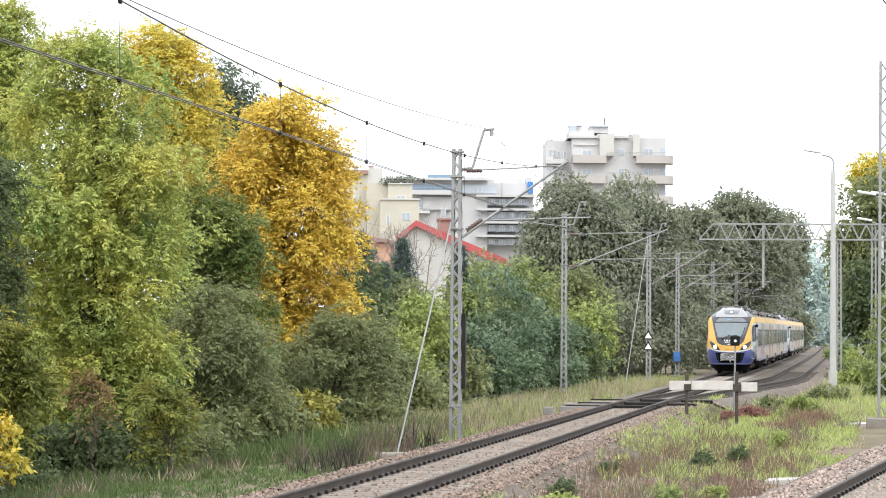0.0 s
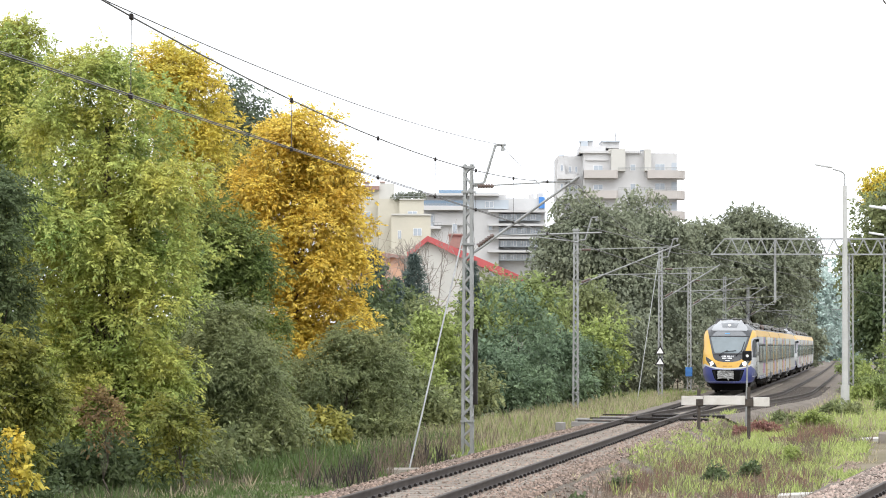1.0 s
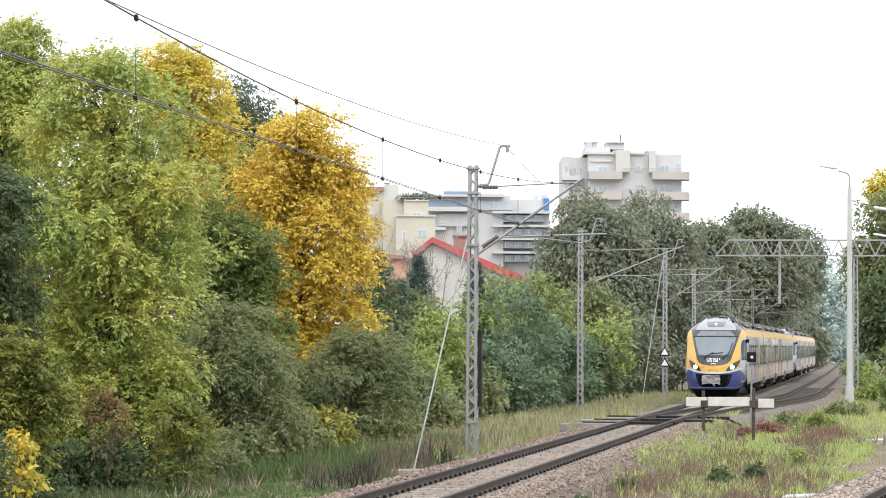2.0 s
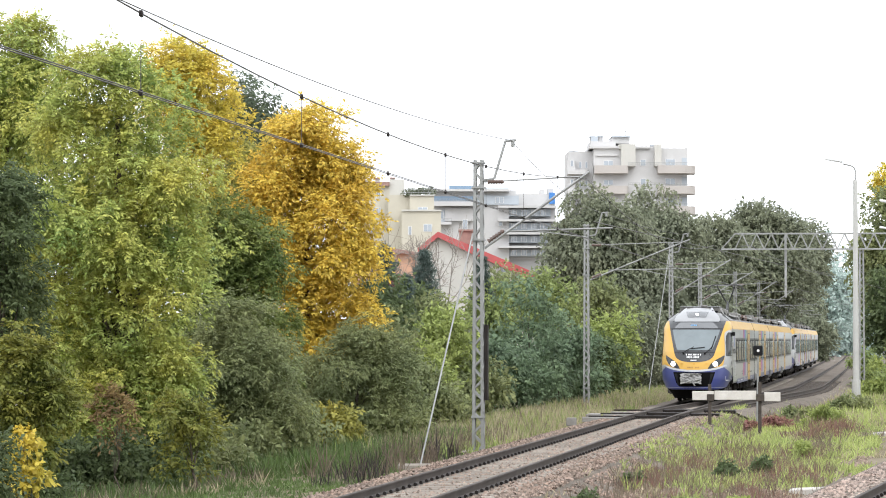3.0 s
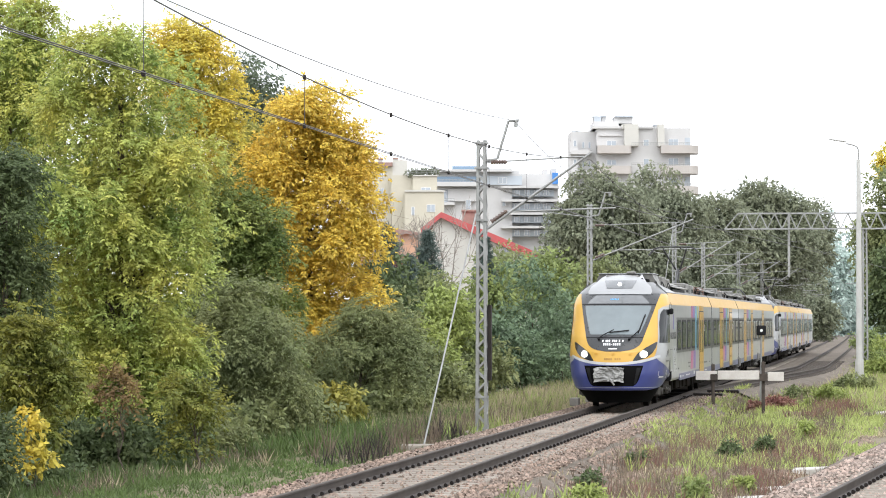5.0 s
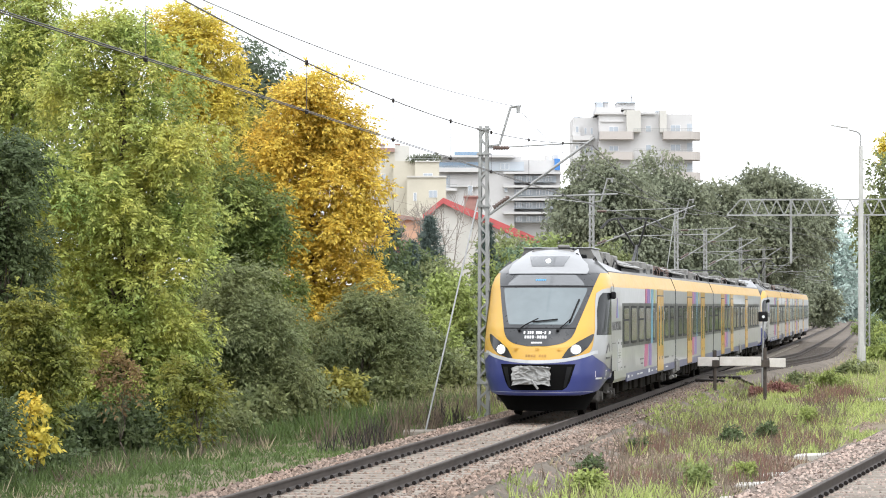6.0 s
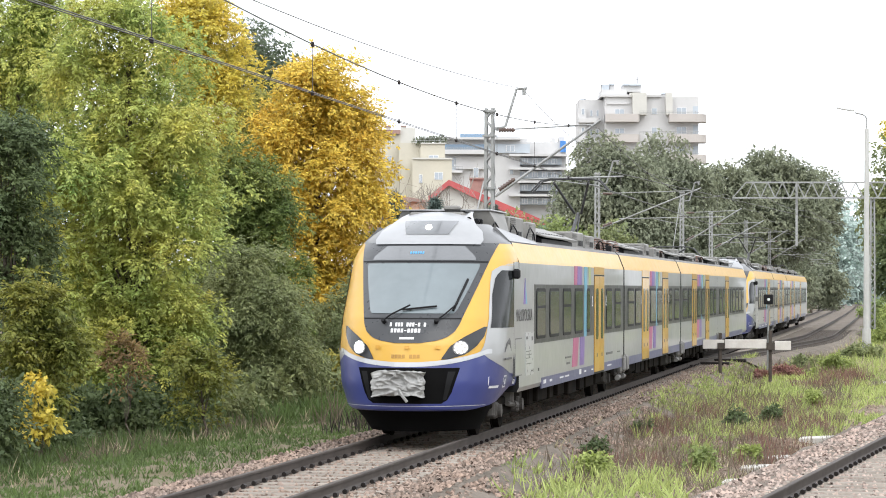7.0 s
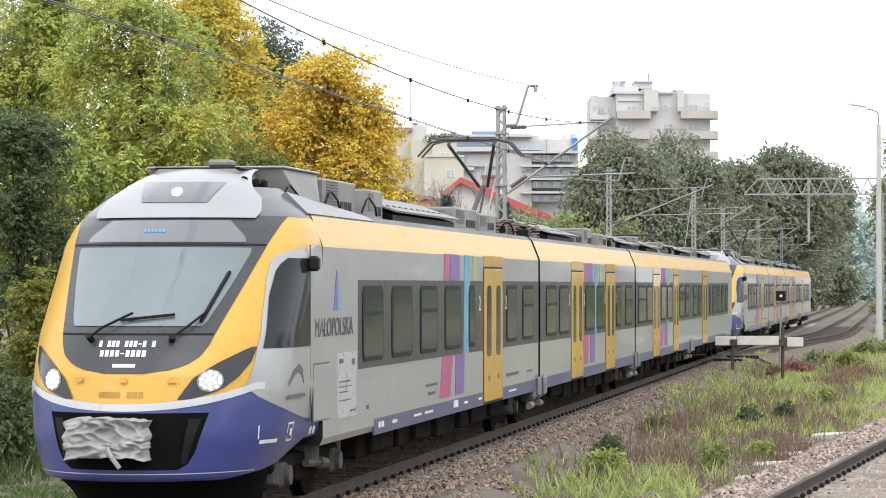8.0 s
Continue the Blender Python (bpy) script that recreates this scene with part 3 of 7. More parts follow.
def make_nose(parent):
    full = lambda z: 2.0
    minus = lambda z: -2.0
    patch("cab_shell", minus, full, 1.22, 3.32, 0.0, YELLOW, parent, 90, 50, "yellow cab front")
    edge = table([(1.26, 1.43), (1.34, 1.18), (1.46, 1.0), (1.52, 1.07), (1.63, 1.15), (1.84, 1.28), (2.13, 1.5), (2.6, 1.9), (2.8, 2.10), (2.9, 2.42), (2.955, 3.1)])
    patch("cab_side", lambda z: q_side(edge(z), z), full, 1.26, 2.955, 0.006, SILVER, parent, 30, 40, "silver grey cab side")
    patch("cab_side", minus, lambda z: -q_side(edge(z) + 0.6, z), 1.26, 2.9, 0.006, SILVER, parent, 20, 40, "silver grey cab side")
    rise = lambda q: 0.205 * min(1.0, abs(q) / 0.64) ** 2.0
    foot = table([(0.0, 0.50), (0.55, 0.50), (0.85, 0.57), (1.0, 0.62), (1.3, 0.74), (1.55, 0.83), (2.0, 0.83)])
    patch("bumper_shell", minus, full, 0.50, 1.24, 0.004, BLUE, parent, 80, 16, "blue lower front", rise, lambda q: foot(abs(q)))
    swoosh = table([(1.0, 3.44), (1.06, 2.6), (1.15, 1.95), (1.24, 1.5), (1.34, 1.18), (1.46, 0.98)])
    for s, ob in both("side_swoosh", lambda z: q_side(swoosh(z), z), full, 1.0, 1.46, 0.008, SILVER, parent, 24, 20):
        pass
    patch("skirt", lambda z: -1.0, lambda z: 1.0, 0.12, 0.58, -0.05, BLACK_SHADE, parent, 60, 8, "black lower skirt")
    patch("bumper_line", lambda z: -q_at(1.15, z), lambda z: q_at(1.15, z), 0.575, 0.585, 0.012, WHITE, parent, 40, 1, "thin pale line on the bumper")
    patch("front_strip", lambda z: -0.7, lambda z: 0.7, 1.215, 1.29, 0.014, WHITE, parent, 60, 4, "white strip under the yellow front", rise)
    # dark mask with windscreen
    half = table([(1.60, 0.22), (1.62, 0.40), (1.68, 0.60), (1.78, 0.73), (1.9, 0.79), (2.0, 0.82), (2.5, 0.96), (2.95, 1.08), (3.1, 1.12), (3.26, 1.16)])
    mask = patch("windscreen_mask", lambda z: -q_at(half(z), z), lambda z: q_at(half(z), z), 1.60, 3.26, 0.010, MASK, parent, 40, 50, "dark mask round the windscreen")
    gl = table([(2.07, 0.68), (2.12, 0.72), (2.5, 0.85), (2.85, 0.95), (2.9, 0.94)])
    patch("windscreen", lambda z: -q_at(gl(z), z), lambda z: q_at(gl(z), z), 2.07, 2.9, 0.018, SCREEN, mask, 30, 20, "pale reflecting windscreen")
    dp = table([(2.95, 0.88), (3.02, 0.86), (3.2, 0.66)])
    patch("destination_display", lambda z: -q_at(dp(z), z), lambda z: q_at(dp(z), z), 2.96, 3.2, 0.016, DISPLAY, mask, 20, 6, "grey destination display glass")
    for i in range(6):
        x0 = -0.22 + i * 0.042
        patch("display_digit", lambda z, x0=x0: q_at(x0, z), lambda z, x0=x0: q_at(x0 + 0.028, z), 3.062, 3.098, 0.022, DISPLAY_LIT, mask, 1, 1, "faint blue display character")
    patch("windscreen_seam", lambda z: -q_at(half(z) - 0.01, z), lambda z: q_at(half(z) - 0.01, z), 2.925, 2.945, 0.016, BLACK, mask, 20, 1)
    patch("windscreen_seam", lambda z: -q_at(half(z) - 0.01, z), lambda z: q_at(half(z) - 0.01, z), 1.985, 2.0, 0.016, BLACK, mask, 20, 1)
    # running number as plain bars on the mask
    for z, text, x0, w in ((1.862, "1 111 111-1 1", -0.32, 0.047), (1.765, "1111-1111", -0.29, 0.056)):
        for i, c in enumerate(text):
            if c == " ":
                continue
            a = x0 + i * w
            lo_z = (z, z + 0.062) if c == "1" else (z + 0.025, z + 0.036)
            patch("number_bar", lambda q, a=a: q_at(a, q), lambda q, a=a: q_at(a + w * 0.72, q), lo_z[0], lo_z[1], 0.016, LETTER_W, mask, 1, 1)
    patch("maker_plate", lambda z: q_at(-0.13, z), lambda z: q_at(0.11, z), 1.655, 1.69, 0.016, LETTER_W, mask, 3, 1)
    for x0, x1 in ((-0.25, -0.20), (-0.19, -0.14), (-0.13, -0.08), (-0.07, -0.02), (0.05, 0.10), (0.11, 0.16), (0.17, 0.22)):
        patch("number_bar", lambda z, x0=x0: q_at(x0, z), lambda z, x1=x1: q_at(x1, z), 1.355, 1.415, 0.006, AMBER_INK, parent, 3, 1)
    for x0 in (-0.52, 0.46, -0.03):
        patch("amber_fitting", lambda z, x0=x0: q_at(x0, z), lambda z, x0=x0: q_at(x0 + 0.075, z), 1.50, 1.555, 0.03, ORANGE_D, parent, 3, 2)
    # wipers
    for pts, blade in (([(-0.42, 1.93), (-0.30, 2.02), (-0.02, 2.17)], [(-0.14, 2.11), (0.40, 2.17)]), ([(0.43, 1.93), (0.55, 2.03), (0.70, 2.20)], [(0.66, 2.10), (0.80, 2.62)])):
        bm = bmesh.new()
        p = [nose_point(q_at(x, z), z, 0.07) for x, z in pts]
        add_poly_tube(bm, p, 0.014, 6)
        p = [nose_point(q_at(blade[0][0] + (blade[1][0] - blade[0][0]) * f, blade[0][1] + (blade[1][1] - blade[0][1]) * f),
                        blade[0][1] + (blade[1][1] - blade[0][1]) * f, 0.045) for f in (0, 0.25, 0.5, 0.75, 1)]
        for u, v in zip(p, p[1:]):
            add_bar(bm, u, v, 0.03, 0.03)
        c = nose_point(q_at(*pts[0]), pts[0][1], 0.0)
        add_tube(bm, c, nose_point(q_at(*pts[0]), pts[0][1], 0.09), 0.035, n=10)
        part("wiper", bm, BLACK, parent, "black windscreen wiper")
    # grey shoulder and white roof fairing with the top lamp
    patch("roof_shoulder", lambda z: -2.0, lambda z: 2.0, 3.26, 3.6, 0.004, SHOULDER, parent, 50, 12, "dark grey roof shoulder")
    rf = table([(3.19, 0.88), (3.3, 0.92), (3.45, 0.86), (3.55, 0.74), (3.72, 0.6), (3.82, 0.5)])
    fair = patch("roof_fairing", lambda z: -q_at(rf(z), z), lambda z: q_at(rf(z), z), 3.22, 3.82, 0.03, FAIRING, parent, 30, 16, "white roof fairing over the cab")
    lp = table([(3.38, 0.36), (3.62, 0.46)])
    patch("top_lamp_panel", lambda z: -q_at(lp(z), z), lambda z: q_at(lp(z), z), 3.385, 3.615, 0.04, DISPLAY, fair, 12, 4, "grey lamp panel")
    lp2 = table([(3.46, 0.02), (3.475, 0.04), (3.50, 0.055), (3.525, 0.04), (3.54, 0.02)])
    patch("top_lamp", lambda z: -q_at(lp2(z), z), lambda z: q_at(lp2(z), z), 3.462, 3.538, 0.05, LIT, fair, 6, 6, "lit white lamp")
    # headlamps
    lo = table([(1.335, 0.55), (1.42, 0.60), (1.55, 0.68), (1.70, 0.88), (1.86, 1.14)])
    hi = table([(1.335, 0.66), (1.42, 0.92), (1.55, 1.06), (1.70, 1.15), (1.86, 1.18)])
    for s, h in both("headlight", lambda z: q_at(lo(z), z), lambda z: q_at(hi(z), z), 1.335, 1.86, 0.014, LAMPGLASS, parent, 14, 14, "wedge-shaped dark headlight unit"):
        def disc(nm, x0, z0, r, lift, mat, host, k=6, label=""):
            cc = table([(z0 + r * math.sin(u), r * math.cos(u)) for u in np.linspace(-1.57, 1.57, 11)])
            return patch(nm, lambda z: q_at(x0 - cc(z), z), lambda z: q_at(x0 + cc(z), z), z0 - r * 0.999, z0 + r * 0.999, lift, mat, host, k, k, label)
        disc("reflector", s * 0.83, 1.52, 0.115, 0.02, CHROME, h, 10, "round chrome reflector")
        disc("lens", s * 0.83, 1.52, 0.10, 0.026, LED, h, 8, "lit round lens")
        for n, d in ((1, 0.0), (5, 0.04), (10, 0.083)):
            for i in range(n):
                a = i * 2 * math.pi / n + d * 20
                disc("led", s * 0.83 + d * math.cos(a), 1.52 + d * math.sin(a), 0.0125, 0.032, LIT, h, 4, "glaring white light point")
    # coupler under its cover; a flat black patch stands in for the opening's shade
    op = table([(0.62, 0.56), (0.66, 0.64), (0.8, 0.72), (1.1, 0.81), (1.2, 0.84)])
    hole = patch("coupler_opening", lambda z: -q_at(op(z), z), lambda z: q_at(op(z), z), 0.62, 1.20, 0.006, BLACK_SHADE, parent, 30, 10, "flat black patch painting the coupler opening's shade")
    for s in (1, -1):
        a = table([(0.68, 0.58), (1.14, 0.66)])
        b = table([(0.68, 0.63), (1.14, 0.77)])
        patch("opening_pillar", (lambda z: q_at(a(z), z)) if s > 0 else (lambda z: -q_at(b(z), z)), (lambda z: q_at(b(z), z)) if s > 0 else (lambda z: -q_at(a(z), z)), 0.68, 1.14, 0.02, BLACK, hole, 4, 8)
    # crumpled cover: a box pushed in and out
    bm = bmesh.new()
    n = 40
    grid = {}
    for i in range(n + 1):
        for j in range(n + 1):
            for k in range(2):
                u, v = i / n * 2 - 1, j / n * 2 - 1
                ed = max(abs(u), abs(v))
                round_off = (1 - max(0, ed - 0.8) / 0.2 * 0.5)
                wu, wv = u + 0.25 * noise.noise((u * 3, v * 3, 7)), v + 0.3 * noise.noise((u * 3, v * 3, 17))
                d = 0.06 * noise.noise((wu * 2.4, wv * 1.2, 3)) + 0.11 * abs(noise.noise((wu * 1.9 + wv, wv * 1.7 - wu, 9))) + 0.02 * abs(noise.noise((wu * 5 - wv * 2, wv * 4, 4)))
                y = (0.02 * round_off + 1.0 * d - 0.02) if k == 0 else 0.40
                x = -0.10 + 0.41 * u * (1 + 0.09 * noise.noise((v * 2.5, 1, 0)) + 0.03 * noise.noise((v * 9, 3, 0)))
                z = 0.93 + 0.2 * v * (1 + 0.22 * noise.noise((u * 2.2, v + 5, 0)) + 0.05 * noise.noise((u * 8, v, 2))) + 0.03 * (1 - u * u)
                grid[i, j, k] = bm.verts.new((x, y, z))
    for i in range(n):
        for j in range(n):
            bm.faces.new([grid[a, b, 0] for a, b in ((i, j), (i + 1, j), (i + 1, j + 1), (i, j + 1))])
    for i in range(n):
        for a, b in (((i, 0), (i + 1, 0)), ((i, n), (i + 1, n)), ((0, i), (0, i + 1)), ((n, i), (n, i + 1))):
            bm.faces.new([grid[(*a, 0)], grid[(*b, 0)], grid[(*b, 1)], grid[(*a, 1)]])
    bmesh.ops.recalc_face_normals(bm, faces=bm.faces)
    cv = part("coupler_cover", bm, COVER, parent, "crumpled grey cover tied over the coupler", smooth=True)
    bm = bmesh.new()
    add_poly_tube(bm, [(-0.06, 0.03, 0.86), (0.0, 0.0, 0.76), (0.08, 0.0, 0.66)], 0.025, 6)
    part("cover_tie", bm, COVER, cv)
    # cab side windows, mirrors
    wl = table([(1.84, 1.36), (2.0, 1.47), (2.4, 1.78), (2.7, 2.09), (2.8, 2.31)])
    patch("cab_side_window", lambda z: q_side(wl(z), z), lambda z: q_side(2.78, z), 1.84, 2.80, 0.012, CABGLASS, parent, 14, 14, "dark cab side window")
    patch("cab_side_window", lambda z: -q_side(2.78, z), lambda z: -q_side(min(2.7, wl(z) + 0.35), z), 1.84, 2.80, 0.012, CABGLASS, parent, 14, 14, "dark cab side window")
    bm = bmesh.new()
    add_box(bm, (1.41, 2.66, 2.66), (1.53, 2.82, 2.83), 0.03)
    part("camera_mirror", bm, BLACK, parent, "black rear-view camera housing")
    flat_side("panel_line", [(2.80, 0.95), (2.815, 0.95), (2.815, 2.95), (2.80, 2.95)], LETTER, parent)
    flat_side("hatch", [(2.95, 1.0), (3.75, 1.0), (3.75, 1.62), (2.95, 1.62)], SILVER, parent, "service hatch with dark gap", x=1.42)
    flat_side("hatch_gap", [(2.93, 0.985), (3.77, 0.985), (3.77, 1.64), (2.93, 1.64)], LETTER, parent, x=1.4165)
    # swallow-like emblem as a plain shape, small print as bars
    flat_side("emblem", [(1.75, 1.43), (2.0, 1.60), (2.25, 1.66), (2.40, 1.60), (2.45, 1.44), (2.38, 1.52), (2.2, 1.58), (2.0, 1.53)], LETTER, parent, "dark swept emblem", x=1.422)
    bars("small_print", LETTER, parent, [(1.75, 1.30, 0.75, 0.035)], 1.424)
    for y0, y1, z0, z1 in ((1.22, 1.6, 0.85, 0.89), (1.18, 1.2, 0.9, 1.04), (1.9, 1.925, 0.84, 1.04), (2.12, 2.145, 0.84, 1.04), (1.9, 2.145, 1.02, 1.04), (1.9, 2.145, 0.84, 0.86), (1.98, 2.07, 0.9, 0.97),
                           (2.95, 3.05, 0.86, 0.94), (3.12, 3.22, 0.86, 0.94)):
        patch("white_print", lambda z, y0=y0: q_side(y0, z), lambda z, y1=y1: q_side(y1, z), z0, z1, 0.012, LETTER_W, parent, 3, 1)


def side_print(parent):
    """Lettering, notices and coloured bands on the first car."""
    lettering("MAŁOPOLSKA", 0.30, 3.0, 1.93, LETTER, parent, squeeze=1.08)
    flat_side("notice", [(4.2, 0.96), (5.25, 0.96), (5.25, 1.72), (4.2, 1.72)], WHITE, parent, "white notice panel", x=1.42)
    bars("notice_print", LETTER, parent, [(4.28, 1.60, 0.22, 0.05), (4.98, 1.57, 0.16, 0.07), (4.28, 1.38, 0.6, 0.014), (4.28, 1.32, 0.7, 0.012), (4.28, 1.26, 0.5, 0.012), (4.28, 1.16, 0.65, 0.012), (4.9, 1.02, 0.28, 0.025)], 1.424)
    bars("small_print", LETTER, parent, [(9.9, 1.12, 0.9, 0.035), (10.1, 1.0, 0.5, 0.04), (17.2, 1.02, 1.3, 0.05), (19.6, 1.02, 0.5, 0.03), (5.9, 1.0, 0.12, 0.05)], 1.419)
    bars("sill_print", LETTER_W, parent, [(6.6, 0.74, 0.12, 0.07), (6.8, 0.74, 0.12, 0.07), (7.5, 0.75, 0.3, 0.04), (9.0, 0.76, 0.5, 0.03), (9.8, 0.76, 0.6, 0.03), (12.1, 0.74, 0.35, 0.1), (13.0, 0.76, 0.3, 0.03),
                                          (14.3, 0.76, 0.3, 0.03), (17.4, 0.76, 0.8, 0.03)], 1.424)
    flat_side("rainbow_spike", [(4.0, 2.22), (4.16, 2.68), (4.2, 2.22)], PURPLE, parent, x=1.42)
    flat_side("rainbow_spike", [(4.22, 2.22), (4.18, 2.64), (4.42, 2.22)], CYAN, parent, x=1.42)


def colour_bands(y, parent, flip=1):
    """Slanting bands of colour beside a door, above, across and below the dark band."""
    f = lambda d: y + flip * d
    flat_side("colour_band", [(f(0), 2.57), (f(0.45), 2.57), (f(0.5), 2.95), (f(0.05), 2.95)], RED, parent, "wine red band", x=1.4185)
    flat_side("colour_band", [(f(0.5), 2.57), (f(1.3), 2.57), (f(1.3), 2.95), (f(0.55), 2.95)], PURPLE, parent, "purple band", x=1.4185)
    flat_side("colour_band", [(f(1.65), 1.50), (f(2.1), 1.50), (f(2.25), 2.95), (f(1.75), 2.95)], CYAN, parent, "cyan band", x=1.4185)
    flat_side("colour_band", [(f(2.55), 2.57), (f(2.9), 2.57), (f(2.85), 2.95), (f(2.5), 2.95)], GREEN_S, parent, "lime band", x=1.4185)
    flat_side("colour_band", [(f(-0.35), 0.92), (f(0.5), 0.92), (f(0.75), 1.5), (f(-0.1), 1.5)], RED, parent, "wine red band", x=1.4185)
    flat_side("colour_band", [(f(0.95), 0.92), (f(1.7), 0.92), (f(1.75), 1.5), (f(1.0), 1.5)], PURPLE, parent, "purple band", x=1.4185)


def make_bogie(y, parent, base=2.6, shoulders=False):
    """Side frame, axle boxes, springs and dampers over two wheelsets."""
    bm = bmesh.new()
    for s in (1, -1):
        add_box(bm, (s * 0.98, y - base / 2 - 0.45, 0.46), (s * 1.12, y + base / 2 + 0.45, 0.62), 0.03)
        add_box(bm, (s * 0.98, y - 0.55, 0.30), (s * 1.12, y + 0.55, 0.5), 0.03)
    add_box(bm, (-1.0, y - 0.2, 0.35), (1.0, y + 0.2, 0.6))
    bg = part("bogie", bm, UNDER, parent, "dusty bogie frame, darkened for the shade under the train")
    for d in (-base / 2, base / 2):
        bm = bmesh.new()
        for s in (1, -1):
            add_tube(bm, (s * 0.69, y + d, 0.42), (s * 0.81, y + d, 0.42), 0.42, n=28)
            add_tube(bm, (s * 0.67, y + d, 0.42), (s * 0.69, y + d, 0.42), 0.45, n=28)
            add_tube(bm, (s * 0.81, y + d, 0.42), (s * 0.9, y + d, 0.42), 0.12, n=12)
        add_tube(bm, (-0.8, y + d, 0.42), (0.8, y + d, 0.42), 0.08, n=10)
        part("wheelset", bm, UNDER, bg)
        for s in (1, -1):
            bm = bmesh.new()
            add_box(bm, (s * 0.9, y + d - 0.18, 0.28), (s * 1.16, y + d + 0.18, 0.56), 0.04)
            add_tube(bm, (s * 1.14, y + d, 0.42), (s * 1.22, y + d, 0.42), 0.11, n=12)
            part("axle_box", bm, AXLE, bg, "grey axle box")
    for s in (1, -1):
        bm = bmesh.new()
        add_tube(bm, (s * 1.2, y - 0.5, 0.50), (s * 1.2, y + 0.15, 0.46), 0.045, n=8)
        add_tube(bm, (s * 1.2, y + 0.15, 0.46), (s * 1.2, y + 0.5, 0.44), 0.07, n=8)
        part("damper", bm, AXLE, bg, "grey hydraulic damper")
        for d in (-base / 2 - 0.3, base / 2 + 0.3):
            bm = bmesh.new()
            add_tube(bm, (s * 1.05, y + d, 0.35), (s * 1.05, y + d, 0.66), 0.10, n=10)
            part("coil_spring", bm, AXLE, bg)
        bm = bmesh.new()
        add_tube(bm, (s * 1.02, y, 0.45), (s * 1.02, y, 0.72), 0.22, n=14)
        part("air_spring", bm, AXLE, bg)
    if shoulders:
        for d in (-0.36, 0.36):
            for s in (1, -1):
                bm = bmesh.new()
                add_box(bm, (s * 1.25, y + d - 0.17, 0.50), (s * 1.43, y + d + 0.17, 0.98), 0.06)
                add_box(bm, (s * 1.42, y + d - 0.14, 0.56), (s * 1.49, y + d + 0.14, 0.90), 0.04)
                add_tube(bm, (s * 1.33, y + d, 0.42), (s * 1.33, y + d * 2.0, 0.40), 0.06, n=12)
                part("shoulder_bracket", bm, BRACKET, bg, "grey shoulder bracket under the gangway")


def louvred_box(y0, y1, w, z1, parent, mat):
    """A roof box with pressed louvres on its sides and small vents along its foot."""
    bm = bmesh.new()
    add_box(bm, (-w, y0, 3.36), (w, y1, z1), 0.025)
    ob = part("roof_unit", bm, mat, parent, "grey roof equipment box")
    bm = bmesh.new()
    n = max(2, int((z1 - 3.5) / 0.035))
    for i in range(n):
        z = 3.5 + i * 0.035
        add_box(bm, (w - 0.01, y0 + 0.1, z), (w + 0.012, y0 + (y1 - y0) * 0.42, z + 0.014))
        add_box(bm, (-w * 0.8, y0 - 0.012, z), (w * 0.8, y0 + 0.01, z + 0.014))
    tagged(part("louvre", bm, ROOF, ob), kind="stuff")
    bm = bmesh.new()
    n = max(2, int((y1 - y0) * 0.5 / 0.24))
    for i in range(n):
        y = y0 + (y1 - y0) * 0.5 + i * 0.24
        add_box(bm, (w - 0.01, y, 3.44), (w + 0.006, y + 0.18, 3.56))
    tagged(part("vent", bm, BLACK, ob), kind="stuff")
    return ob


def sloped_cover(y0, y1, w, z1, parent):
    """A pitched sheet cover, open and dark at its ends, slotted along its lower edge."""
    bm = bmesh.new()
    for sg in (1, -1):
        add_bar(bm, (sg * 0.12, y0, z1), (sg * 0.12, y1, z1), 0.3, 0.025)
        lo = [bm.verts.new((sg * x, y, z)) for x, y, z in ((0.2, y0, z1), (w, y0 + 0.2, 3.50), (w, y1 - 0.2, 3.50), (0.2, y1, z1))]
        hi = [bm.verts.new((v.co.x + sg * 0.012, v.co.y, v.co.z + 0.025)) for v in lo]
        bm.faces.new(lo)
        bm.faces.new(hi)
        for i in range(4):
            bm.faces.new((lo[i], lo[(i + 1) % 4], hi[(i + 1) % 4], hi[i]))
    bmesh.ops.recalc_face_normals(bm, faces=bm.faces)
    ob = part("roof_cover", bm, ROOFPALE, parent, "pale pitched roof cover with slots")
    # Black block stands in for the shade beneath the open cover.
    bm = bmesh.new()
    prism(bm, [(-w + 0.1, 3.36), (w - 0.1, 3.36), (w - 0.1, 3.48), (0.16, z1 - 0.04), (-0.16, z1 - 0.04), (-w + 0.1, 3.48)], y0 + 0.3, y1 - 0.3)
    part("resistor_bank", bm, BLACK, ob, "black block painting the shade under the cover")
    bm = bmesh.new()
    n = int((y1 - y0 - 1.0) / 0.45)
    for i in range(n):
        y = y0 + 0.6 + i * 0.45
        f = 0.32
        x, z = w + (0.2 - w) * f, 3.50 + (z1 - 3.50) * f
        add_bar(bm, (x + 0.02, y, z + 0.03), (x + 0.02 + 0.05, y, z + 0.03 - 0.03), 0.13, 0.012)
    tagged(part("slot", bm, BLACK, ob), kind="stuff")
    return ob


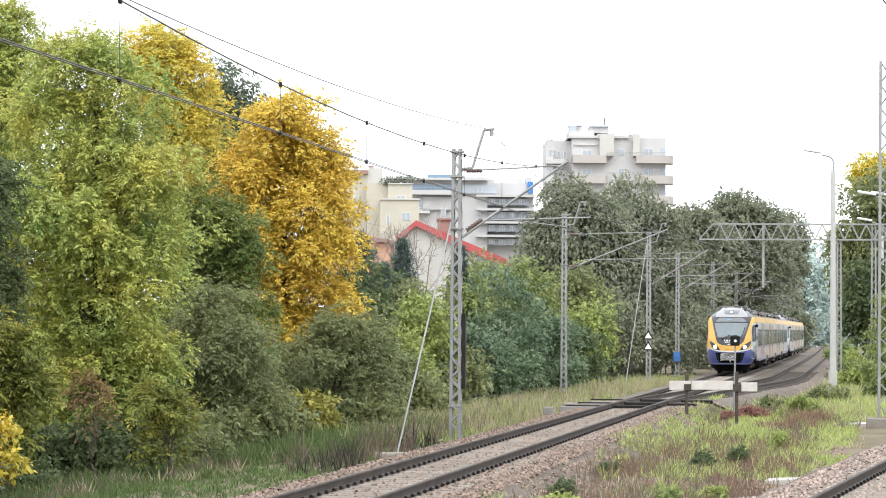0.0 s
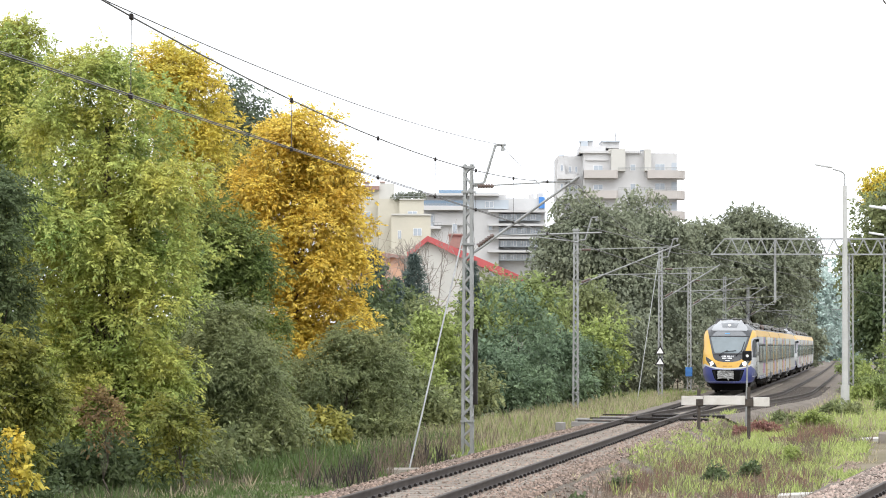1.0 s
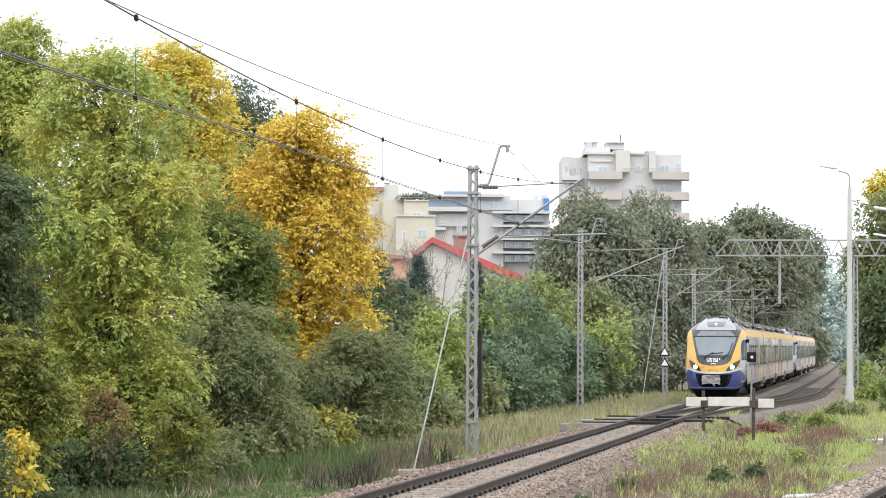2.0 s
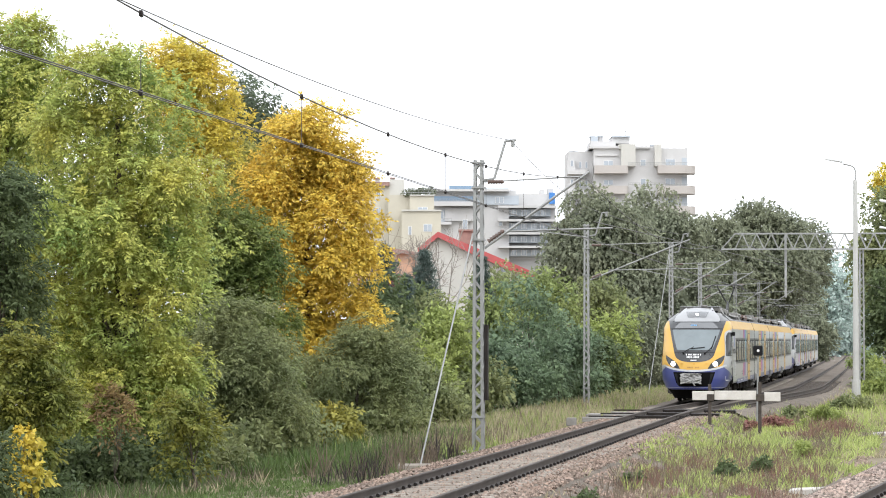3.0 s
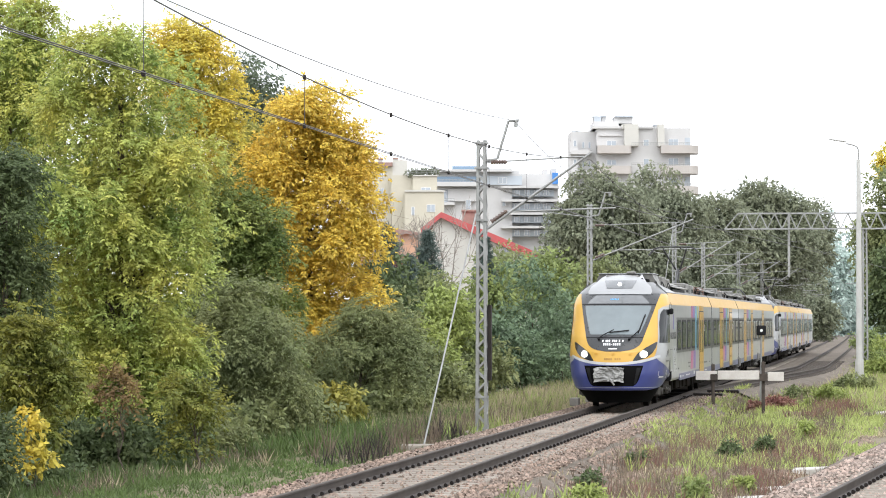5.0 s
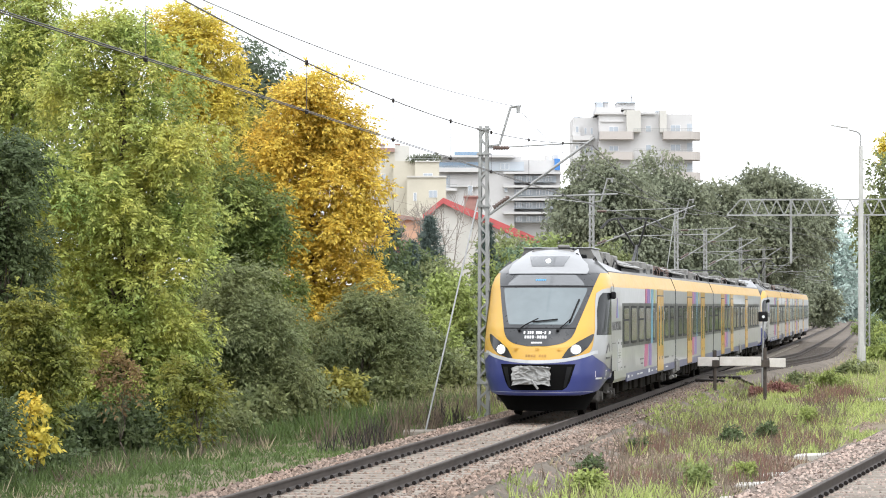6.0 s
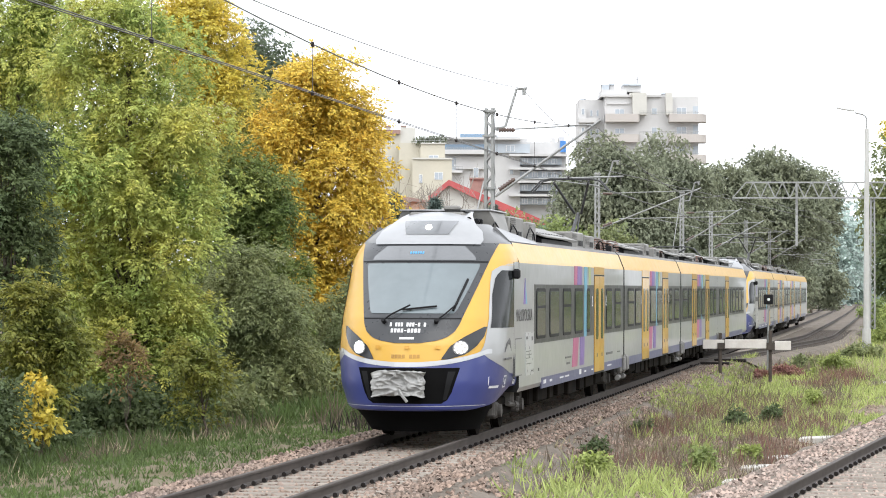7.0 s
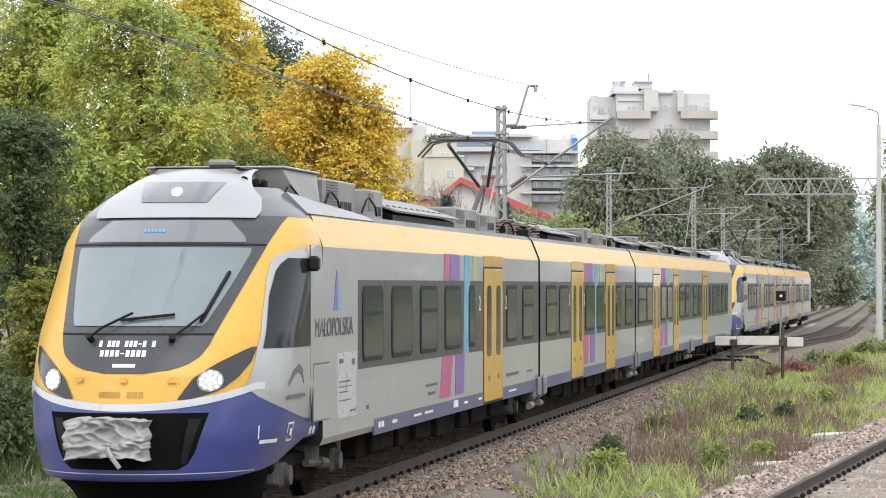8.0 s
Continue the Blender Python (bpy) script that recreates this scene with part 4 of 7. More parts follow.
def roof_clutter(y0, y1, parent, rg):
    """Brown insulators, bus bars and small boxes."""
    y = y0
    while y < y1:
        bm = bmesh.new()
        x = rg.uniform(0.2, 0.85)
        for i in range(4):
            add_tube(bm, (x, y, 3.42 + i * 0.05), (x, y, 3.45 + i * 0.05), 0.065, 0.05, 10)
        add_poly_tube(bm, [(x, y, 3.62), (x - 0.3, y + 0.25, 3.66), (x - 0.35, y + 0.6, 3.60)], 0.018, 5)
        part("roof_insulator", bm, INSUL_R, parent)
        bm = bmesh.new()
        add_box(bm, (rg.uniform(-0.7, 0.2), y + 0.05, 3.38), (rg.uniform(0.35, 0.9), y + 0.32, rg.uniform(3.5, 3.66)), 0.02)
        part("junction_box", bm, rg.choice((ROOF, BLACK, ROOFPALE)), parent)
        y += rg.uniform(0.4, 0.7)


def roof_gear(parent):
    """Boxes, pitched covers, louvres and insulators along the roof, and low fairings at its edges."""
    rg = random.Random(21)
    # raked shroud right behind the cab
    bm = bmesh.new()
    prism(bm, [(-0.95, 3.36), (0.95, 3.36), (0.95, 3.52), (0.78, 3.86), (-0.78, 3.86), (-0.95, 3.52)], 4.1, 5.9)
    for v in bm.verts:
        if v.co.y > 5 and v.co.z < 3.6:
            v.co.y -= 0.55
        elif v.co.y < 5 and v.co.z < 3.6:
            v.co.y += 0.1
    sh = part("shroud", bm, ROOFPALE, parent, "pale raked shroud behind the cab")
    bm = bmesh.new()
    add_box(bm, (-0.82, 4.05, 3.86), (0.82, 5.95, 3.885), 0.008)
    part("shroud_lid", bm, FAIRING, sh)
    bm = bmesh.new()
    add_box(bm, (-0.5, 3.2, 3.5), (0.5, 4.0, 3.82), 0.05)
    pod = part("equipment_pod", bm, ROOF, parent, "grey equipment pod with a dark lid")
    bm = bmesh.new()
    add_box(bm, (-0.5, 3.25, 3.82), (0.5, 4.05, 3.84), 0.01)
    part("lid", bm, BLACK, pod)
    bm = bmesh.new()
    add_box(bm, (0.1, 3.3, 3.84), (0.36, 3.65, 3.93), 0.03)
    part("aerial", bm, ROOF, pod)
    for y in (4.1, 6.3, 8.6):
        bm = bmesh.new()
        add_poly_tube(bm, [(0.86, y - 0.35, 3.45), (0.9, y - 0.25, 3.62), (0.9, y - 0.1, 3.66), (0.93, y + 0.15, 3.56), (0.95, y + 0.22, 3.42)], 0.013, 6)
        part("roof_cable", bm, BLACK, parent, "black cable looped between roof boxes")
    louvred_box(6.0, 7.85, 0.86, 3.82, parent, ROOFPALE)
    louvred_box(7.95, 8.55, 0.62, 3.70, parent, ROOF)
    louvred_box(8.65, 9.75, 0.84, 3.78, parent, ROOFPALE)
    sloped_cover(9.85, 15.4, 1.0, 3.76, parent)
    louvred_box(15.55, 17.7, 0.84, 3.74, parent, ROOFPALE)
    louvred_box(17.8, 19.6, 0.86, 3.70, parent, ROOFPALE)
    roof_clutter(19.8, 21.0, parent, rg)
    roof_clutter(24.0, 25.4, parent, rg)
    for y0, y1 in ((25.6, 30.2), (38.6, 42.8), (44.8, 48.6), (55.0, 59.5), (62.5, 67.5)):
        sloped_cover(y0, y1, 1.0, 3.74, parent)
    for y0, y1 in ((30.4, 32.6), (32.8, 34.3), (34.6, 36.4), (43.0, 44.6), (48.8, 50.2), (59.7, 61.0), (61.1, 62.3), (67.7, 69.4)):
        louvred_box(y0, y1, rg.choice((0.75, 0.86)), rg.choice((3.66, 3.7, 3.76)), parent, rg.choice((ROOF, ROOFPALE)))
    for y0, y1 in ((21.8, 22.0), (36.5, 37.1), (37.8, 38.5), (53.6, 54.9)):
        roof_clutter(y0, y1, parent, rg)
    for sg in (1, -1):
        bm = bmesh.new()
        a = [(sg * 1.02, 3.3, 3.56), (sg * 1.27, 3.3, 3.315), (sg * 1.27, 7.0, 3.31), (sg * 1.18, 7.0, 3.37)]
        lo = [bm.verts.new(v) for v in a]
        hi = [bm.verts.new((v[0] - sg * 0.05, v[1], v[2] - 0.03)) for v in a]
        bm.faces.new(lo)
        bm.faces.new(hi[::-1])
        for i in range(4):
            bm.faces.new((lo[i], lo[(i + 1) % 4], hi[(i + 1) % 4], hi[i]))
        bmesh.ops.recalc_face_normals(bm, faces=bm.faces)
        part("edge_fairing", bm, SHOULDER, parent, "grey tapering fairing along the roof edge")
    for y in (20.0, 22.0, 25.0, 36.0, 49.5):
        bm = bmesh.new()
        for i in range(4):
            add_tube(bm, (0.8, y, 3.42 + i * 0.06), (0.8, y, 3.45 + i * 0.06), 0.07, 0.05, 10)
        add_poly_tube(bm, [(0.8, y, 3.66), (0.6, y + 0.5, 3.7), (0.3, y + 1.2, 3.68)], 0.02, 5)
        part("roof_insulator", bm, INSUL_R, parent)
    bm = bmesh.new()
    add_tube(bm, (0.58, 3.4, 3.68), (0.58, 3.1, 3.68), 0.025, 0.05, 10)
    add_tube(bm, (0.7, 3.4, 3.66), (0.7, 3.2, 3.66), 0.025, 0.045, 10)
    add_box(bm, (0.5, 3.35, 3.5), (0.78, 3.45, 3.7), 0.02)
    part("horn", bm, BLACK, parent, "black double horn on the roof")


def pantograph(y, parent, up=True):
    """A single-arm pantograph; the raised one touches the contact wire."""
    bm = bmesh.new()
    for x in (-0.55, 0.55):
        add_bar(bm, (x, y - 0.5, 3.62), (x, y + 0.9, 3.62), 0.06)
        for d in (-0.4, 0.8):
            add_tube(bm, (x, y + d, 3.4), (x, y + d, 3.62), 0.06, n=10)
    for d in (-0.5, 0.9):
        add_bar(bm, (-0.55, y + d, 3.62), (0.55, y + d, 3.62), 0.06)
    pan = part("pantograph", bm, PAN, parent, "dark grey pantograph on the roof")
    knee = (0, y + 1.5, 4.35) if up else (0, y + 1.6, 3.78)
    head = (0, y + 0.1, 5.06) if up else (0, y, 3.86)
    bm = bmesh.new()
    add_tube(bm, (0, y - 0.1, 3.66), knee, 0.055, 0.04, 8)
    add_tube(bm, (0.12, y + 0.1, 3.62), (0.05, knee[1] - 0.1, knee[2] - 0.06), 0.02, n=6)
    part("lower_arm", bm, PAN, pan)
    bm = bmesh.new()
    for s in (1, -1):
        add_tube(bm, (s * 0.08, knee[1], knee[2]), (s * 0.42, head[1], head[2]), 0.032, n=6)
    part("upper_arm", bm, PAN, pan)
    bm = bmesh.new()
    for d in (-0.2, 0.2):
        pts = [(-0.95, head[1] + d, head[2] - 0.22), (-0.72, head[1] + d, head[2] + 0.03), (-0.5, head[1] + d, head[2] + 0.085), (0.5, head[1] + d, head[2] + 0.085), (0.72, head[1] + d, head[2] + 0.03),
               (0.95, head[1] + d, head[2] - 0.22)]
        add_poly_tube(bm, pts, 0.02, 6)
    for x in (-0.42, 0.42):
        add_bar(bm, (x, head[1] - 0.2, head[2] + 0.05), (x, head[1] + 0.2, head[2] + 0.05), 0.03)
    part("collector_head", bm, PAN, pan)


def make_unit(name, m, label):
    u = empty(name, m, label, "train")
    make_nose(u)
    side_print(u)
    for a, b, win, doors, band in CARS + [mirrored()]:
        car_shell(a, b, u)
        bs = a if band is None or band < a else band
        be = UNIT - 5.38 if band is None else b
        side_strip("window_band", bs, be, 1.50, 2.57, BAND, u, lift=0.004, label="dark grey window band")
        side_strip("sill_strip", 6.35 if a < 4 else a, b if band is not None else UNIT - 6.35, 0.66, 0.86, SILLBLUE, u, lift=0.005, label="blue-grey sill strip")
        for s, e, k in win:
            frame_window(s, e, 1.58, 2.50, u, bool(k))
        for s, e in doors:
            side_door(s, e, u)
            flat_side("door_header", [(s, 2.80), (e, 2.80), (e, 2.96), (s, 2.96)], DOORY, u, x=1.419)
    colour_bands(11.3, u)
    colour_bands(27.6, u)
    colour_bands(43.9, u)
    for y in (14.35, 17.0):
        lettering("2", 0.32, y, 2.12, LETTER_W, u, x=1.421)
    for y in (25.1, 27.45, 31.0, 33.15):
        lettering("2", 0.30, y, 2.12, LETTER_W, u, x=1.421)
    for y in (21.03, 37.41, 53.17):
        bm = bmesh.new()
        for d in (-0.09, -0.03, 0.03, 0.09):
            k = 0.93 if abs(d) < 0.05 else 0.95
            prism(bm, [(x * k, z * (0.99 if z > 3 else 1)) for x, z in SIDE] + [(-x * k, z * (0.99 if z > 3 else 1)) for x, z in SIDE[-2::-1]], y + d - 0.028, y + d + 0.028)
        part("gangway_bellows", bm, BELLOWS, u, "dark corrugated gangway bellows")
        bm = bmesh.new()
        for x in (0.35, 0.6, 0.85):
            add_poly_tube(bm, [(x, y - 0.7, 3.42), (x, y - 0.55, 3.56), (x, y - 0.2, 3.61), (x, y + 0.25, 3.6), (x, y + 0.55, 3.53), (x, y + 0.7, 3.42)], 0.016, 6)
            add_tube(bm, (x, y - 0.6, 3.42), (x, y - 0.6, 3.54), 0.06, 0.045, 8)
        part("jumper_cables", bm, UNDER, u, "dark jumper cables over the gangway")
        make_bogie(y, u, 2.7, True)
    make_bogie(4.0, u, 2.6)
    make_bogie(UNIT - 4.0, u, 2.6)
    for a, b in ((6.6, 18.6), (23.4, 35.0), (39.8, 50.8), (55.6, UNIT - 6.6)):
        bm = bmesh.new()
        add_box(bm, (-1.15, a, 0.34), (1.15, b, 0.72), 0.03)
        y = a + 0.5
        rg = random.Random(int(a))
        while y < b - 1.2:
            ln = rg.uniform(0.5, 1.6)
            for s in (1, -1):
                add_box(bm, (s * 1.1, y, rg.uniform(0.28, 0.42)), (s * 1.24, y + ln, 0.66), 0.02)
            y += ln + rg.uniform(0.2, 0.9)
        part("underframe", bm, UNDER, u, "dusty underframe equipment, darkened for the shade under the train")
    roof_gear(u)
    pantograph(22.1, u, True)
    pantograph(51.2, u, False)
    # plain far cab
    bm = bmesh.new()
    prism(bm, [(x * 0.98, z) for x, z in SIDE] + [(-x * 0.98, z) for x, z in SIDE[-2::-1]], UNIT - 3.45, UNIT - 1.2)
    for v in bm.verts:
        if v.co.y > UNIT - 2:
            v.co.x *= 0.8
            if v.co.z > 2:
                v.co.y -= 1.2
    part("rear_cab", bm, YELLOW, u, "yellow rear cab")
    return u


# ---- building the place ----
make_ground()
rng_bed = random.Random(3)
make_bed("ballast_1", W, 10, 560, 1.0, "pinkish grey crushed stone bed", rng_bed)
make_bed("ballast_2", right_track, -25, 130, 1.0, "pinkish grey crushed stone bed", rng_bed)
HEAD2 = -math.degrees(math.atan2(RT_DIR.x, RT_DIR.y))
make_track("railway_track", W, -math.degrees(TH), 22, 190, "worn railway track on concrete sleepers", 120)
make_track("railway_track", right_track, HEAD2, -12, 40, "railway track on concrete sleepers in clean ballast", 30)



WOOD = material("tarred_wood", (0.075, 0.06, 0.048), 0.85, vary=0.25, scale=4, bump=0.5)


def side_line(s):
    f = min(1.0, max(0.0, (s - 90) / 62))
    return 3.4 * f * f * (3 - 2 * f)


def side_track(s, o, z=0.0):
    return W(s, o + side_line(s), z)


make_bed("ballast_3", lambda s, o, z: side_track(s, o, z - 0.03), 104, 560, 2.0, "dusty grey crushed stone bed", rng_bed)
tr = tagged(new("side_track"), "side track branching off at a turnout", "track", kind="structure")
for o in (-0.7525, 0.7525):
    make_rail(lambda s, x, z: side_track(s, x, z - 0.002), o, 92, 480, 2.0, tr)
me = sleeper_mesh()
me.materials.clear()
me.materials.append(WOOD)
for i in range(90):
    s = 112 + i * 0.75
    ob = new("sleeper", me)
    ob.parent = tr
    p = side_track(s, 0)
    ob.matrix_basis = pose(p.x, p.y, -0.03, 0, 0, -math.degrees(TH) - 4 * (1 if s < 140 else 0))
points = empty("point_machine", along(93, 0), "grey point machine with rods beside the turnout", "point machine")
WEATHERED = material("weathered_grey", (0.26, 0.25, 0.235), 0.85, vary=0.15, scale=3, tint=(0.18, 0.17, 0.155))
for nm, a, b, mat in (("motor_box", (-2.75, -2.6, -0.35), (-2.45, -2.2, -0.08), WEATHERED), ("bearer", (-2.5, -0.2, -0.3), (-1.0, 0.05, -0.12), WEATHERED), ("bearer", (-2.2, 3.6, -0.3), (-1.0, 3.85, -0.12), WEATHERED),
                      ("bearer", (-2.3, 7.2, -0.3), (-1.0, 7.45, -0.13), WEATHERED), ("motor_cover", (-2.5, 1.0, -0.2), (-2.1, 2.0, -0.05), WEATHERED), ("rod_cover", (-0.65, -0.2, -0.16), (0.65, 0.1, -0.06), IRON),
                      ("rod_cover", (-0.65, 3.5, -0.16), (0.65, 4.0, -0.05), IRON), ("rod_cover", (0.85, 3.5, -0.2), (1.9, 4.0, -0.08), IRON), ("rod_cover", (0.85, 8.0, -0.2), (2.2, 8.6, -0.08), IRON),
                      ("rod_cover", (-0.65, 8.0, -0.16), (0.65, 8.6, -0.06), IRON)):
    bm = bmesh.new()
    add_box(bm, a, b, 0.02)
    part(nm, bm, mat, points)
for d in (0.0, 3.75, 8.3):
    bm = bmesh.new()
    add_tube(bm, (-2.3, d, -0.1), (0.9, d, -0.1), 0.025, n=6)
    part("throw_rod", bm, IRON, points)

for nm, place, n, s0, s1, seed, mat in (("ballast_stones", W, 50000, 27, 105, 11, STONE), ("ballast_stones", right_track, 25000, -8, 34, 12, STONE_CLEAN)):
    g = np.random.default_rng(seed)
    pts = bed_points(place, g, n, s0, s1, -2.95, 2.75)
    stones(nm, pts, g.uniform(0.016, 0.038, len(pts)), mat, "pinkish and grey broken ballast stones", g)

g = np.random.default_rng(13)
s_, o_ = 36 + 50 * g.uniform(0, 1, 16000) ** 1.3, g.uniform(2.6, 7.4, 16000)
pts = np.array([W(x, y) for x, y in zip(s_, o_)])
pts[:, 2] = [ground_height(x, y) + 0.01 for x, y, _ in pts]
stones("gravel", pts, g.uniform(0.015, 0.045, len(pts)), STONE, "loose gravel between the two tracks", g)

LEAF_GREEN = leaf_material("leaf_green_yellow", (0.25, 0.36, 0.112), (0.52, 0.485, 0.115), 0.8)
LEAF_YELLOW = leaf_material("leaf_yellow", (0.68, 0.54, 0.10), (0.62, 0.43, 0.075), 0.7)
LEAF_AMBER = leaf_material("leaf_amber", (0.66, 0.50, 0.08), (0.50, 0.47, 0.095), 0.9)
# Green greyed to put some distance haze into the colour.
LEAF_DARK = leaf_material("leaf_dark", (0.19, 0.215, 0.15), (0.22, 0.235, 0.15), 0.25)
LEAF_MID = leaf_material("leaf_mid", (0.20, 0.26, 0.10), (0.26, 0.30, 0.10), 0.6)
# Deep green, darkened further to paint the shade inside the wood.
LEAF_DEEP_SHADE = leaf_material("leaf_deep_green_shade", (0.115, 0.175, 0.055), (0.20, 0.23, 0.06), 0.8)
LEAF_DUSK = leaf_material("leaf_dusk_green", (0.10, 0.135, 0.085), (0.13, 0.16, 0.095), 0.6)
LEAF_OLIVE = leaf_material("leaf_olive", (0.36, 0.32, 0.07), (0.26, 0.27, 0.075), 0.9)
# Yellow-green lowered to include the shade at the wood's foot.
LEAF_SAPLING = leaf_material("leaf_sapling", (0.12, 0.16, 0.042), (0.27, 0.255, 0.05), 1.6)
LEAF_RUSSET = leaf_material("leaf_russet", (0.17, 0.105, 0.055), (0.24, 0.17, 0.065), 1.5)
LEAF_TEAL = leaf_material("leaf_blue_green", (0.125, 0.185, 0.115), (0.165, 0.225, 0.12), 0.5)
# Cool green, its colour darkened to stand in for undergrowth shade.
LEAF_COOL = leaf_material("leaf_cool", (0.088, 0.125, 0.06), (0.118, 0.15, 0.06), 0.6)
LEAF_GREY = leaf_material("leaf_grey", (0.18, 0.22, 0.105), (0.24, 0.255, 0.105), 0.6)
LEAF_LIME = leaf_material("leaf_lime", (0.33, 0.38, 0.115), (0.25, 0.31, 0.10), 0.5)
LEAF_RED = leaf_material("leaf_red", (0.24, 0.10, 0.10), (0.30, 0.19, 0.12), 1.5)
# Leaf green paled so that the distance haze sits in the colour.
LEAF_HAZE = leaf_material("leaf_haze", (0.46, 0.55, 0.51), (0.42, 0.51, 0.475), 0.15)
NEEDLE = leaf_material("needles", (0.085, 0.12, 0.10), (0.11, 0.145, 0.13), 0.5)
TWIG = material("bare_twigs", (0.26, 0.23, 0.20), 0.9, vary=0.2, island=0.2)
GRASS = leaf_material("grass_green", (0.30, 0.355, 0.115), (0.22, 0.28, 0.095), 0.6)
# Darker copy of the green grass; the trees' shade is in its colour.
GRASS_SHADED = leaf_material("grass_shaded_green", (0.12, 0.18, 0.054), (0.09, 0.13, 0.048), 0.6)
GRASS_LIME = leaf_material("grass_lime", (0.43, 0.48, 0.16), (0.33, 0.40, 0.14), 0.6)
GRASS_DRY = leaf_material("grass_dry", (0.44, 0.38, 0.26), (0.33, 0.29, 0.18), 0.6)
STALK_RED = leaf_material("reddish_stalks", (0.19, 0.10, 0.085), (0.24, 0.15, 0.11), 0.9)
STALK_BLACK = leaf_material("black_stalks", (0.035, 0.03, 0.03), (0.06, 0.05, 0.045), 0.9)
STALK = leaf_material("dead_stalks", (0.13, 0.10, 0.078), (0.20, 0.16, 0.115), 0.6)


def X(px, d):
    return (px - 705) * d / 4784


def Z(py, d):
    return 2.51 + (581 - py) * d / 4784


def tree_at(name, label, seed, px, py, hw, hh, d, mat, deep=1.0, **kw):
    """px, py, hw, hh: middle and half sizes of the crown, in steps of 1 / 4784 of the distance d."""
    x, k = X(px, d), d / 4784
    inset = kw.get("size", 0.9) * 0.45 / k
    hw, hh = max(hw - inset, hw * 0.5), max(hh - inset, hh * 0.5)
    return make_tree(name, label, seed, x, d, ground_height(x, d), Z(py, d), (hw * k, hw * k * deep, hh * k), mat, **kw)


def profile_clumps(rng, n, rows, d, size, foot, deep=0.8):
    """Clumps inside a crown given by (height, left, right) rows in steps of 1 / 4784 of the distance d, round the tree's foot."""
    k = d / 4784
    ys, ls, rs = zip(*rows)
    out = []
    while len(out) < n:
        py = rng.uniform(ys[0], ys[-1])
        a, b = np.interp(py, ys, ls), np.interp(py, ys, rs)
        if rng.uniform() > (b - a) / max(r - l for l, r in zip(ls, rs)) + 0.08:
            continue
        u = size * rng.uniform(0.5, 1.4)
        ragged = 1 + 0.3 * noise.noise((py * 0.035, d, 0)) + 0.15 * noise.noise((py * 0.11, d, 9))
        half = max(0.15, ((b - a) / 2 * k - u * 0.3) * ragged)
        t, rad = rng.uniform(0, 2 * math.pi), math.sqrt(rng.uniform(0.05, 1.0))
        x = X((a + b) / 2, d) + half * rad * math.cos(t)
        z = min(max(Z(py, d), Z(ys[-1], d) + u * 0.5), Z(ys[0], d) - u * 0.5)
        out.append((np.array([x, d + half * deep * rad * math.sin(t), z]) - np.array(foot), np.array([u, u, u * 0.52])))
    return out


def pinnate_crown(name, rng, clumps, rosettes, mat, parent, leaves=5, pairs=3, rachis=0.30, leaflet=0.115, width=0.0245, droop=0.55):
    """Tufts of compound leaves at the twig ends: each leaf a drooping stalk with pairs of leaflets and one at its tip."""
    c = np.array([q[0] for q in clumps])
    r = np.array([q[1] for q in clumps])
    w = r[:, 0] ** 2
    pick = rng.choice(len(c), rosettes, p=w / w.sum())
    d = unit(rng.normal(size=(rosettes, 3)) + np.array([0, -0.15, 0.6]))
    p = c[pick] + d * r[pick] * (0.55 + 0.55 * rng.uniform(0, 1, rosettes) ** 0.6)[:, None]
    p += unit(rng.normal(size=(rosettes, 3))) * (rng.uniform(0, 1, rosettes) ** 4 * 0.55)[:, None]
    n = rosettes * leaves
    P = np.repeat(p, leaves, 0)
    A = unit(np.repeat(d, leaves, 0) * 0.75 + rng.normal(size=(n, 3)) * 0.75)
    L = rachis * rng.uniform(0.65, 1.25, n)
    side = unit(np.cross(A, rng.normal(size=(n, 3)) * 0.35 + np.array([0, 0, 1.0])))
    base, axis = [], []
    for i in range(pairs):
        f = 0.3 + 0.62 * i / max(1, pairs - 1)
        at = P + A * (L * f)[:, None] + np.array([0, 0, -1]) * (droop * L * f * f * 0.6)[:, None]
        for sg in (1, -1):
            base.append(at)
            axis.append(unit(side * sg * 0.8 + A * 0.6 + rng.normal(size=(n, 3)) * 0.16 + np.array([0, 0, -droop * (0.25 + 0.5 * f)])))
    base.append(P + A * L[:, None] + np.array([0, 0, -1]) * (droop * L * 0.6)[:, None])
    axis.append(unit(A + np.array([0, 0, -droop])))
    base, axis = np.concatenate(base), np.concatenate(axis)
    m = len(base)
    ln = leaflet * rng.uniform(0.7, 1.2, m)
    return leaf_mesh(name, base, axis, ln, width * ln / leaflet, mat, rng, parent)


def shaped_tree(name, label, seed, rows, d, mat, clumps=40, size=0.6, rosettes=900, trunk=0.14, category="tree", foot_x=None, deep=0.8, **kw):
    """A tree with compound leaves and a trunk that follows its crown."""
    rng = np.random.default_rng(seed)
    low = rows[-1]
    x = X(foot_x if foot_x is not None else (low[1] + low[2]) / 2, d)
    foot = (x, d, ground_height(x, d))
    t = empty(name, pose(*foot), label, category)
    cl = profile_clumps(rng, clumps, rows, d, size, foot, deep)
    top = Z(rows[0][0], d) - foot[2]
    mid = rows[len(rows) // 3]
    make_trunk(rng, (0, 0, 0), top * 0.92, trunk, cl, t, lean=(X((mid[1] + mid[2]) / 2, d) - x, 0))
    pinnate_crown("crown", rng, cl, rosettes, mat, t, **kw)
    return t


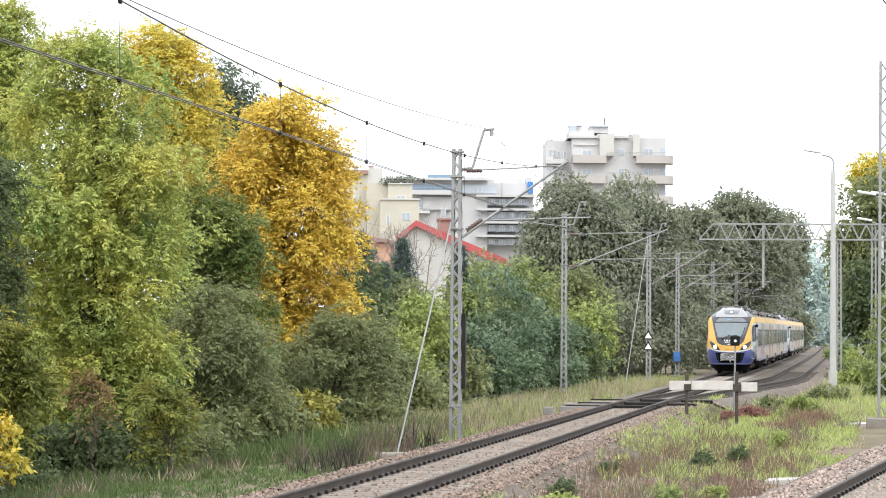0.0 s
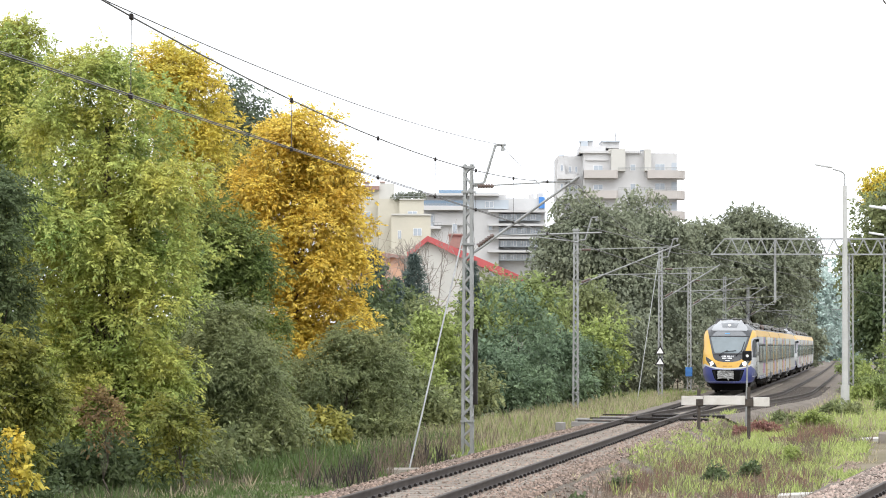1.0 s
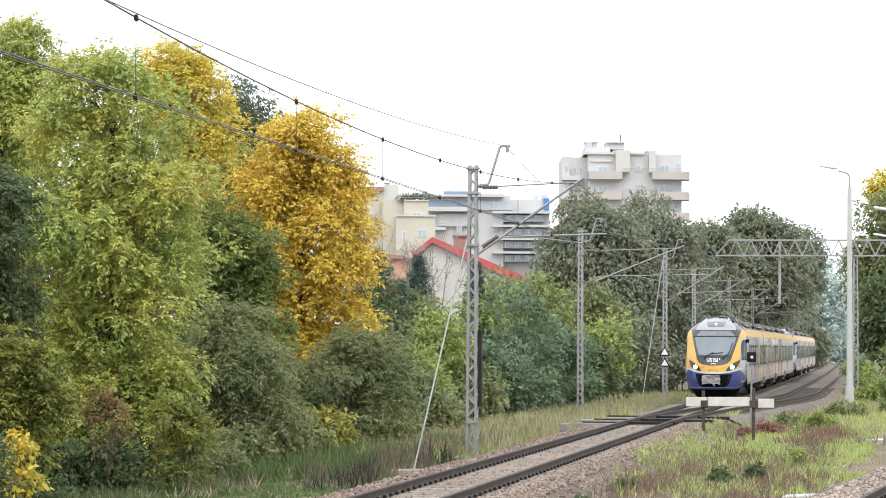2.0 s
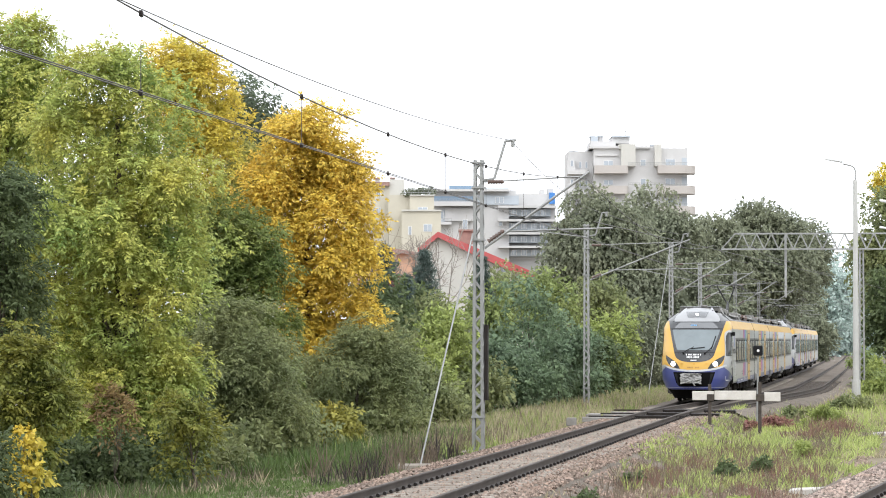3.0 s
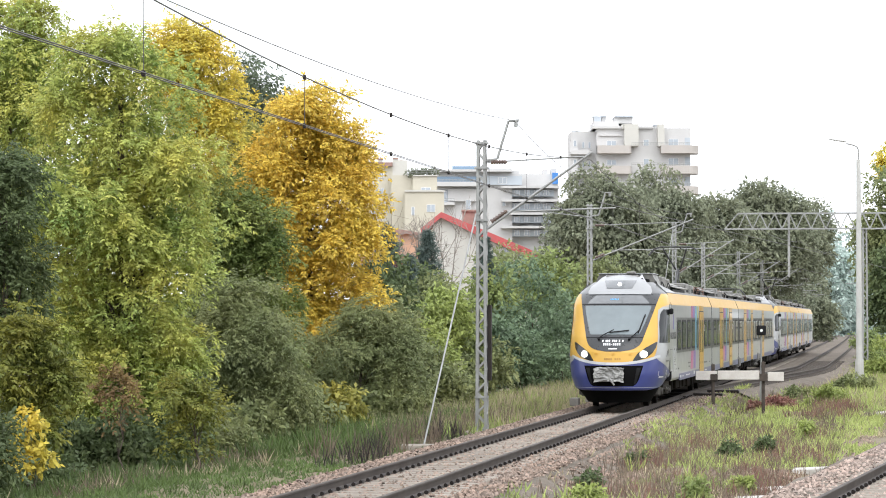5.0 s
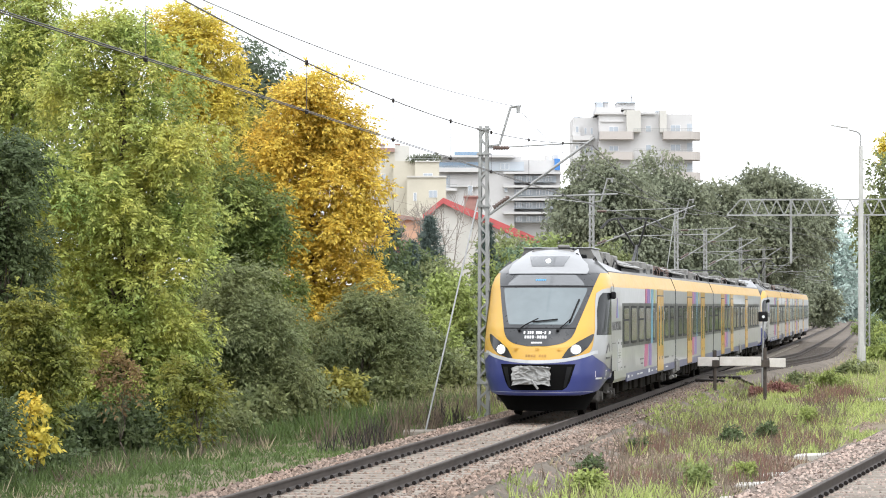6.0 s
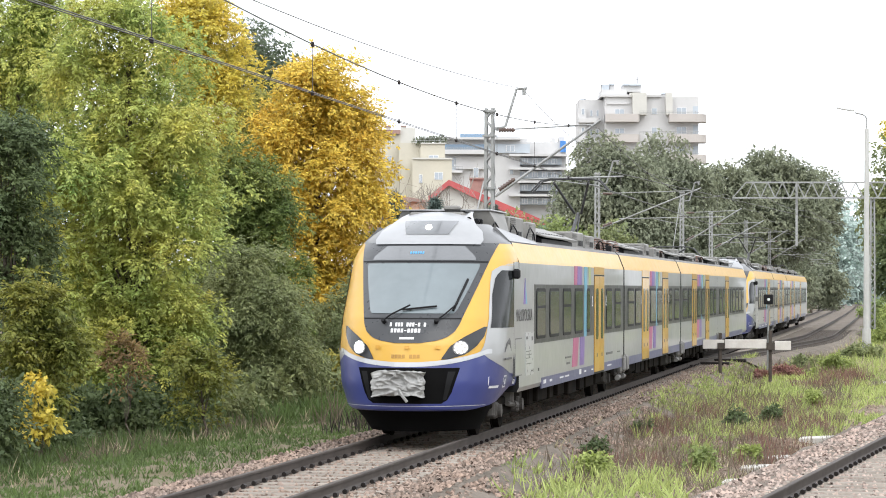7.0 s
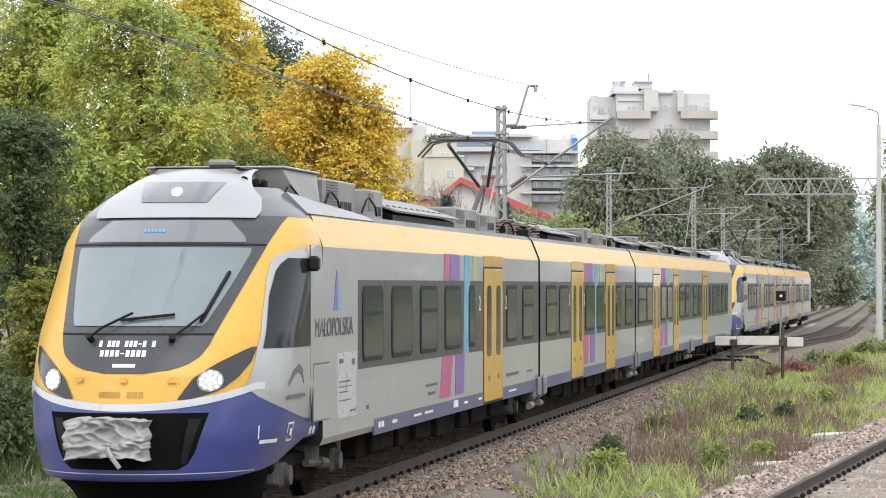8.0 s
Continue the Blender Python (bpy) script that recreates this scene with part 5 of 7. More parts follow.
# ---- trees and shrubs on the left of the line ----
shaped_tree("tree", "tall ash tree with yellow-green autumn leaves", 1, [(72, 120, 175), (110, 70, 215), (200, 30, 275), (300, 0, 325), (400, -20, 352), (480, -20, 335), (560, -10, 312), (650, 10, 322), (740, 60, 335), (800, 90, 270)], 61,
            LEAF_GREEN, clumps=125, size=0.78, rosettes=3700, trunk=0.2, foot_x=190)
shaped_tree("tree", "green ash tree turning yellow at the tips", 21, [(25, -30, 28), (70, -90, 60), (200, -140, 85), (400, -150, 70), (640, -150, 40)], 65, LEAF_GREEN, clumps=80, size=0.7, rosettes=2000, foot_x=-50)
shaped_tree("tree", "cool green leafy tree at the clearing's edge", 22, [(285, -80, 0), (350, -90, 28), (450, -100, 35), (560, -100, 15), (640, -90, -10)], 56, LEAF_COOL, clumps=30, size=0.42, rosettes=620, foot_x=-60)
shaped_tree("tree", "ash tree in full golden yellow autumn leaf", 2, [(172, 505, 528), (210, 455, 590), (260, 440, 612), (320, 370, 622), (370, 350, 628), (420, 378, 642), (480, 438, 618), (540, 448, 608), (590, 478, 585), (638, 505, 532)], 86,
            LEAF_YELLOW, clumps=120, size=0.72, rosettes=3600, trunk=0.15, leaflet=0.145, width=0.033, rachis=0.33, pairs=2)
shaped_tree("tree", "amber autumn tree behind green ones", 3, [(55, 245, 268), (90, 232, 315), (150, 222, 378), (200, 235, 398), (250, 250, 370), (310, 270, 345), (400, 280, 330)], 78, LEAF_AMBER, clumps=55, size=0.7, rosettes=1400,
            leaflet=0.135, width=0.029, pairs=2)
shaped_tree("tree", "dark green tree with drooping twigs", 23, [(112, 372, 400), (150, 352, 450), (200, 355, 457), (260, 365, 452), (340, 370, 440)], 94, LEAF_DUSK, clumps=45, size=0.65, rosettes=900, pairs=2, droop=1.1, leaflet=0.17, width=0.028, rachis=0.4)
shaped_tree("tree", "olive yellow crown between taller trees", 25, [(240, 360, 435), (290, 335, 462), (340, 325, 450), (400, 330, 410)], 91, LEAF_OLIVE, clumps=45, size=0.7, rosettes=800, pairs=2, leaflet=0.14, width=0.03)
shaped_tree("tree", "deep green young ash between taller trees", 24, [(335, 330, 372), (390, 310, 430), (470, 312, 455), (540, 305, 462), (600, 300, 470), (660, 320, 450)], 77, LEAF_DEEP_SHADE, clumps=75, size=0.68, rosettes=1600, leaflet=0.115, width=0.024)
shaped_tree("shrub", "grey-green willow shrub on the embankment", 28, [(515, 345, 400), (560, 300, 452), (640, 285, 482), (710, 300, 490), (765, 330, 460)], 70, LEAF_GREY, clumps=60, size=0.5, rosettes=1500, trunk=0.06, category="shrub", leaflet=0.115, width=0.018, droop=0.8)
shaped_tree("shrub", "pale grey-green willow shrub above the grass", 29, [(535, 585, 640), (580, 540, 682), (650, 470, 705), (710, 450, 705), (752, 470, 690)], 83, LEAF_GREY, clumps=70, size=0.55, rosettes=1500, trunk=0.06, category="shrub", leaflet=0.125, width=0.02, droop=0.7)
# Two back trees whose dark leaf colour stands in for shaded gaps.
shaped_tree("tree", "deep green back tree, leaf colour darkened for shade", 37, [(300, 320, 400), (380, 280, 470), (480, 260, 500), (600, 250, 520), (720, 260, 520)], 98, LEAF_DEEP_SHADE, clumps=60, size=0.9, rosettes=1300, leaflet=0.2, width=0.05, rachis=0.4, leaves=4, pairs=2)
shaped_tree("tree", "back tree within the wood, shade put into its leaf colour", 38, [(150, -60, 120), (300, -120, 240), (480, -140, 330), (640, -140, 340), (780, -140, 330)], 74, LEAF_DEEP_SHADE, clumps=90, size=0.9, rosettes=1500, leaflet=0.2, width=0.05, rachis=0.4, leaves=4, pairs=2)
shaped_tree("shrub", "lime yellow sapling at the wood's edge", 30, [(680, 262, 315), (725, 245, 352), (785, 258, 350), (830, 295, 335)], 57, LEAF_SAPLING, clumps=16, size=0.26, rosettes=110, trunk=0.03, category="shrub", leaves=5)
shaped_tree("shrub", "yellow-green ash sapling near the grass", 35, [(590, -40, 55), (650, -50, 98), (720, -60, 92), (800, -60, 62), (865, -60, 30)], 53, LEAF_SAPLING, clumps=34, size=0.28, rosettes=380, trunk=0.04, category="shrub", leaves=5, leaflet=0.12, width=0.028)
shaped_tree("shrub", "russet withered bush under the ash tree", 36, [(670, 140, 190), (700, 135, 205), (760, 150, 195)], 56.5, LEAF_RUSSET, clumps=8, size=0.35, rosettes=32, trunk=0.02, category="shrub", leaves=4)
g = np.random.default_rng(77)
shrubs = [(60, 825, 95, 62, 58, LEAF_COOL), (160, 822, 95, 62, 58.5, LEAF_COOL), (260, 812, 80, 60, 60, LEAF_COOL), (345, 795, 80, 55, 64, LEAF_GREY), (-40, 835, 90, 70, 55, LEAF_COOL), (-55, 850, 80, 65, 51, LEAF_COOL), (10, 862, 50, 42, 52, LEAF_COOL), (430, 775, 70, 45, 70, LEAF_GREY),
          (250, 715, 90, 110, 66, LEAF_COOL), (120, 730, 120, 110, 66, LEAF_COOL), (30, 790, 90, 80, 62, LEAF_COOL), (150, 790, 95, 60, 64, LEAF_COOL), (-70, 790, 90, 90, 60, LEAF_COOL), (230, 785, 70, 60, 63, LEAF_COOL),
          (-90, 825, 85, 85, 47, LEAF_COOL), (-170, 800, 100, 130, 44, LEAF_COOL), (390, 700, 80, 80, 78, LEAF_COOL), (560, 690, 90, 60, 88, LEAF_COOL),
          (640, 560, 55, 100, 108, LEAF_COOL), (590, 620, 80, 100, 96, LEAF_COOL), (655, 620, 70, 100, 98, LEAF_GREY), (700, 650, 60, 80, 104, LEAF_LIME), (750, 600, 45, 95, 112, LEAF_LIME), (728, 585, 55, 80, 118, LEAF_GREY),
          (895, 595, 85, 108, 124, LEAF_TEAL), (840, 630, 65, 80, 120, LEAF_TEAL), (820, 560, 50, 80, 150, LEAF_MID), (950, 610, 60, 88, 130, LEAF_TEAL), (860, 520, 55, 60, 160, LEAF_GREY),
          (930, 530, 55, 60, 152, LEAF_MID), (880, 660, 85, 48, 121, LEAF_TEAL), (965, 662, 65, 42, 136, LEAF_TEAL), (1035, 600, 40, 75, 158, LEAF_LIME), (1000, 630, 70, 70, 142, LEAF_COOL), (1090, 610, 80, 85, 178, LEAF_DARK), (1180, 600, 90, 90, 190, LEAF_DARK),
          (1020, 545, 60, 80, 175, LEAF_GREY), (800, 665, 60, 50, 112, LEAF_GREY), (730, 700, 70, 40, 98, LEAF_GREY), (1240, 590, 70, 100, 215, LEAF_DARK),
          (470, 745, 60, 32, 74, LEAF_GREY), (545, 740, 45, 30, 78, LEAF_OLIVE), (610, 742, 60, 30, 82, LEAF_GREY), (670, 738, 50, 28, 88, LEAF_GREY), (400, 772, 50, 28, 68, LEAF_GREY), (690, 560, 45, 80, 122, LEAF_COOL)]
for i, (px, py, hw, hh, d, mat) in enumerate(shrubs):
    kk = d / 75
    near = d < 66
    tree_at("shrub", {"leaf_grey": "dusty grey-green shrub on the embankment", "leaf_lime": "light green young shrub beside the line",
                      "leaf_olive": "olive yellow shrub above the dry grass"}.get(mat.name, "dense green shrub on the railway embankment"),
            100 + i, px, py, hw, hh, d, mat, clumps=22 if near else 34, size=0.42 * kk, sprays=820, per=7, spray_len=0.45 if near else 0.36 * kk, leaf=0.17 * kk ** 0.7, width=0.04 * kk ** 0.7, trunk=0.05, category="shrub", waist=0.2,
            shell=0.4)
# Two trees added out of view to shade the grass on the left.
tree_at("tree", "unseen green tree added to shade the clearing", 26, -330, 420, 190, 420, 46, LEAF_COOL, clumps=50, size=0.8, sprays=1600, leaf=0.26, width=0.075)
tree_at("tree", "unseen green tree added to shade the grass", 27, -560, 380, 230, 460, 37, LEAF_COOL, clumps=50, size=0.8, sprays=1600, leaf=0.26, width=0.075)
tree_at("shrub", "yellow autumn sapling near the grass", 150, 10, 800, 30, 75, 50, LEAF_AMBER, clumps=9, size=0.16, sprays=170, per=7, spray_len=0.25, leaf=0.13, width=0.035, trunk=0.03, category="shrub")


def make_spruce(seed, px, top, half, d, label):
    """Whorls of drooping boughs round a straight stem."""
    rng = np.random.default_rng(seed)
    x = X(px, d)
    gz = ground_height(x, d)
    h = Z(top, d) - gz
    t = empty("spruce_tree", pose(x, d, gz), label, "tree")
    bm = bmesh.new()
    add_tube(bm, (0, 0, -0.2), (0, 0, h), 0.14, 0.01, 7)
    part("trunk", bm, BARK, t)
    P, A = [], []
    for z in np.arange(0.8, h, 0.22):
        r = half * d / 4784 * (1 - z / h) ** 0.8 * rng.uniform(0.75, 1.1)
        for a in rng.uniform(0, 6.283, 9):
            for f in np.linspace(0.25, 1, 6):
                P.append((math.cos(a) * r * f, math.sin(a) * r * f, z - 0.25 * r * f + 0.08 * r * f * f))
                A.append((math.cos(a), math.sin(a), -0.25))
    P, A = np.array(P), unit(np.array(A))
    k = 7
    n = len(P) * k
    base = np.repeat(P, k, 0) + rng.normal(size=(n, 3)) * 0.08
    axis = unit(np.repeat(A, k, 0) * 0.6 + rng.normal(size=(n, 3)) * 0.7 + np.array([0, 0, -0.25]))
    leaf_mesh("crown", base, axis, rng.uniform(0.15, 0.32, n), np.full(n, 0.02), NEEDLE, rng, t)


make_spruce(31, 712, 422, 82, 125, "dark blue-green spruce tree")
make_spruce(32, 640, 415, 130, 120, "dark spreading conifer beside the orange house")
make_spruce(33, 815, 436, 62, 150, "slim dark spruce tree")
make_spruce(34, 680, 470, 35, 118, "small dark spruce tree")


def make_bare_shrub(seed, px, py, hw, d, label):
    rng = np.random.default_rng(seed)
    x = X(px, d)
    gz = ground_height(x, d)
    t = empty("bare_tree", pose(x, d, gz), label, "tree")
    bm = bmesh.new()

    def grow(a, way, ln, r, depth):
        b = a + way * ln
        add_tube(bm, a, b, r, r * 0.6, 5 if depth < 2 else 3, False)
        if depth == 5:
            return
        for _ in range(3 if depth < 4 else 2):
            w = (way + Vector(rng.normal(size=3)) * 0.42 + Vector((0, 0, 0.08))).normalized()
            grow(b, w, ln * rng.uniform(0.6, 0.85), max(0.016, r * 0.62), depth + 1)
    h = Z(py, d) - gz
    grow(Vector((0, 0, -0.1)), Vector((0, 0, 1)), h * 0.3, 0.13, 0)
    part("bare_crown", bm, TWIG, t)


make_bare_shrub(41, 665, 340, 40, 170, "bare grey twiggy tree in front of flats")
make_bare_shrub(42, 735, 375, 40, 165, "bare grey twiggy tree beside the red roof")

# ---- trees further along the line ----
tree_at("tree", "big dull green willow with hanging boughs", 4, 1025, 480, 105, 172, 190, LEAF_DARK, clumps=110, size=1.5, sprays=8000, per=7, leaf=0.31, width=0.078, spray_len=0.8, droop=0.9)
tree_at("tree", "big dull green weeping tree beside masts", 51, 1135, 474, 112, 190, 196, LEAF_DARK, clumps=110, size=1.5, sprays=8000, per=7, leaf=0.31, width=0.078, spray_len=0.9, droop=1.2)
tree_at("tree", "round dark green chestnut tree", 5, 1312, 455, 96, 124, 260, LEAF_DARK, clumps=110, size=2.0, sprays=7500, per=7, leaf=0.37, width=0.095, spray_len=0.8)
tree_at("tree", "dull green tree between two broad crowns", 56, 1232, 480, 48, 130, 235, LEAF_DARK, clumps=50, size=1.5, sprays=3500, per=7, leaf=0.33, width=0.085, spray_len=0.8)
tree_at("tree", "low dark tree at the chestnut's foot", 57, 1318, 575, 92, 62, 285, LEAF_DARK, clumps=55, size=1.6, sprays=3500, per=7, leaf=0.38, width=0.1, spray_len=0.8)
tree_at("tree", "low dark tree beside the far track", 58, 1392, 560, 42, 74, 330, LEAF_DARK, clumps=36, size=1.6, sprays=2200, per=7, leaf=0.42, width=0.11, spray_len=0.8)
tree_at("tree", "dark green tree behind the gantry", 52, 1378, 445, 32, 74, 300, LEAF_DARK, clumps=40, size=1.9, sprays=4000, leaf=0.36, width=0.09, spray_len=0.8)
tree_at("tree", "tall green tree turning amber at the top", 53, 1560, 430, 95, 150, 200, LEAF_GREY, clumps=75, size=1.6, sprays=4500, per=7, leaf=0.36, width=0.09, spray_len=0.8)
tree_at("tree", "amber-topped tree beside street lamps", 54, 1550, 310, 40, 38, 212, LEAF_AMBER, clumps=16, size=1.1, sprays=900, leaf=0.28, width=0.07, spray_len=0.8)
tree_at("tree", "green trackside tree behind the lamp post", 55, 1555, 560, 55, 105, 175, LEAF_COOL, clumps=40, size=1.2, sprays=2600, leaf=0.3, width=0.08, spray_len=0.7)
# Far trees: their haze is only the paled leaf colour.
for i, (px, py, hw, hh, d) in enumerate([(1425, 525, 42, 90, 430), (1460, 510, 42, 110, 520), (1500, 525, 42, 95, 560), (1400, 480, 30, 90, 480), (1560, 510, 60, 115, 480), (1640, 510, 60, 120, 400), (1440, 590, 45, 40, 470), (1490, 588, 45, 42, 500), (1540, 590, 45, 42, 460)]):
    tree_at("tree", "far tree with haze put into its pale leaf colour", 60 + i, px, py, hw, hh, d, LEAF_HAZE, clumps=40, size=2.6, sprays=1000, per=7, leaf=0.75, width=0.16, spray_len=1.4)
for i, (px, py, hw, hh, d, mat) in enumerate([(1560, 660, 55, 60, 118, LEAF_MID), (1520, 650, 40, 60, 140, LEAF_LIME), (1600, 600, 70, 90, 125, LEAF_MID), (1498, 640, 28, 50, 165, LEAF_MID),
                                              (1420, 722, 42, 22, 97, LEAF_LIME), (1470, 700, 40, 26, 112, LEAF_GREY), (1340, 735, 38, 16, 93, LEAF_RED), (1300, 742, 26, 14, 92, LEAF_RED), (1380, 715, 40, 16, 102, LEAF_GREY),
                                              (1110, 792, 18, 20, 69, LEAF_COOL), (1008, 797, 14, 10, 67, LEAF_COOL), (1395, 745, 30, 20, 92, LEAF_LIME)]):
    kk = d / 100
    tree_at("shrub", {"leaf_red": "low wine-red weed patch between the tracks", "leaf_lime": "fresh light green weeds between tracks"}.get(mat.name, "green bush beside the railway"),
            80 + i, px, py, hw, hh, d, mat, clumps=18, size=0.3 * max(0.3, hh / 60) * kk, sprays=int(350 + 16 * hh), per=7, spray_len=0.22 * kk, leaf=0.11 * kk, width=0.028 * kk, trunk=0.0 if hh < 40 else 0.04,
            category="shrub" if hh > 30 else "weeds", shell=0.2)


# Tree belt added out of view so the train's windows reflect dark green.
for i in range(15):
    s, o, h = 5 + i * 15.0, 24 + 2.0 * math.sin(i * 2.1), 9.5 + 1.5 * math.sin(i * 1.3)
    p = W(s, o)
    make_tree("tree", "unseen green bank tree added to darken window reflections", 300 + i, p.x, p.y, ground_height(p.x, p.y), h * 0.45, (4.2, 4.2, h * 0.5), LEAF_COOL, clumps=30, size=1.6, sprays=550, per=7, spray_len=0.8,
              leaf=0.34, width=0.09)


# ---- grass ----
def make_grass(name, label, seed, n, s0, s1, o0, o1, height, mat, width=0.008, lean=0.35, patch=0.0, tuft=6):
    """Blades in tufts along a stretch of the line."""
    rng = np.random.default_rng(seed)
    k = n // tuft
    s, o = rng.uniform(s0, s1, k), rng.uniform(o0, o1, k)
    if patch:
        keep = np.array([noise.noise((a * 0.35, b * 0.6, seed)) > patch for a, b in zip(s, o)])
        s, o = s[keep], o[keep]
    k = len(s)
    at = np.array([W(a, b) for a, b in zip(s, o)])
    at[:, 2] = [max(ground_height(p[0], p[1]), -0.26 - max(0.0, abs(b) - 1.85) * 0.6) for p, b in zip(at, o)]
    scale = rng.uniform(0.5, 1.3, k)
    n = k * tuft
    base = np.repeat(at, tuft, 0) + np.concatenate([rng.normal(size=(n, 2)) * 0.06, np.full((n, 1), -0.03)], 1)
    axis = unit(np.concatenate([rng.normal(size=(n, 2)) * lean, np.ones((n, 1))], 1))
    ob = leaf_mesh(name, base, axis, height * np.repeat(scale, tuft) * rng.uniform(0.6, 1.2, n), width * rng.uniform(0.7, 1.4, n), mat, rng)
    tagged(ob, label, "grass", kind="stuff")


make_grass("grass", "green grass beside the ballast", 201, 34000, 37, 90, -8.5, -2.7, 0.17, GRASS_SHADED, 0.012, 0.7)
make_grass("grass", "rank grass under the trees", 202, 21000, 37, 85, -9.5, -5.5, 0.30, GRASS_SHADED, 0.010, 0.6, patch=-0.1)
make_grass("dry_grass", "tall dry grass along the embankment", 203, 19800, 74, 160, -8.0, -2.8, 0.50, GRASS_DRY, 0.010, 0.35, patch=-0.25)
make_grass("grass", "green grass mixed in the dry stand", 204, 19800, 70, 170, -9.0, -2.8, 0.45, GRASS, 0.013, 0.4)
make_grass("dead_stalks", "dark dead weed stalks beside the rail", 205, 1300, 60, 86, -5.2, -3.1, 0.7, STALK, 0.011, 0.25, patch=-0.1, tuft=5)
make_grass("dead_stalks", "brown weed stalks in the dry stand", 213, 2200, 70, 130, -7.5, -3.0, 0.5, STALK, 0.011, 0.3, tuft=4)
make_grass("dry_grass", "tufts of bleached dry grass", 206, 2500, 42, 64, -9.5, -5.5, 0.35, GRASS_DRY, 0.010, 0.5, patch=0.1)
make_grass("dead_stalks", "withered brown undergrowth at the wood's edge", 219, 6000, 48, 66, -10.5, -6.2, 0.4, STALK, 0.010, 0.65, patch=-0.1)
make_grass("grass", "rough weeds between the lawn and the shrubs", 220, 9000, 62, 84, -8.5, -4.6, 0.55, GRASS_SHADED, 0.016, 0.5, patch=-0.15)
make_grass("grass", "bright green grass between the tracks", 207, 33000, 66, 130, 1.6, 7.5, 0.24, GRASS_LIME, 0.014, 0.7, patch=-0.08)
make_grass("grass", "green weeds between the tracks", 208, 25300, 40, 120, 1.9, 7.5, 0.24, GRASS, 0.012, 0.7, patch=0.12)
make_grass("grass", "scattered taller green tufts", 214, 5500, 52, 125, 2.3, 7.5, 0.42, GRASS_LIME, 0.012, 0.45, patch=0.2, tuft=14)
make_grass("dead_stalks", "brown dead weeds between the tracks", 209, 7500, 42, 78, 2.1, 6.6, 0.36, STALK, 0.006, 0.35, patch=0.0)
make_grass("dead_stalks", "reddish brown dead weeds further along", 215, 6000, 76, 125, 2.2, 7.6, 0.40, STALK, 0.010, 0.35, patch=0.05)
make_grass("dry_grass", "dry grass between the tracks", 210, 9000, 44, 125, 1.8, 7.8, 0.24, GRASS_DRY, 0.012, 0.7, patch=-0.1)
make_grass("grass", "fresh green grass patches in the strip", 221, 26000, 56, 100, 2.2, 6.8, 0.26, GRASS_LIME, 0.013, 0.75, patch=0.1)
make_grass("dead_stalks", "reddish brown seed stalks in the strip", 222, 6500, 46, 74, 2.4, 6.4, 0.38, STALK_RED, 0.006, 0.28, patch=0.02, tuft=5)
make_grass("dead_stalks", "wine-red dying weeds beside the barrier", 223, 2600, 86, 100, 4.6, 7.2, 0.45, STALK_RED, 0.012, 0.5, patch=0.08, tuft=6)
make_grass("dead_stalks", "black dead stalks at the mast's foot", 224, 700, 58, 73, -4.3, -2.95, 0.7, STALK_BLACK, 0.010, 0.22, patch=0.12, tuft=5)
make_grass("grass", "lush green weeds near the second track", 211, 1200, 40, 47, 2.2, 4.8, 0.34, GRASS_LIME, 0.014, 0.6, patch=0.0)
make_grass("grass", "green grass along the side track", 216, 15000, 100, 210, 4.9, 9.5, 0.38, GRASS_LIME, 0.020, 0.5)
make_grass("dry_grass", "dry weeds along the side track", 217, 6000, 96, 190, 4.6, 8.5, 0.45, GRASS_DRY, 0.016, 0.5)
make_grass("grass", "rank grass at the trees' foot, colour darkened for shade", 218, 18000, 37, 72, -11.0, -7.0, 0.42, GRASS_SHADED, 0.014, 0.6)
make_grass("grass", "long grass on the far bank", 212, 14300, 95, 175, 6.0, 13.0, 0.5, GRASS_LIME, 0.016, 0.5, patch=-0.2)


for i, (s, o, h, mat) in enumerate([(45.2, 3.0, 0.5, LEAF_LIME), (47.0, 4.6, 0.42, LEAF_MID), (50.5, 5.2, 0.3, LEAF_LIME), (61, 4.4, 0.45, LEAF_COOL), (63.5, 5.0, 0.5, LEAF_COOL), (72, 5.6, 0.5, LEAF_LIME), (58, 2.6, 0.3, LEAF_COOL), (49.0, 2.6, 0.35, LEAF_COOL)]):
    p = W(s, o)
    gz = ground_height(p.x, p.y)
    make_tree("weed", "leafy green weed growing in the gravel", 300 + i, p.x, p.y, gz, gz + h * 0.55, (h * 0.4, h * 0.4, h * 0.4), mat, clumps=9, size=h * 0.28, sprays=150, per=6, spray_len=0.12, leaf=0.09, width=0.022, trunk=0.008, category="weed")

SLAB = material("pale_slab", (0.50, 0.48, 0.44), 0.9, vary=0.12, scale=2.0, bump=0.3)
for s, o, w, d in ((44.5, 5.6, 0.45, 0.4), (47.5, 5.75, 0.5, 0.4), (51.0, 6.0, 0.6, 0.5), (91, 8.05, 0.8, 0.6), (56.2, 6.4, 0.5, 0.4)):
    p = W(s, o)
    bm = bmesh.new()
    add_box(bm, (-w, -d / 2, -0.1), (w, d / 2, 0.04), 0.015)
    ob = part("trough_lid", bm, SLAB)
    ob.matrix_basis = pose(p.x, p.y, ground_height(p.x, p.y) + 0.1, 3, -3, -14)
    tagged(ob, "pale concrete cable trough lid in the gravel", "trough lid", "trough lids")


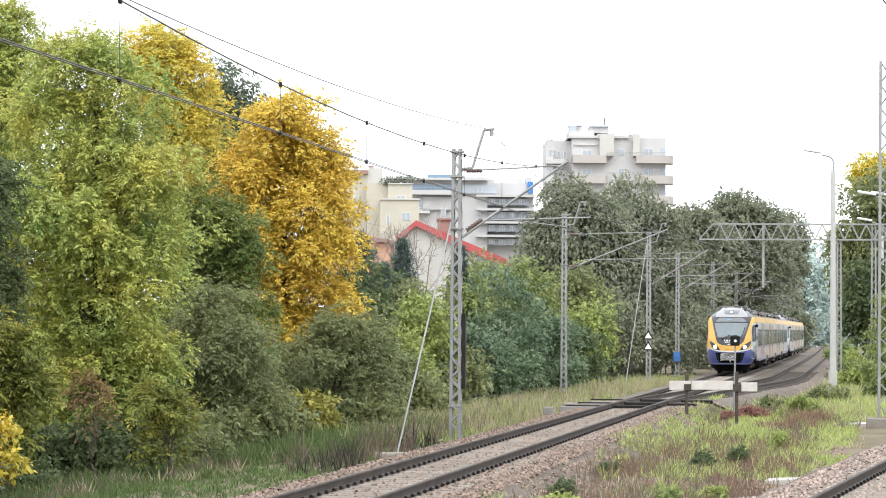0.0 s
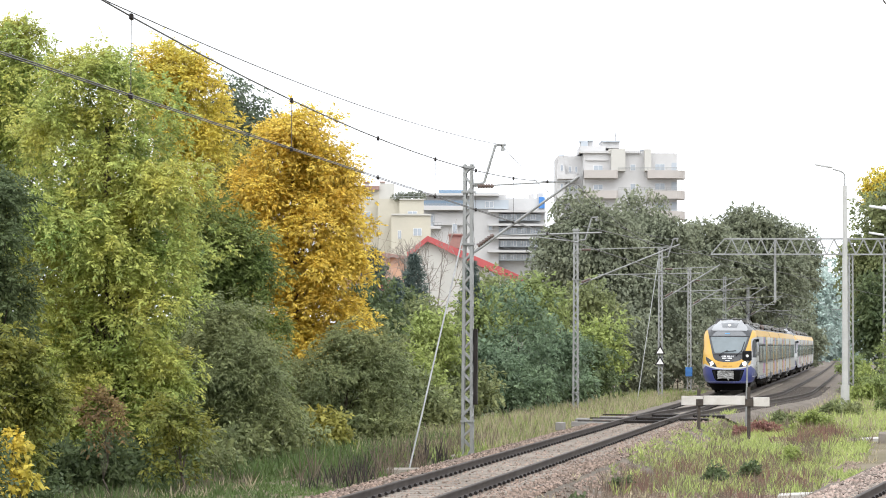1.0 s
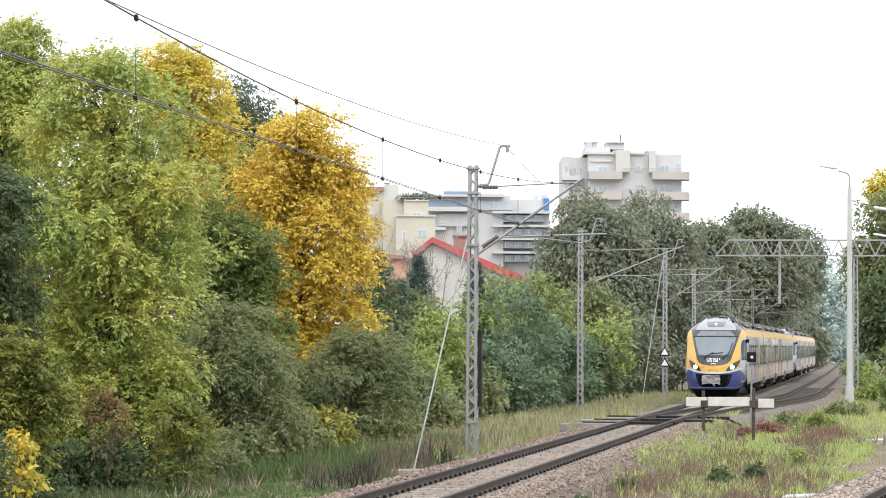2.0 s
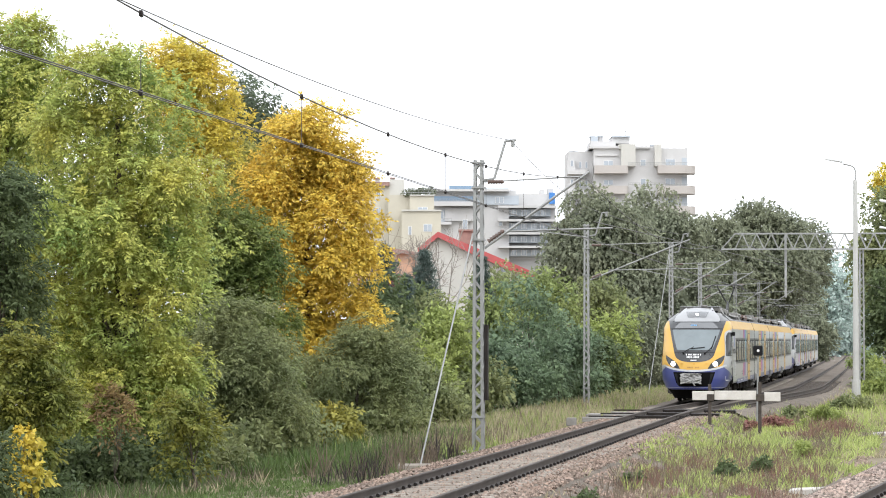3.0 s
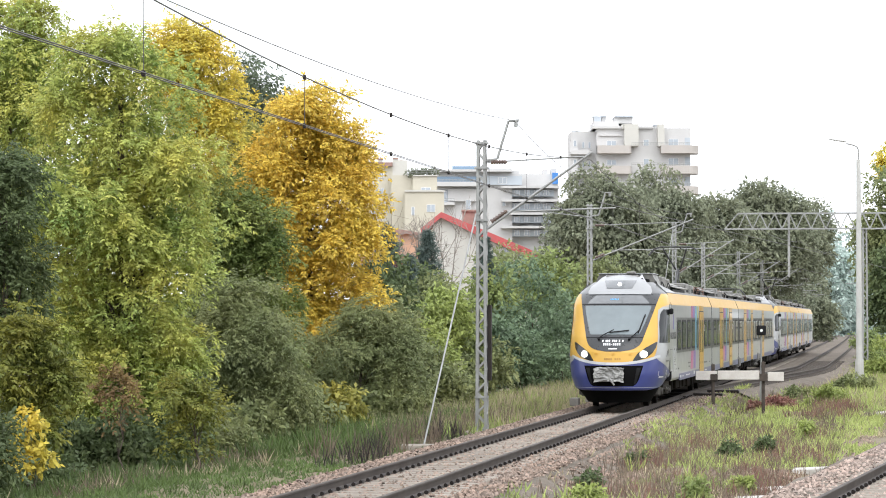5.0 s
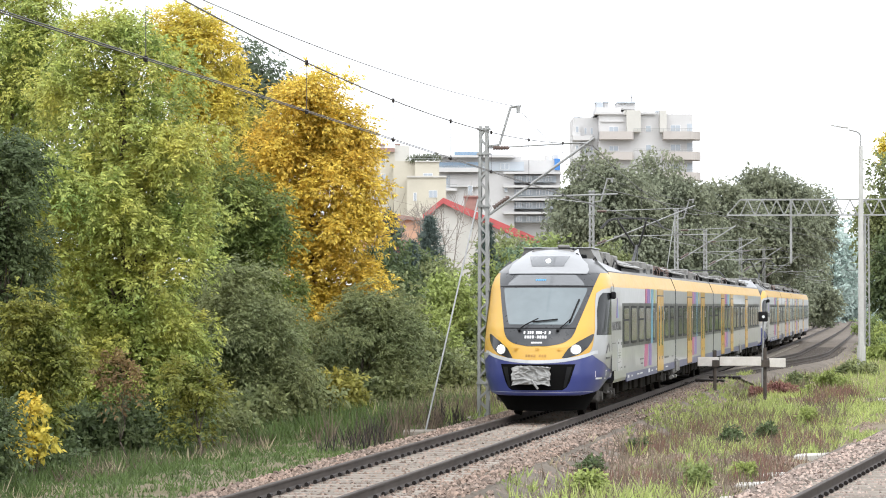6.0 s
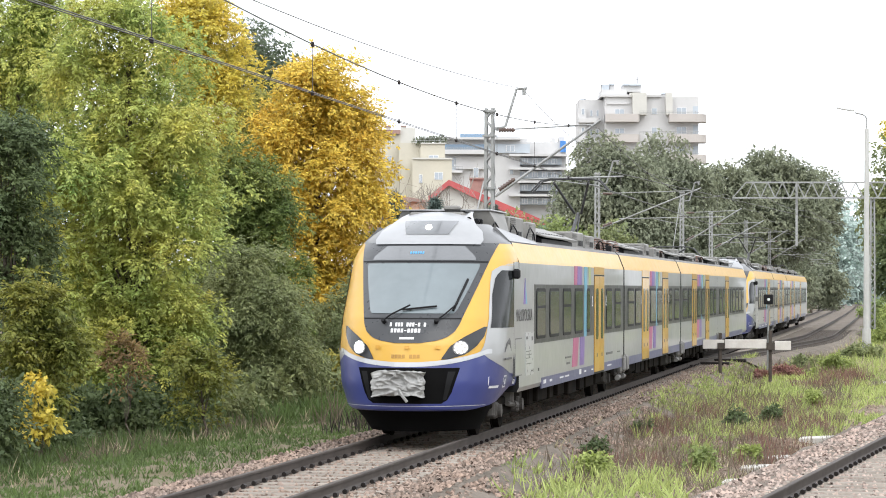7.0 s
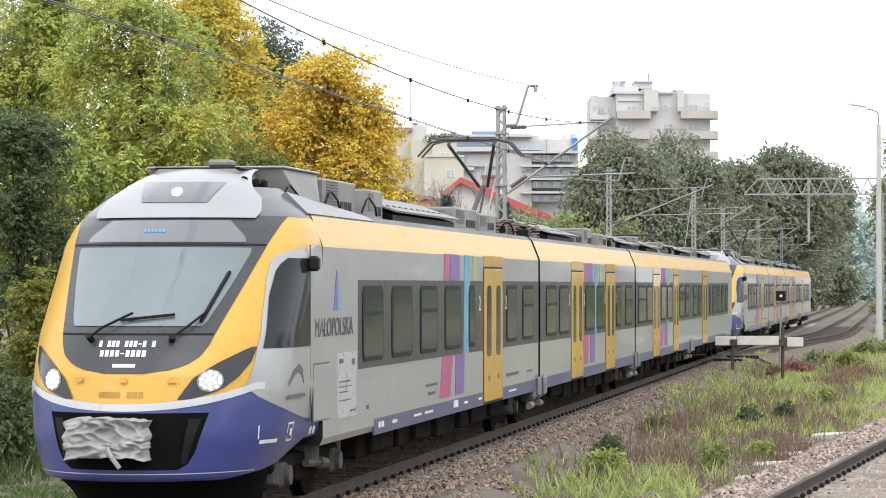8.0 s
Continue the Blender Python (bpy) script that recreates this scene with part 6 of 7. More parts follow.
# ---- masts, gantry, lamps ----
def lattice(bm, a, b, w, d, leg, lace, pitch):
    """An upright lattice of two channels with zigzag lacing, tapering a little; widths along x, depth along y."""
    h = b - a
    for s in (1, -1):
        add_post(bm, s * w / 2, 0, a, s * w * 0.38, 0, b, leg * 0.35, d)
        for t in (1, -1):
            add_post(bm, s * (w / 2 - leg * 0.5), t * d / 2, a, s * (w * 0.38 - leg * 0.5), t * d * 0.5, b, leg, leg * 0.3)
    n = max(2, int(h / pitch))
    for i in range(n):
        z0, z1 = a + h * i / n, a + h * (i + 1) / n
        f0, f1 = 1 - 0.24 * i / n, 1 - 0.24 * (i + 1) / n
        sg = 1 if i % 2 else -1
        for t in (1, -1):
            add_bar(bm, (sg * w / 2 * f0, t * d / 2 * f0, z0), (-sg * w / 2 * f1, t * d / 2 * f1, z1), lace, lace)
        add_bar(bm, (w / 2 * f0, sg * d / 2 * f0, z0), (w / 2 * f1, -sg * d / 2 * f1, z1), lace, lace)


INSUL = material("brown_insulator", (0.10, 0.06, 0.045), 0.3, vary=0.1, coat=0.4)


def make_mast(s, o, top, reach, name="catenary_mast", bracket=True, base=True, w=0.27, low=5.0, high=6.75, sign=False):
    p = W(s, o)
    gz = ground_height(p.x, p.y)
    t = empty(name, along(s, o), "galvanised lattice catenary mast with a cantilever arm", "mast", "masts along the line")
    bm = bmesh.new()
    lattice(bm, gz, top, w, 0.16, 0.07, 0.05, 0.28)
    for z in (gz + 1.0, top - 0.1, high - 0.3, low + 0.2):
        add_box(bm, (-w / 2 - 0.02, -0.14, z), (w / 2 + 0.02, 0.14, z + 0.05))
    part("lattice_post", bm, GALV, t)
    if base:
        bm = bmesh.new()
        add_box(bm, (-0.4, -0.35, gz - 0.4), (0.4, 0.35, gz + 0.14), 0.03)
        part("foundation", bm, CONCRETE, t, "grey concrete foundation block")
    e = 0.1 if reach > 0 else -0.1
    if reach:
        bm = bmesh.new()
        add_tube(bm, (e * 1.6, 0, low), (reach + 0.1, 0, high + 0.12), 0.035)
        part("inclined_tube", bm, GALV, t, "grey inclined cantilever tube")
        bm = bmesh.new()
        add_tube(bm, (e * 1.6, 0, high - 0.12), (reach * 0.96, 0, high), 0.02)
        part("top_tie", bm, GALV, t)
        bm = bmesh.new()
        z = low + 0.42
        add_tube(bm, (reach * 0.22, 0, z + 0.02), (reach * 1.25, 0, z + 0.1), 0.022)
        add_tube(bm, (reach * 0.55, 0, z + 0.02), (reach * 1.02, 0.1, 5.2), 0.014)
        part("registration_arm", bm, GALV, t)
        for z0 in (low, high - 0.12):
            bm = bmesh.new()
            for i in range(6):
                x = e * (2.6 + 0.7 * i)
                zz = z0 + ((high + 0.12 - low) * abs(x) / abs(reach) if z0 == low else 0)
                add_tube(bm, (x, 0, zz), (x + e * 0.75, 0, zz + (high + 0.12 - low) * abs(e) * 0.7 / abs(reach) * (z0 == low)), 0.07, 0.03, 10)
            tagged(part("insulator", bm, INSUL, t, "brown ribbed insulator"), kind="stuff")
    if bracket:
        bm = bmesh.new()
        g = 1 if reach >= 0 else -1
        add_poly_tube(bm, [(0.05 * g, 0, top - 0.55), (0.42 * g, 0, top - 0.5), (0.72 * g, 0, top + 0.5), (1.0 * g, 0, top + 0.52)], 0.035)
        add_tube(bm, (0.92 * g, 0, top + 0.5), (0.92 * g, 0, top + 0.34), 0.05)
        part("top_bracket", bm, GALV, t, "bent bracket for the feeder wire")
    return t


mast = make_mast(72.2, -2.88, 7.26, 2.85, low=4.92, high=6.8, w=0.30)
bm = bmesh.new()
add_box(bm, (0.17, -0.1, 0.9), (0.26, 0.1, 2.9), 0.01)
part("cable_duct", bm, IRON, mast, "dark cable duct on the post")
mast2 = make_mast(123.4, -5.8, 7.74, 4.6, low=5.2, high=6.9, w=0.27)
mast3 = make_mast(151.3, -4.2, 7.86, 3.2, low=5.0, high=6.8)
mast4 = make_mast(176.2, -4.3, 7.4, 3.3, bracket=False)
for s, o in ((205, -3.6), (240, -3.4), (285, -3.3), (330, -3.3), (380, -3.3), (430, -3.3), (490, -3.3)):
    make_mast(s, o, 7.6, 3.0, bracket=False, base=False, w=0.27)
for s, o in ((232, 8.0), (300, 8.0), (370, 8.0)):
    make_mast(s, o, 7.6, -3.2, bracket=False, base=False, w=0.27)
bm = bmesh.new()
WHITE_SIGN = material("white_sign", (0.72, 0.72, 0.70), 0.5, vary=0.05)
for host, z0, dx in ((mast3, 1.95, 0.0), (mast3, 1.35, 0.0)):
    bm = bmesh.new()
    vs = [(-0.3, -0.16, z0), (0.3, -0.16, z0), (0.0, -0.16, z0 + 0.52)]
    a = [bm.verts.new(v) for v in vs]
    b = [bm.verts.new((x, y - 0.02, z)) for x, y, z in vs]
    bm.faces.new(a)
    bm.faces.new(b[::-1])
    for i in range(3):
        bm.faces.new((a[i], a[(i + 1) % 3], b[(i + 1) % 3], b[i]))
    bmesh.ops.recalc_face_normals(bm, faces=bm.faces)
    sg = part("triangle_sign", bm, IRON, host, "triangular sign with dark rim")
    bm = bmesh.new()
    vs = [(-0.2, -0.185, z0 + 0.06), (0.2, -0.185, z0 + 0.06), (0.0, -0.185, z0 + 0.40)]
    a = [bm.verts.new(v) for v in vs]
    b = [bm.verts.new((x, y - 0.008, z)) for x, y, z in vs]
    bm.faces.new(a)
    bm.faces.new(b[::-1])
    for i in range(3):
        bm.faces.new((a[i], a[(i + 1) % 3], b[(i + 1) % 3], b[i]))
    bmesh.ops.recalc_face_normals(bm, faces=bm.faces)
    part("sign_face", bm, WHITE_SIGN, sg)
BLUE_BOX = material("blue_enamel", (0.04, 0.16, 0.42), 0.4)
bm = bmesh.new()
add_box(bm, (-0.22, -0.42, 0.45), (0.22, -0.14, 1.05), 0.02)
part("blue_box", bm, BLUE_BOX, mast4, "blue box on the post")


def guy_wire(s0, o0, z0, s1, o1, label):
    a, b = W(s0, o0, z0), W(s1, o1)
    b.z = ground_height(b.x, b.y)
    t = empty("guy_wire", pose(0, 0, 0), label, "cable")
    bm = bmesh.new()
    add_tube(bm, a, b, 0.022, n=6)
    part("cable", bm, GALV, t)
    bm = bmesh.new()
    add_box(bm, (b.x - 0.5, b.y - 0.3, b.z - 0.3), (b.x + 0.3, b.y + 0.3, b.z + 0.18), 0.03)
    part("anchor_block", bm, CONCRETE, t, "concrete anchor block in the grass")


guy_wire(72.0, -3.0, 5.3, 64.7, -3.15, "steel guy wire from mast to ground anchor")
guy_wire(151.0, -4.3, 7.2, 141.0, -4.6, "steel guy wire of a distant mast")

# gantry
gp = pose(X(1238, 150), 150, 0, 0, 0, -6)
gantry = empty("signal_gantry", gp, "galvanised lattice gantry beam over the tracks", "gantry")
bm = bmesh.new()
z0, z1, L = 7.52, 8.38, 11.2
for y in (-0.25, 0.25):
    add_bar(bm, (0, y, z0), (L, y, z0), 0.07)
    add_bar(bm, (0.75, y, z1), (L, y, z1), 0.07)
    add_bar(bm, (0, y, z0), (0.75, y, z1), 0.05)
    n = 26
    for i in range(n):
        x0 = 0.75 + (L - 0.75) * i / n
        x1 = 0.75 + (L - 0.75) * (i + 1) / n
        a, b = (z1, z0) if i % 2 else (z0, z1)
        add_bar(bm, (x0, y, a), (x1, y, b), 0.045)
part("lattice_beam", bm, GALV, gantry)
bm = bmesh.new()
add_bar(bm, (3.55, 0.3, z1), (3.55, 0.3, 4.85), 0.13)
part("drop_post", bm, GALV, gantry, "hanging grey post under the beam")
for x in (7.7, 9.6):
    bm = bmesh.new()
    lattice(bm, -0.9, z0 + (0.0 if x < 9 else 0.8), 0.32, 0.24, 0.07, 0.035, 0.36)
    for v in bm.verts:
        v.co.x += x
    part("lattice_leg", bm, GALV, gantry)

# tall lattice mast on the right
rmast = empty("lattice_mast", pose(15.62, 86.8, 0, 0, 0, -10), "tall grey lattice mast on a concrete block", "mast")
bm = bmesh.new()
lattice(bm, -0.6, 11.2, 0.36, 0.26, 0.08, 0.04, 0.36)
part("lattice_post", bm, GALV, rmast)
bm = bmesh.new()
add_box(bm, (-0.55, -0.5, -0.9), (0.55, 0.5, -0.28), 0.04)
part("foundation", bm, CONCRETE, rmast, "grey concrete foundation block")
bm = bmesh.new()
for z in (1.0, 1.5):
    add_box(bm, (0.1, -0.32, z), (0.14, -0.26, z + 0.06))
part("step_bolt", bm, GALV, rmast)

POLE = material("spun_concrete", (0.46, 0.46, 0.44), 0.85, vary=0.1, scale=1.2, bump=0.2, tint=(0.38, 0.38, 0.36))
LAMPCASE = material("lamp_housing", (0.62, 0.63, 0.63), 0.4, vary=0.05)


def make_lamp(x, y, top, sc, label, pole=True):
    gz = ground_height(x, y)
    t = empty("street_lamp", pose(x, y, 0), label, "street lamp", "lamps beside the line")
    bm = bmesh.new()
    add_tube(bm, (0, 0, gz - 0.2), (0, 0, gz + 1.3), 0.2 * sc, 0.2 * sc, 14)
    add_tube(bm, (0, 0, gz + 1.3), (0, 0, top), 0.145 * sc, 0.10 * sc, 14)
    part("pole", bm, POLE, t, "round grey concrete pole")
    bm = bmesh.new()
    pts = [(0, 0, top - 0.1), (0, 0, top + 0.45 * sc), (-0.06, 0, top + 0.58 * sc), (-0.2, 0, top + 0.66 * sc), (-0.55 * sc, 0, top + 0.74 * sc)]
    add_poly_tube(bm, pts, 0.035, 8)
    part("arm", bm, GALV, t)
    bm = bmesh.new()
    add_box(bm, (-1.38 * sc, -0.13, top + 0.78 * sc), (-0.55 * sc, 0.13, top + 0.9 * sc), 0.04)
    for v in bm.verts:
        v.co.z += (-0.55 * sc - v.co.x) * 0.16
        if v.co.x < -1.2 * sc:
            v.co.y *= 0.6
    part("lamp_head", bm, LAMPCASE, t, "pale flat lamp head")


make_lamp(19.74, 122.5, 9.75, 1.0, "tall concrete lamp post with a curved arm")
for i, (px, py, d) in enumerate([(1556, 348, 150), (1545, 388, 185), (1556, 425, 210), (1575, 345, 165)]):
    make_lamp(X(px + 18, d), d, Z(py + 25, d), 1.25, "distant concrete lamp post with white head")

# barrier at the end of the strip between tracks
BOARD = material("white_board", (0.60, 0.58, 0.54), 0.7, vary=0.12, scale=3, tint=(0.48, 0.45, 0.41))
bar = empty("barrier", pose(X(1262, 89), 89, 0, 0, 0, 3), "white board barrier on two dark wooden posts", "barrier")
for x, top in ((-0.84, 1.04), (0.82, 1.12)):
    bm = bmesh.new()
    add_box(bm, (x - 0.05, -0.02, -0.9), (x + 0.05, 0.10, top), 0.012)
    part("post", bm, WOOD, bar)
for x0, x1, z in ((-1.43, -0.72, 0.82), (-0.70, 0.68, 0.83), (0.95, 1.49, 0.78)):
    bm = bmesh.new()
    add_box(bm, (x0, -0.07, z - 0.30), (x1, -0.025, z), 0.01)
    part("board", bm, BOARD, bar)
bm = bmesh.new()
add_box(bm, (-0.95, -0.11, 0.5), (-0.72, -0.072, 0.72), 0.01)
part("clamp", bm, WOOD, bar)
bm = bmesh.new()
add_box(bm, (0.68, -0.11, 0.48), (0.95, -0.06, 0.72), 0.01)
part("clamp", bm, WOOD, bar)
sig = empty("dwarf_signal", pose(X(1300, 95), 95, 0), "small black disc signal on a thin pole", "signal")
bm = bmesh.new()
add_tube(bm, (0, 0, -0.7), (0.06, 0, 2.2), 0.032, n=10)
part("pole", bm, GALV, sig)
bm = bmesh.new()
add_box(bm, (-0.13, -0.12, 1.95), (0.2, 0.02, 2.3), 0.03)
hd = part("signal_head", bm, BLACK, sig, "black square signal head")
bm = bmesh.new()
add_tube(bm, (0.035, -0.121, 2.12), (0.035, -0.15, 2.12), 0.05, n=14)
part("lens", bm, LETTER_W, hd, "pale round lens")


# ---- overhead wires ----
def make_wire(name, label, pts, r=0.009):
    t = bpy.data.curves.new(name, "CURVE")
    t.dimensions, t.bevel_depth, t.bevel_resolution = "3D", r, 1
    sp = t.splines.new("POLY")
    sp.points.add(len(pts) - 1)
    for q, p in zip(sp.points, pts):
        q.co = (*p, 1)
    t.materials.append(WIRE)
    return tagged(new(name, t), label, "cable", "overhead wires")


def messenger(s):
    ends = [(15.0, 71.7), (71.7, 123.4), (123.4, 151.3), (151.3, 176.2), (176.2, 205), (205, 240), (240, 285), (285, 330), (330, 380), (380, 430), (430, 490)]
    for a, b in ends:
        if a <= s <= b:
            f = (s - a) / (b - a)
            return 6.77 - 4 * f * (1 - f) * 0.00121 * ((b - a) / 2) ** 2
    return 6.77


S = [5 + 2.5 * i for i in range(190)]
for d in (-0.03, 0.03):
    make_wire("contact_wire", "dark contact wire over the track", [W(s, d, 5.17 if s < 130 else 5.2) for s in S], 0.007)
make_wire("messenger_wire", "sagging messenger wire over the track", [W(s, 0, messenger(max(15, s))) for s in S], 0.010)
make_wire("feeder_wire", "thin feeder wire above the masts", [W(s, -1.98, 6.95 + 0.0007 * (s - 38) ** 2) for s in range(4, 73, 2)], 0.009)
make_wire("feeder_wire", "thin feeder wire running between masts", [W(72 + 51.4 * f, -1.98 - 2.9 * f, 7.76 + 0.45 * f - 1.6 * f * (1 - f)) for f in np.linspace(0, 1, 16)], 0.009)
make_wire("feeder_wire", "thin feeder wire running to distant masts", [W(123.4 + 28 * f, -4.9 + 1.6 * f, 8.2 + 0.1 * f - 0.6 * f * (1 - f)) for f in np.linspace(0, 1, 12)], 0.009)
for s in (29.6, 37.6, 44.0, 49.6, 54.5, 60, 66, 78, 86, 94, 102, 110, 118):
    z = messenger(s)
    p = W(s, 0)
    d = empty("dropper", pose(p.x, p.y, 0), "thin dropper with dark clamps between overhead wires", "cable", "droppers")
    bm = bmesh.new()
    add_tube(bm, (0, 0, 5.17), (0, 0, z), 0.005, n=5)
    part("strand", bm, WIRE, d)
    for zz in (5.17, z):
        bm = bmesh.new()
        add_box(bm, (-0.022, -0.06, zz - 0.035), (0.022, 0.06, zz + 0.03), 0.008)
        part("clamp", bm, IRON, d)
for o, s0 in ((4.2, 118.0),):
    make_wire("contact_wire", "contact wire over the side track", [W(s, o * min(1, max(0, (s - 90) / 90)), 5.25) for s in S if s > s0], 0.011)
    make_wire("messenger_wire", "messenger wire over the side track", [W(s, o * min(1, max(0, (s - 90) / 90)), messenger(s)) for s in S if s > s0], 0.011)
make_wire("contact_wire", "wire crossing to the second track", [W(72 + 100 * f, 0.2 + 8 * f, 5.6 - 0.1 * f) for f in np.linspace(0, 1, 20)], 0.010)
for o in (0.95, 1.2):
    make_wire("messenger_wire", "wire over the second track", [right_track(s, o, 6.9 - 0.3 * o) for s in range(-30, 130, 4)], 0.010)



# ---- buildings ----
CREAM = material("cream_render", (0.482, 0.452, 0.37), 0.9, vary=0.05, scale=0.3, tint=(0.43, 0.404, 0.335))
WHITEWALL = material("white_render", (0.499, 0.494, 0.49), 0.9, vary=0.05, scale=0.3, tint=(0.447, 0.443, 0.439))
PALE = material("pale_cream_render", (0.50, 0.49, 0.455), 0.9, vary=0.05, scale=0.3)
BEIGE = material("beige_balcony", (0.42, 0.39, 0.365), 0.85, vary=0.06, scale=0.4)
GREYWALL = material("blue_grey_cladding", (0.40, 0.44, 0.48), 0.6, vary=0.06, scale=0.4)
ORANGE = material("orange_render", (0.55, 0.35, 0.24), 0.9, vary=0.08, scale=0.4)
REDROOF = material("red_roof_sheet", (0.46, 0.085, 0.085), 0.5, vary=0.1, scale=0.8)
BROWNROOF = material("brown_roof", (0.30, 0.19, 0.16), 0.8, vary=0.1)
# Pale base colour stands in for sky reflected in the panes.
PANE = material("window_glass", (0.32, 0.36, 0.40), 0.2, vary=0.1, scale=0.5, coat=1.0)
BLUEGLASS = material("blue_glass", (0.13, 0.22, 0.32), 0.1, vary=0.1, scale=0.4, coat=1.0)
PVC = material("white_frame", (0.7, 0.7, 0.7), 0.5)
BLUEPANEL = material("blue_panel", (0.06, 0.22, 0.55), 0.5)


class House:
    """A building whose measures are given in steps of 1 / 4784 of its distance, from a front plane."""

    def __init__(self, name, label, d, turn=0.0, mid=0.0, category="building"):
        self.d, self.mid = d, mid
        self.k = d / 4784
        self.ob = empty(name, pose(X(mid, d), d, 0, 0, 0, turn), label, category)

    def x(self, px):
        return (px - self.mid) * self.k

    def z(self, py):
        return Z(py, self.d)

    def box(self, name, x0, x1, y0, y1, near, far, mat, label="", parent=None, bevel=0.0):
        bm = bmesh.new()
        zb = self.z(y1) if y1 is not None else -2.0
        add_box(bm, (self.x(x0), near, zb), (self.x(x1), far, self.z(y0)), bevel)
        return part(name, bm, mat, parent or self.ob, label)

    def window(self, x0, x1, y0, y1, near, bars=1, mat=None):
        f = self.box("window", x0 - 0.6, x1 + 0.6, y0 - 0.6, y1 + 0.6, near - 0.06, near + 0.1, PVC)
        n = bars + 1
        for i in range(n):
            a = x0 + (x1 - x0) * i / n + 0.35
            b = x0 + (x1 - x0) * (i + 1) / n - 0.35
            self.box("pane", a, b, y0, y1, near - 0.075, near + 0.05, mat or PANE, parent=f)

    def rail(self, x0, x1, y0, y1, near):
        bm = bmesh.new()
        xa, xb, za, zb = self.x(x0), self.x(x1), self.z(y1), self.z(y0)
        for z in (zb, (za + zb) / 2):
            add_bar(bm, (xa, near, z), (xb, near, z), 0.05)
        n = max(2, int((xb - xa) / 0.5))
        for i in range(n + 1):
            x = xa + (xb - xa) * i / n
            add_bar(bm, (x, near, za), (x, near, zb), 0.03)
        part("railing", bm, GALV, self.ob, "thin grey metal railing")


def round_slab(h, name, x0, x1, y0, y1, near, far, mat, radius, parent=None):
    """A balcony slab with a rounded outer corner on its right."""
    bm = bmesh.new()
    xa, xb, za, zb = h.x(x0), h.x(x1), h.z(y1), h.z(y0)
    pts = [(xa, far), (xa, near)]
    for i in range(9):
        a = -math.pi / 2 + math.pi / 2 * i / 8
        pts.append((xb - radius + radius * math.cos(a), near + radius + radius * math.sin(a)))
    pts.append((xb, far))
    lo = [bm.verts.new((x, y, za)) for x, y in pts]
    hi = [bm.verts.new((x, y, zb)) for x, y in pts]
    bm.faces.new(lo[::-1])
    bm.faces.new(hi)
    for i in range(len(pts)):
        j = (i + 1) % len(pts)
        bm.faces.new((lo[i], lo[j], hi[j], hi[i]))
    bmesh.ops.recalc_face_normals(bm, faces=bm.faces)
    part(name, bm, mat, parent or h.ob)


def make_tower():
    h = House("apartment_tower", "white apartment tower with rounded beige balconies", 370, 0, 1080)
    h.box("wall", 1012, 1178, 242, None, 0, 12, WHITEWALL)
    h.box("wall", 968, 1012, 246, None, 2.5, 12, WHITEWALL)
    h.box("wall", 966, 980, 262, None, 1.5, 8, WHITEWALL)
    h.box("penthouse", 1007, 1052, 229, 243, 1.0, 9, WHITEWALL)
    h.box("penthouse", 1056, 1082, 236, 244, -0.5, 8, PALE)
    h.box("penthouse", 1046, 1078, 220, 232, 2.0, 7, WHITEWALL)
    h.box("roof_slab", 1004, 1112, 239, 243, -0.4, 11, WHITEWALL)
    h.box("roof_slab", 1046, 1078, 218.5, 221, 1.6, 7.4, GREYWALL)
    for x, y in ((1027, 217), (1012, 218), (1121, 233), (1098, 236), (975, 244), (982, 245)):
        c = h.box("chimney", x - 4, x + 4, y + 2, y + 20, 3, 4.2, WHITEWALL)
        h.box("chimney_cap", x - 5, x + 5, y, y + 2, 2.8, 4.4, GREYWALL, parent=c)
    h.box("lift_housing", 1009, 1021, 219, 229, 2, 4, GREYWALL)
    h.box("pillar", 1060, 1085, 236, 275, -1.2, 0.5, PALE)
    h.box("pillar", 1119, 1131, 236, 275, -1.0, 0.5, PALE)
    for y in (274, 310, 346):
        round_slab(h, "balcony", 1012, 1072, y, y + 14, -1.6, 1, BEIGE, 0.4)
        round_slab(h, "balcony", 1124, 1192, y, y + 14, -1.9, 2, BEIGE, 1.8)
        h.rail(1072, 1190, y - 5, y, -1.6)
        round_slab(h, "balcony", 966, 1004, y + 6, y + 14, 0.6, 3, WHITEWALL, 0.6)
    for y in (263, 297, 333):
        h.window(1095, 1104, y, y + 10, 0.0, 0)
        h.window(1139, 1156, y - 1, y + 10, 0.0, 1)
        h.window(1030, 1046, y + 2, y + 10, 0.0, 1)
        h.window(972, 977, y, y + 10, 1.5, 0)
        h.window(988, 992, y + 2, y + 12, 2.5, 0)
        h.window(999, 1003, y + 2, y + 12, 2.5, 0)
        h.box("loggia", 1168, 1177, y - 4, y + 11, -0.03, 1.0, GREYWALL)
    h.box("loggia", 1016, 1055, 253, 256, -0.25, 0.3, WHITEWALL)
    bm = bmesh.new()
    add_tube(bm, (h.x(1073), 4, h.z(222)), (h.x(1073), 4, h.z(203)), 0.06, n=5)
    add_bar(bm, (h.x(1070), 4, h.z(208)), (h.x(1076), 4, h.z(208)), 0.05)
    part("antenna", bm, IRON, h.ob)


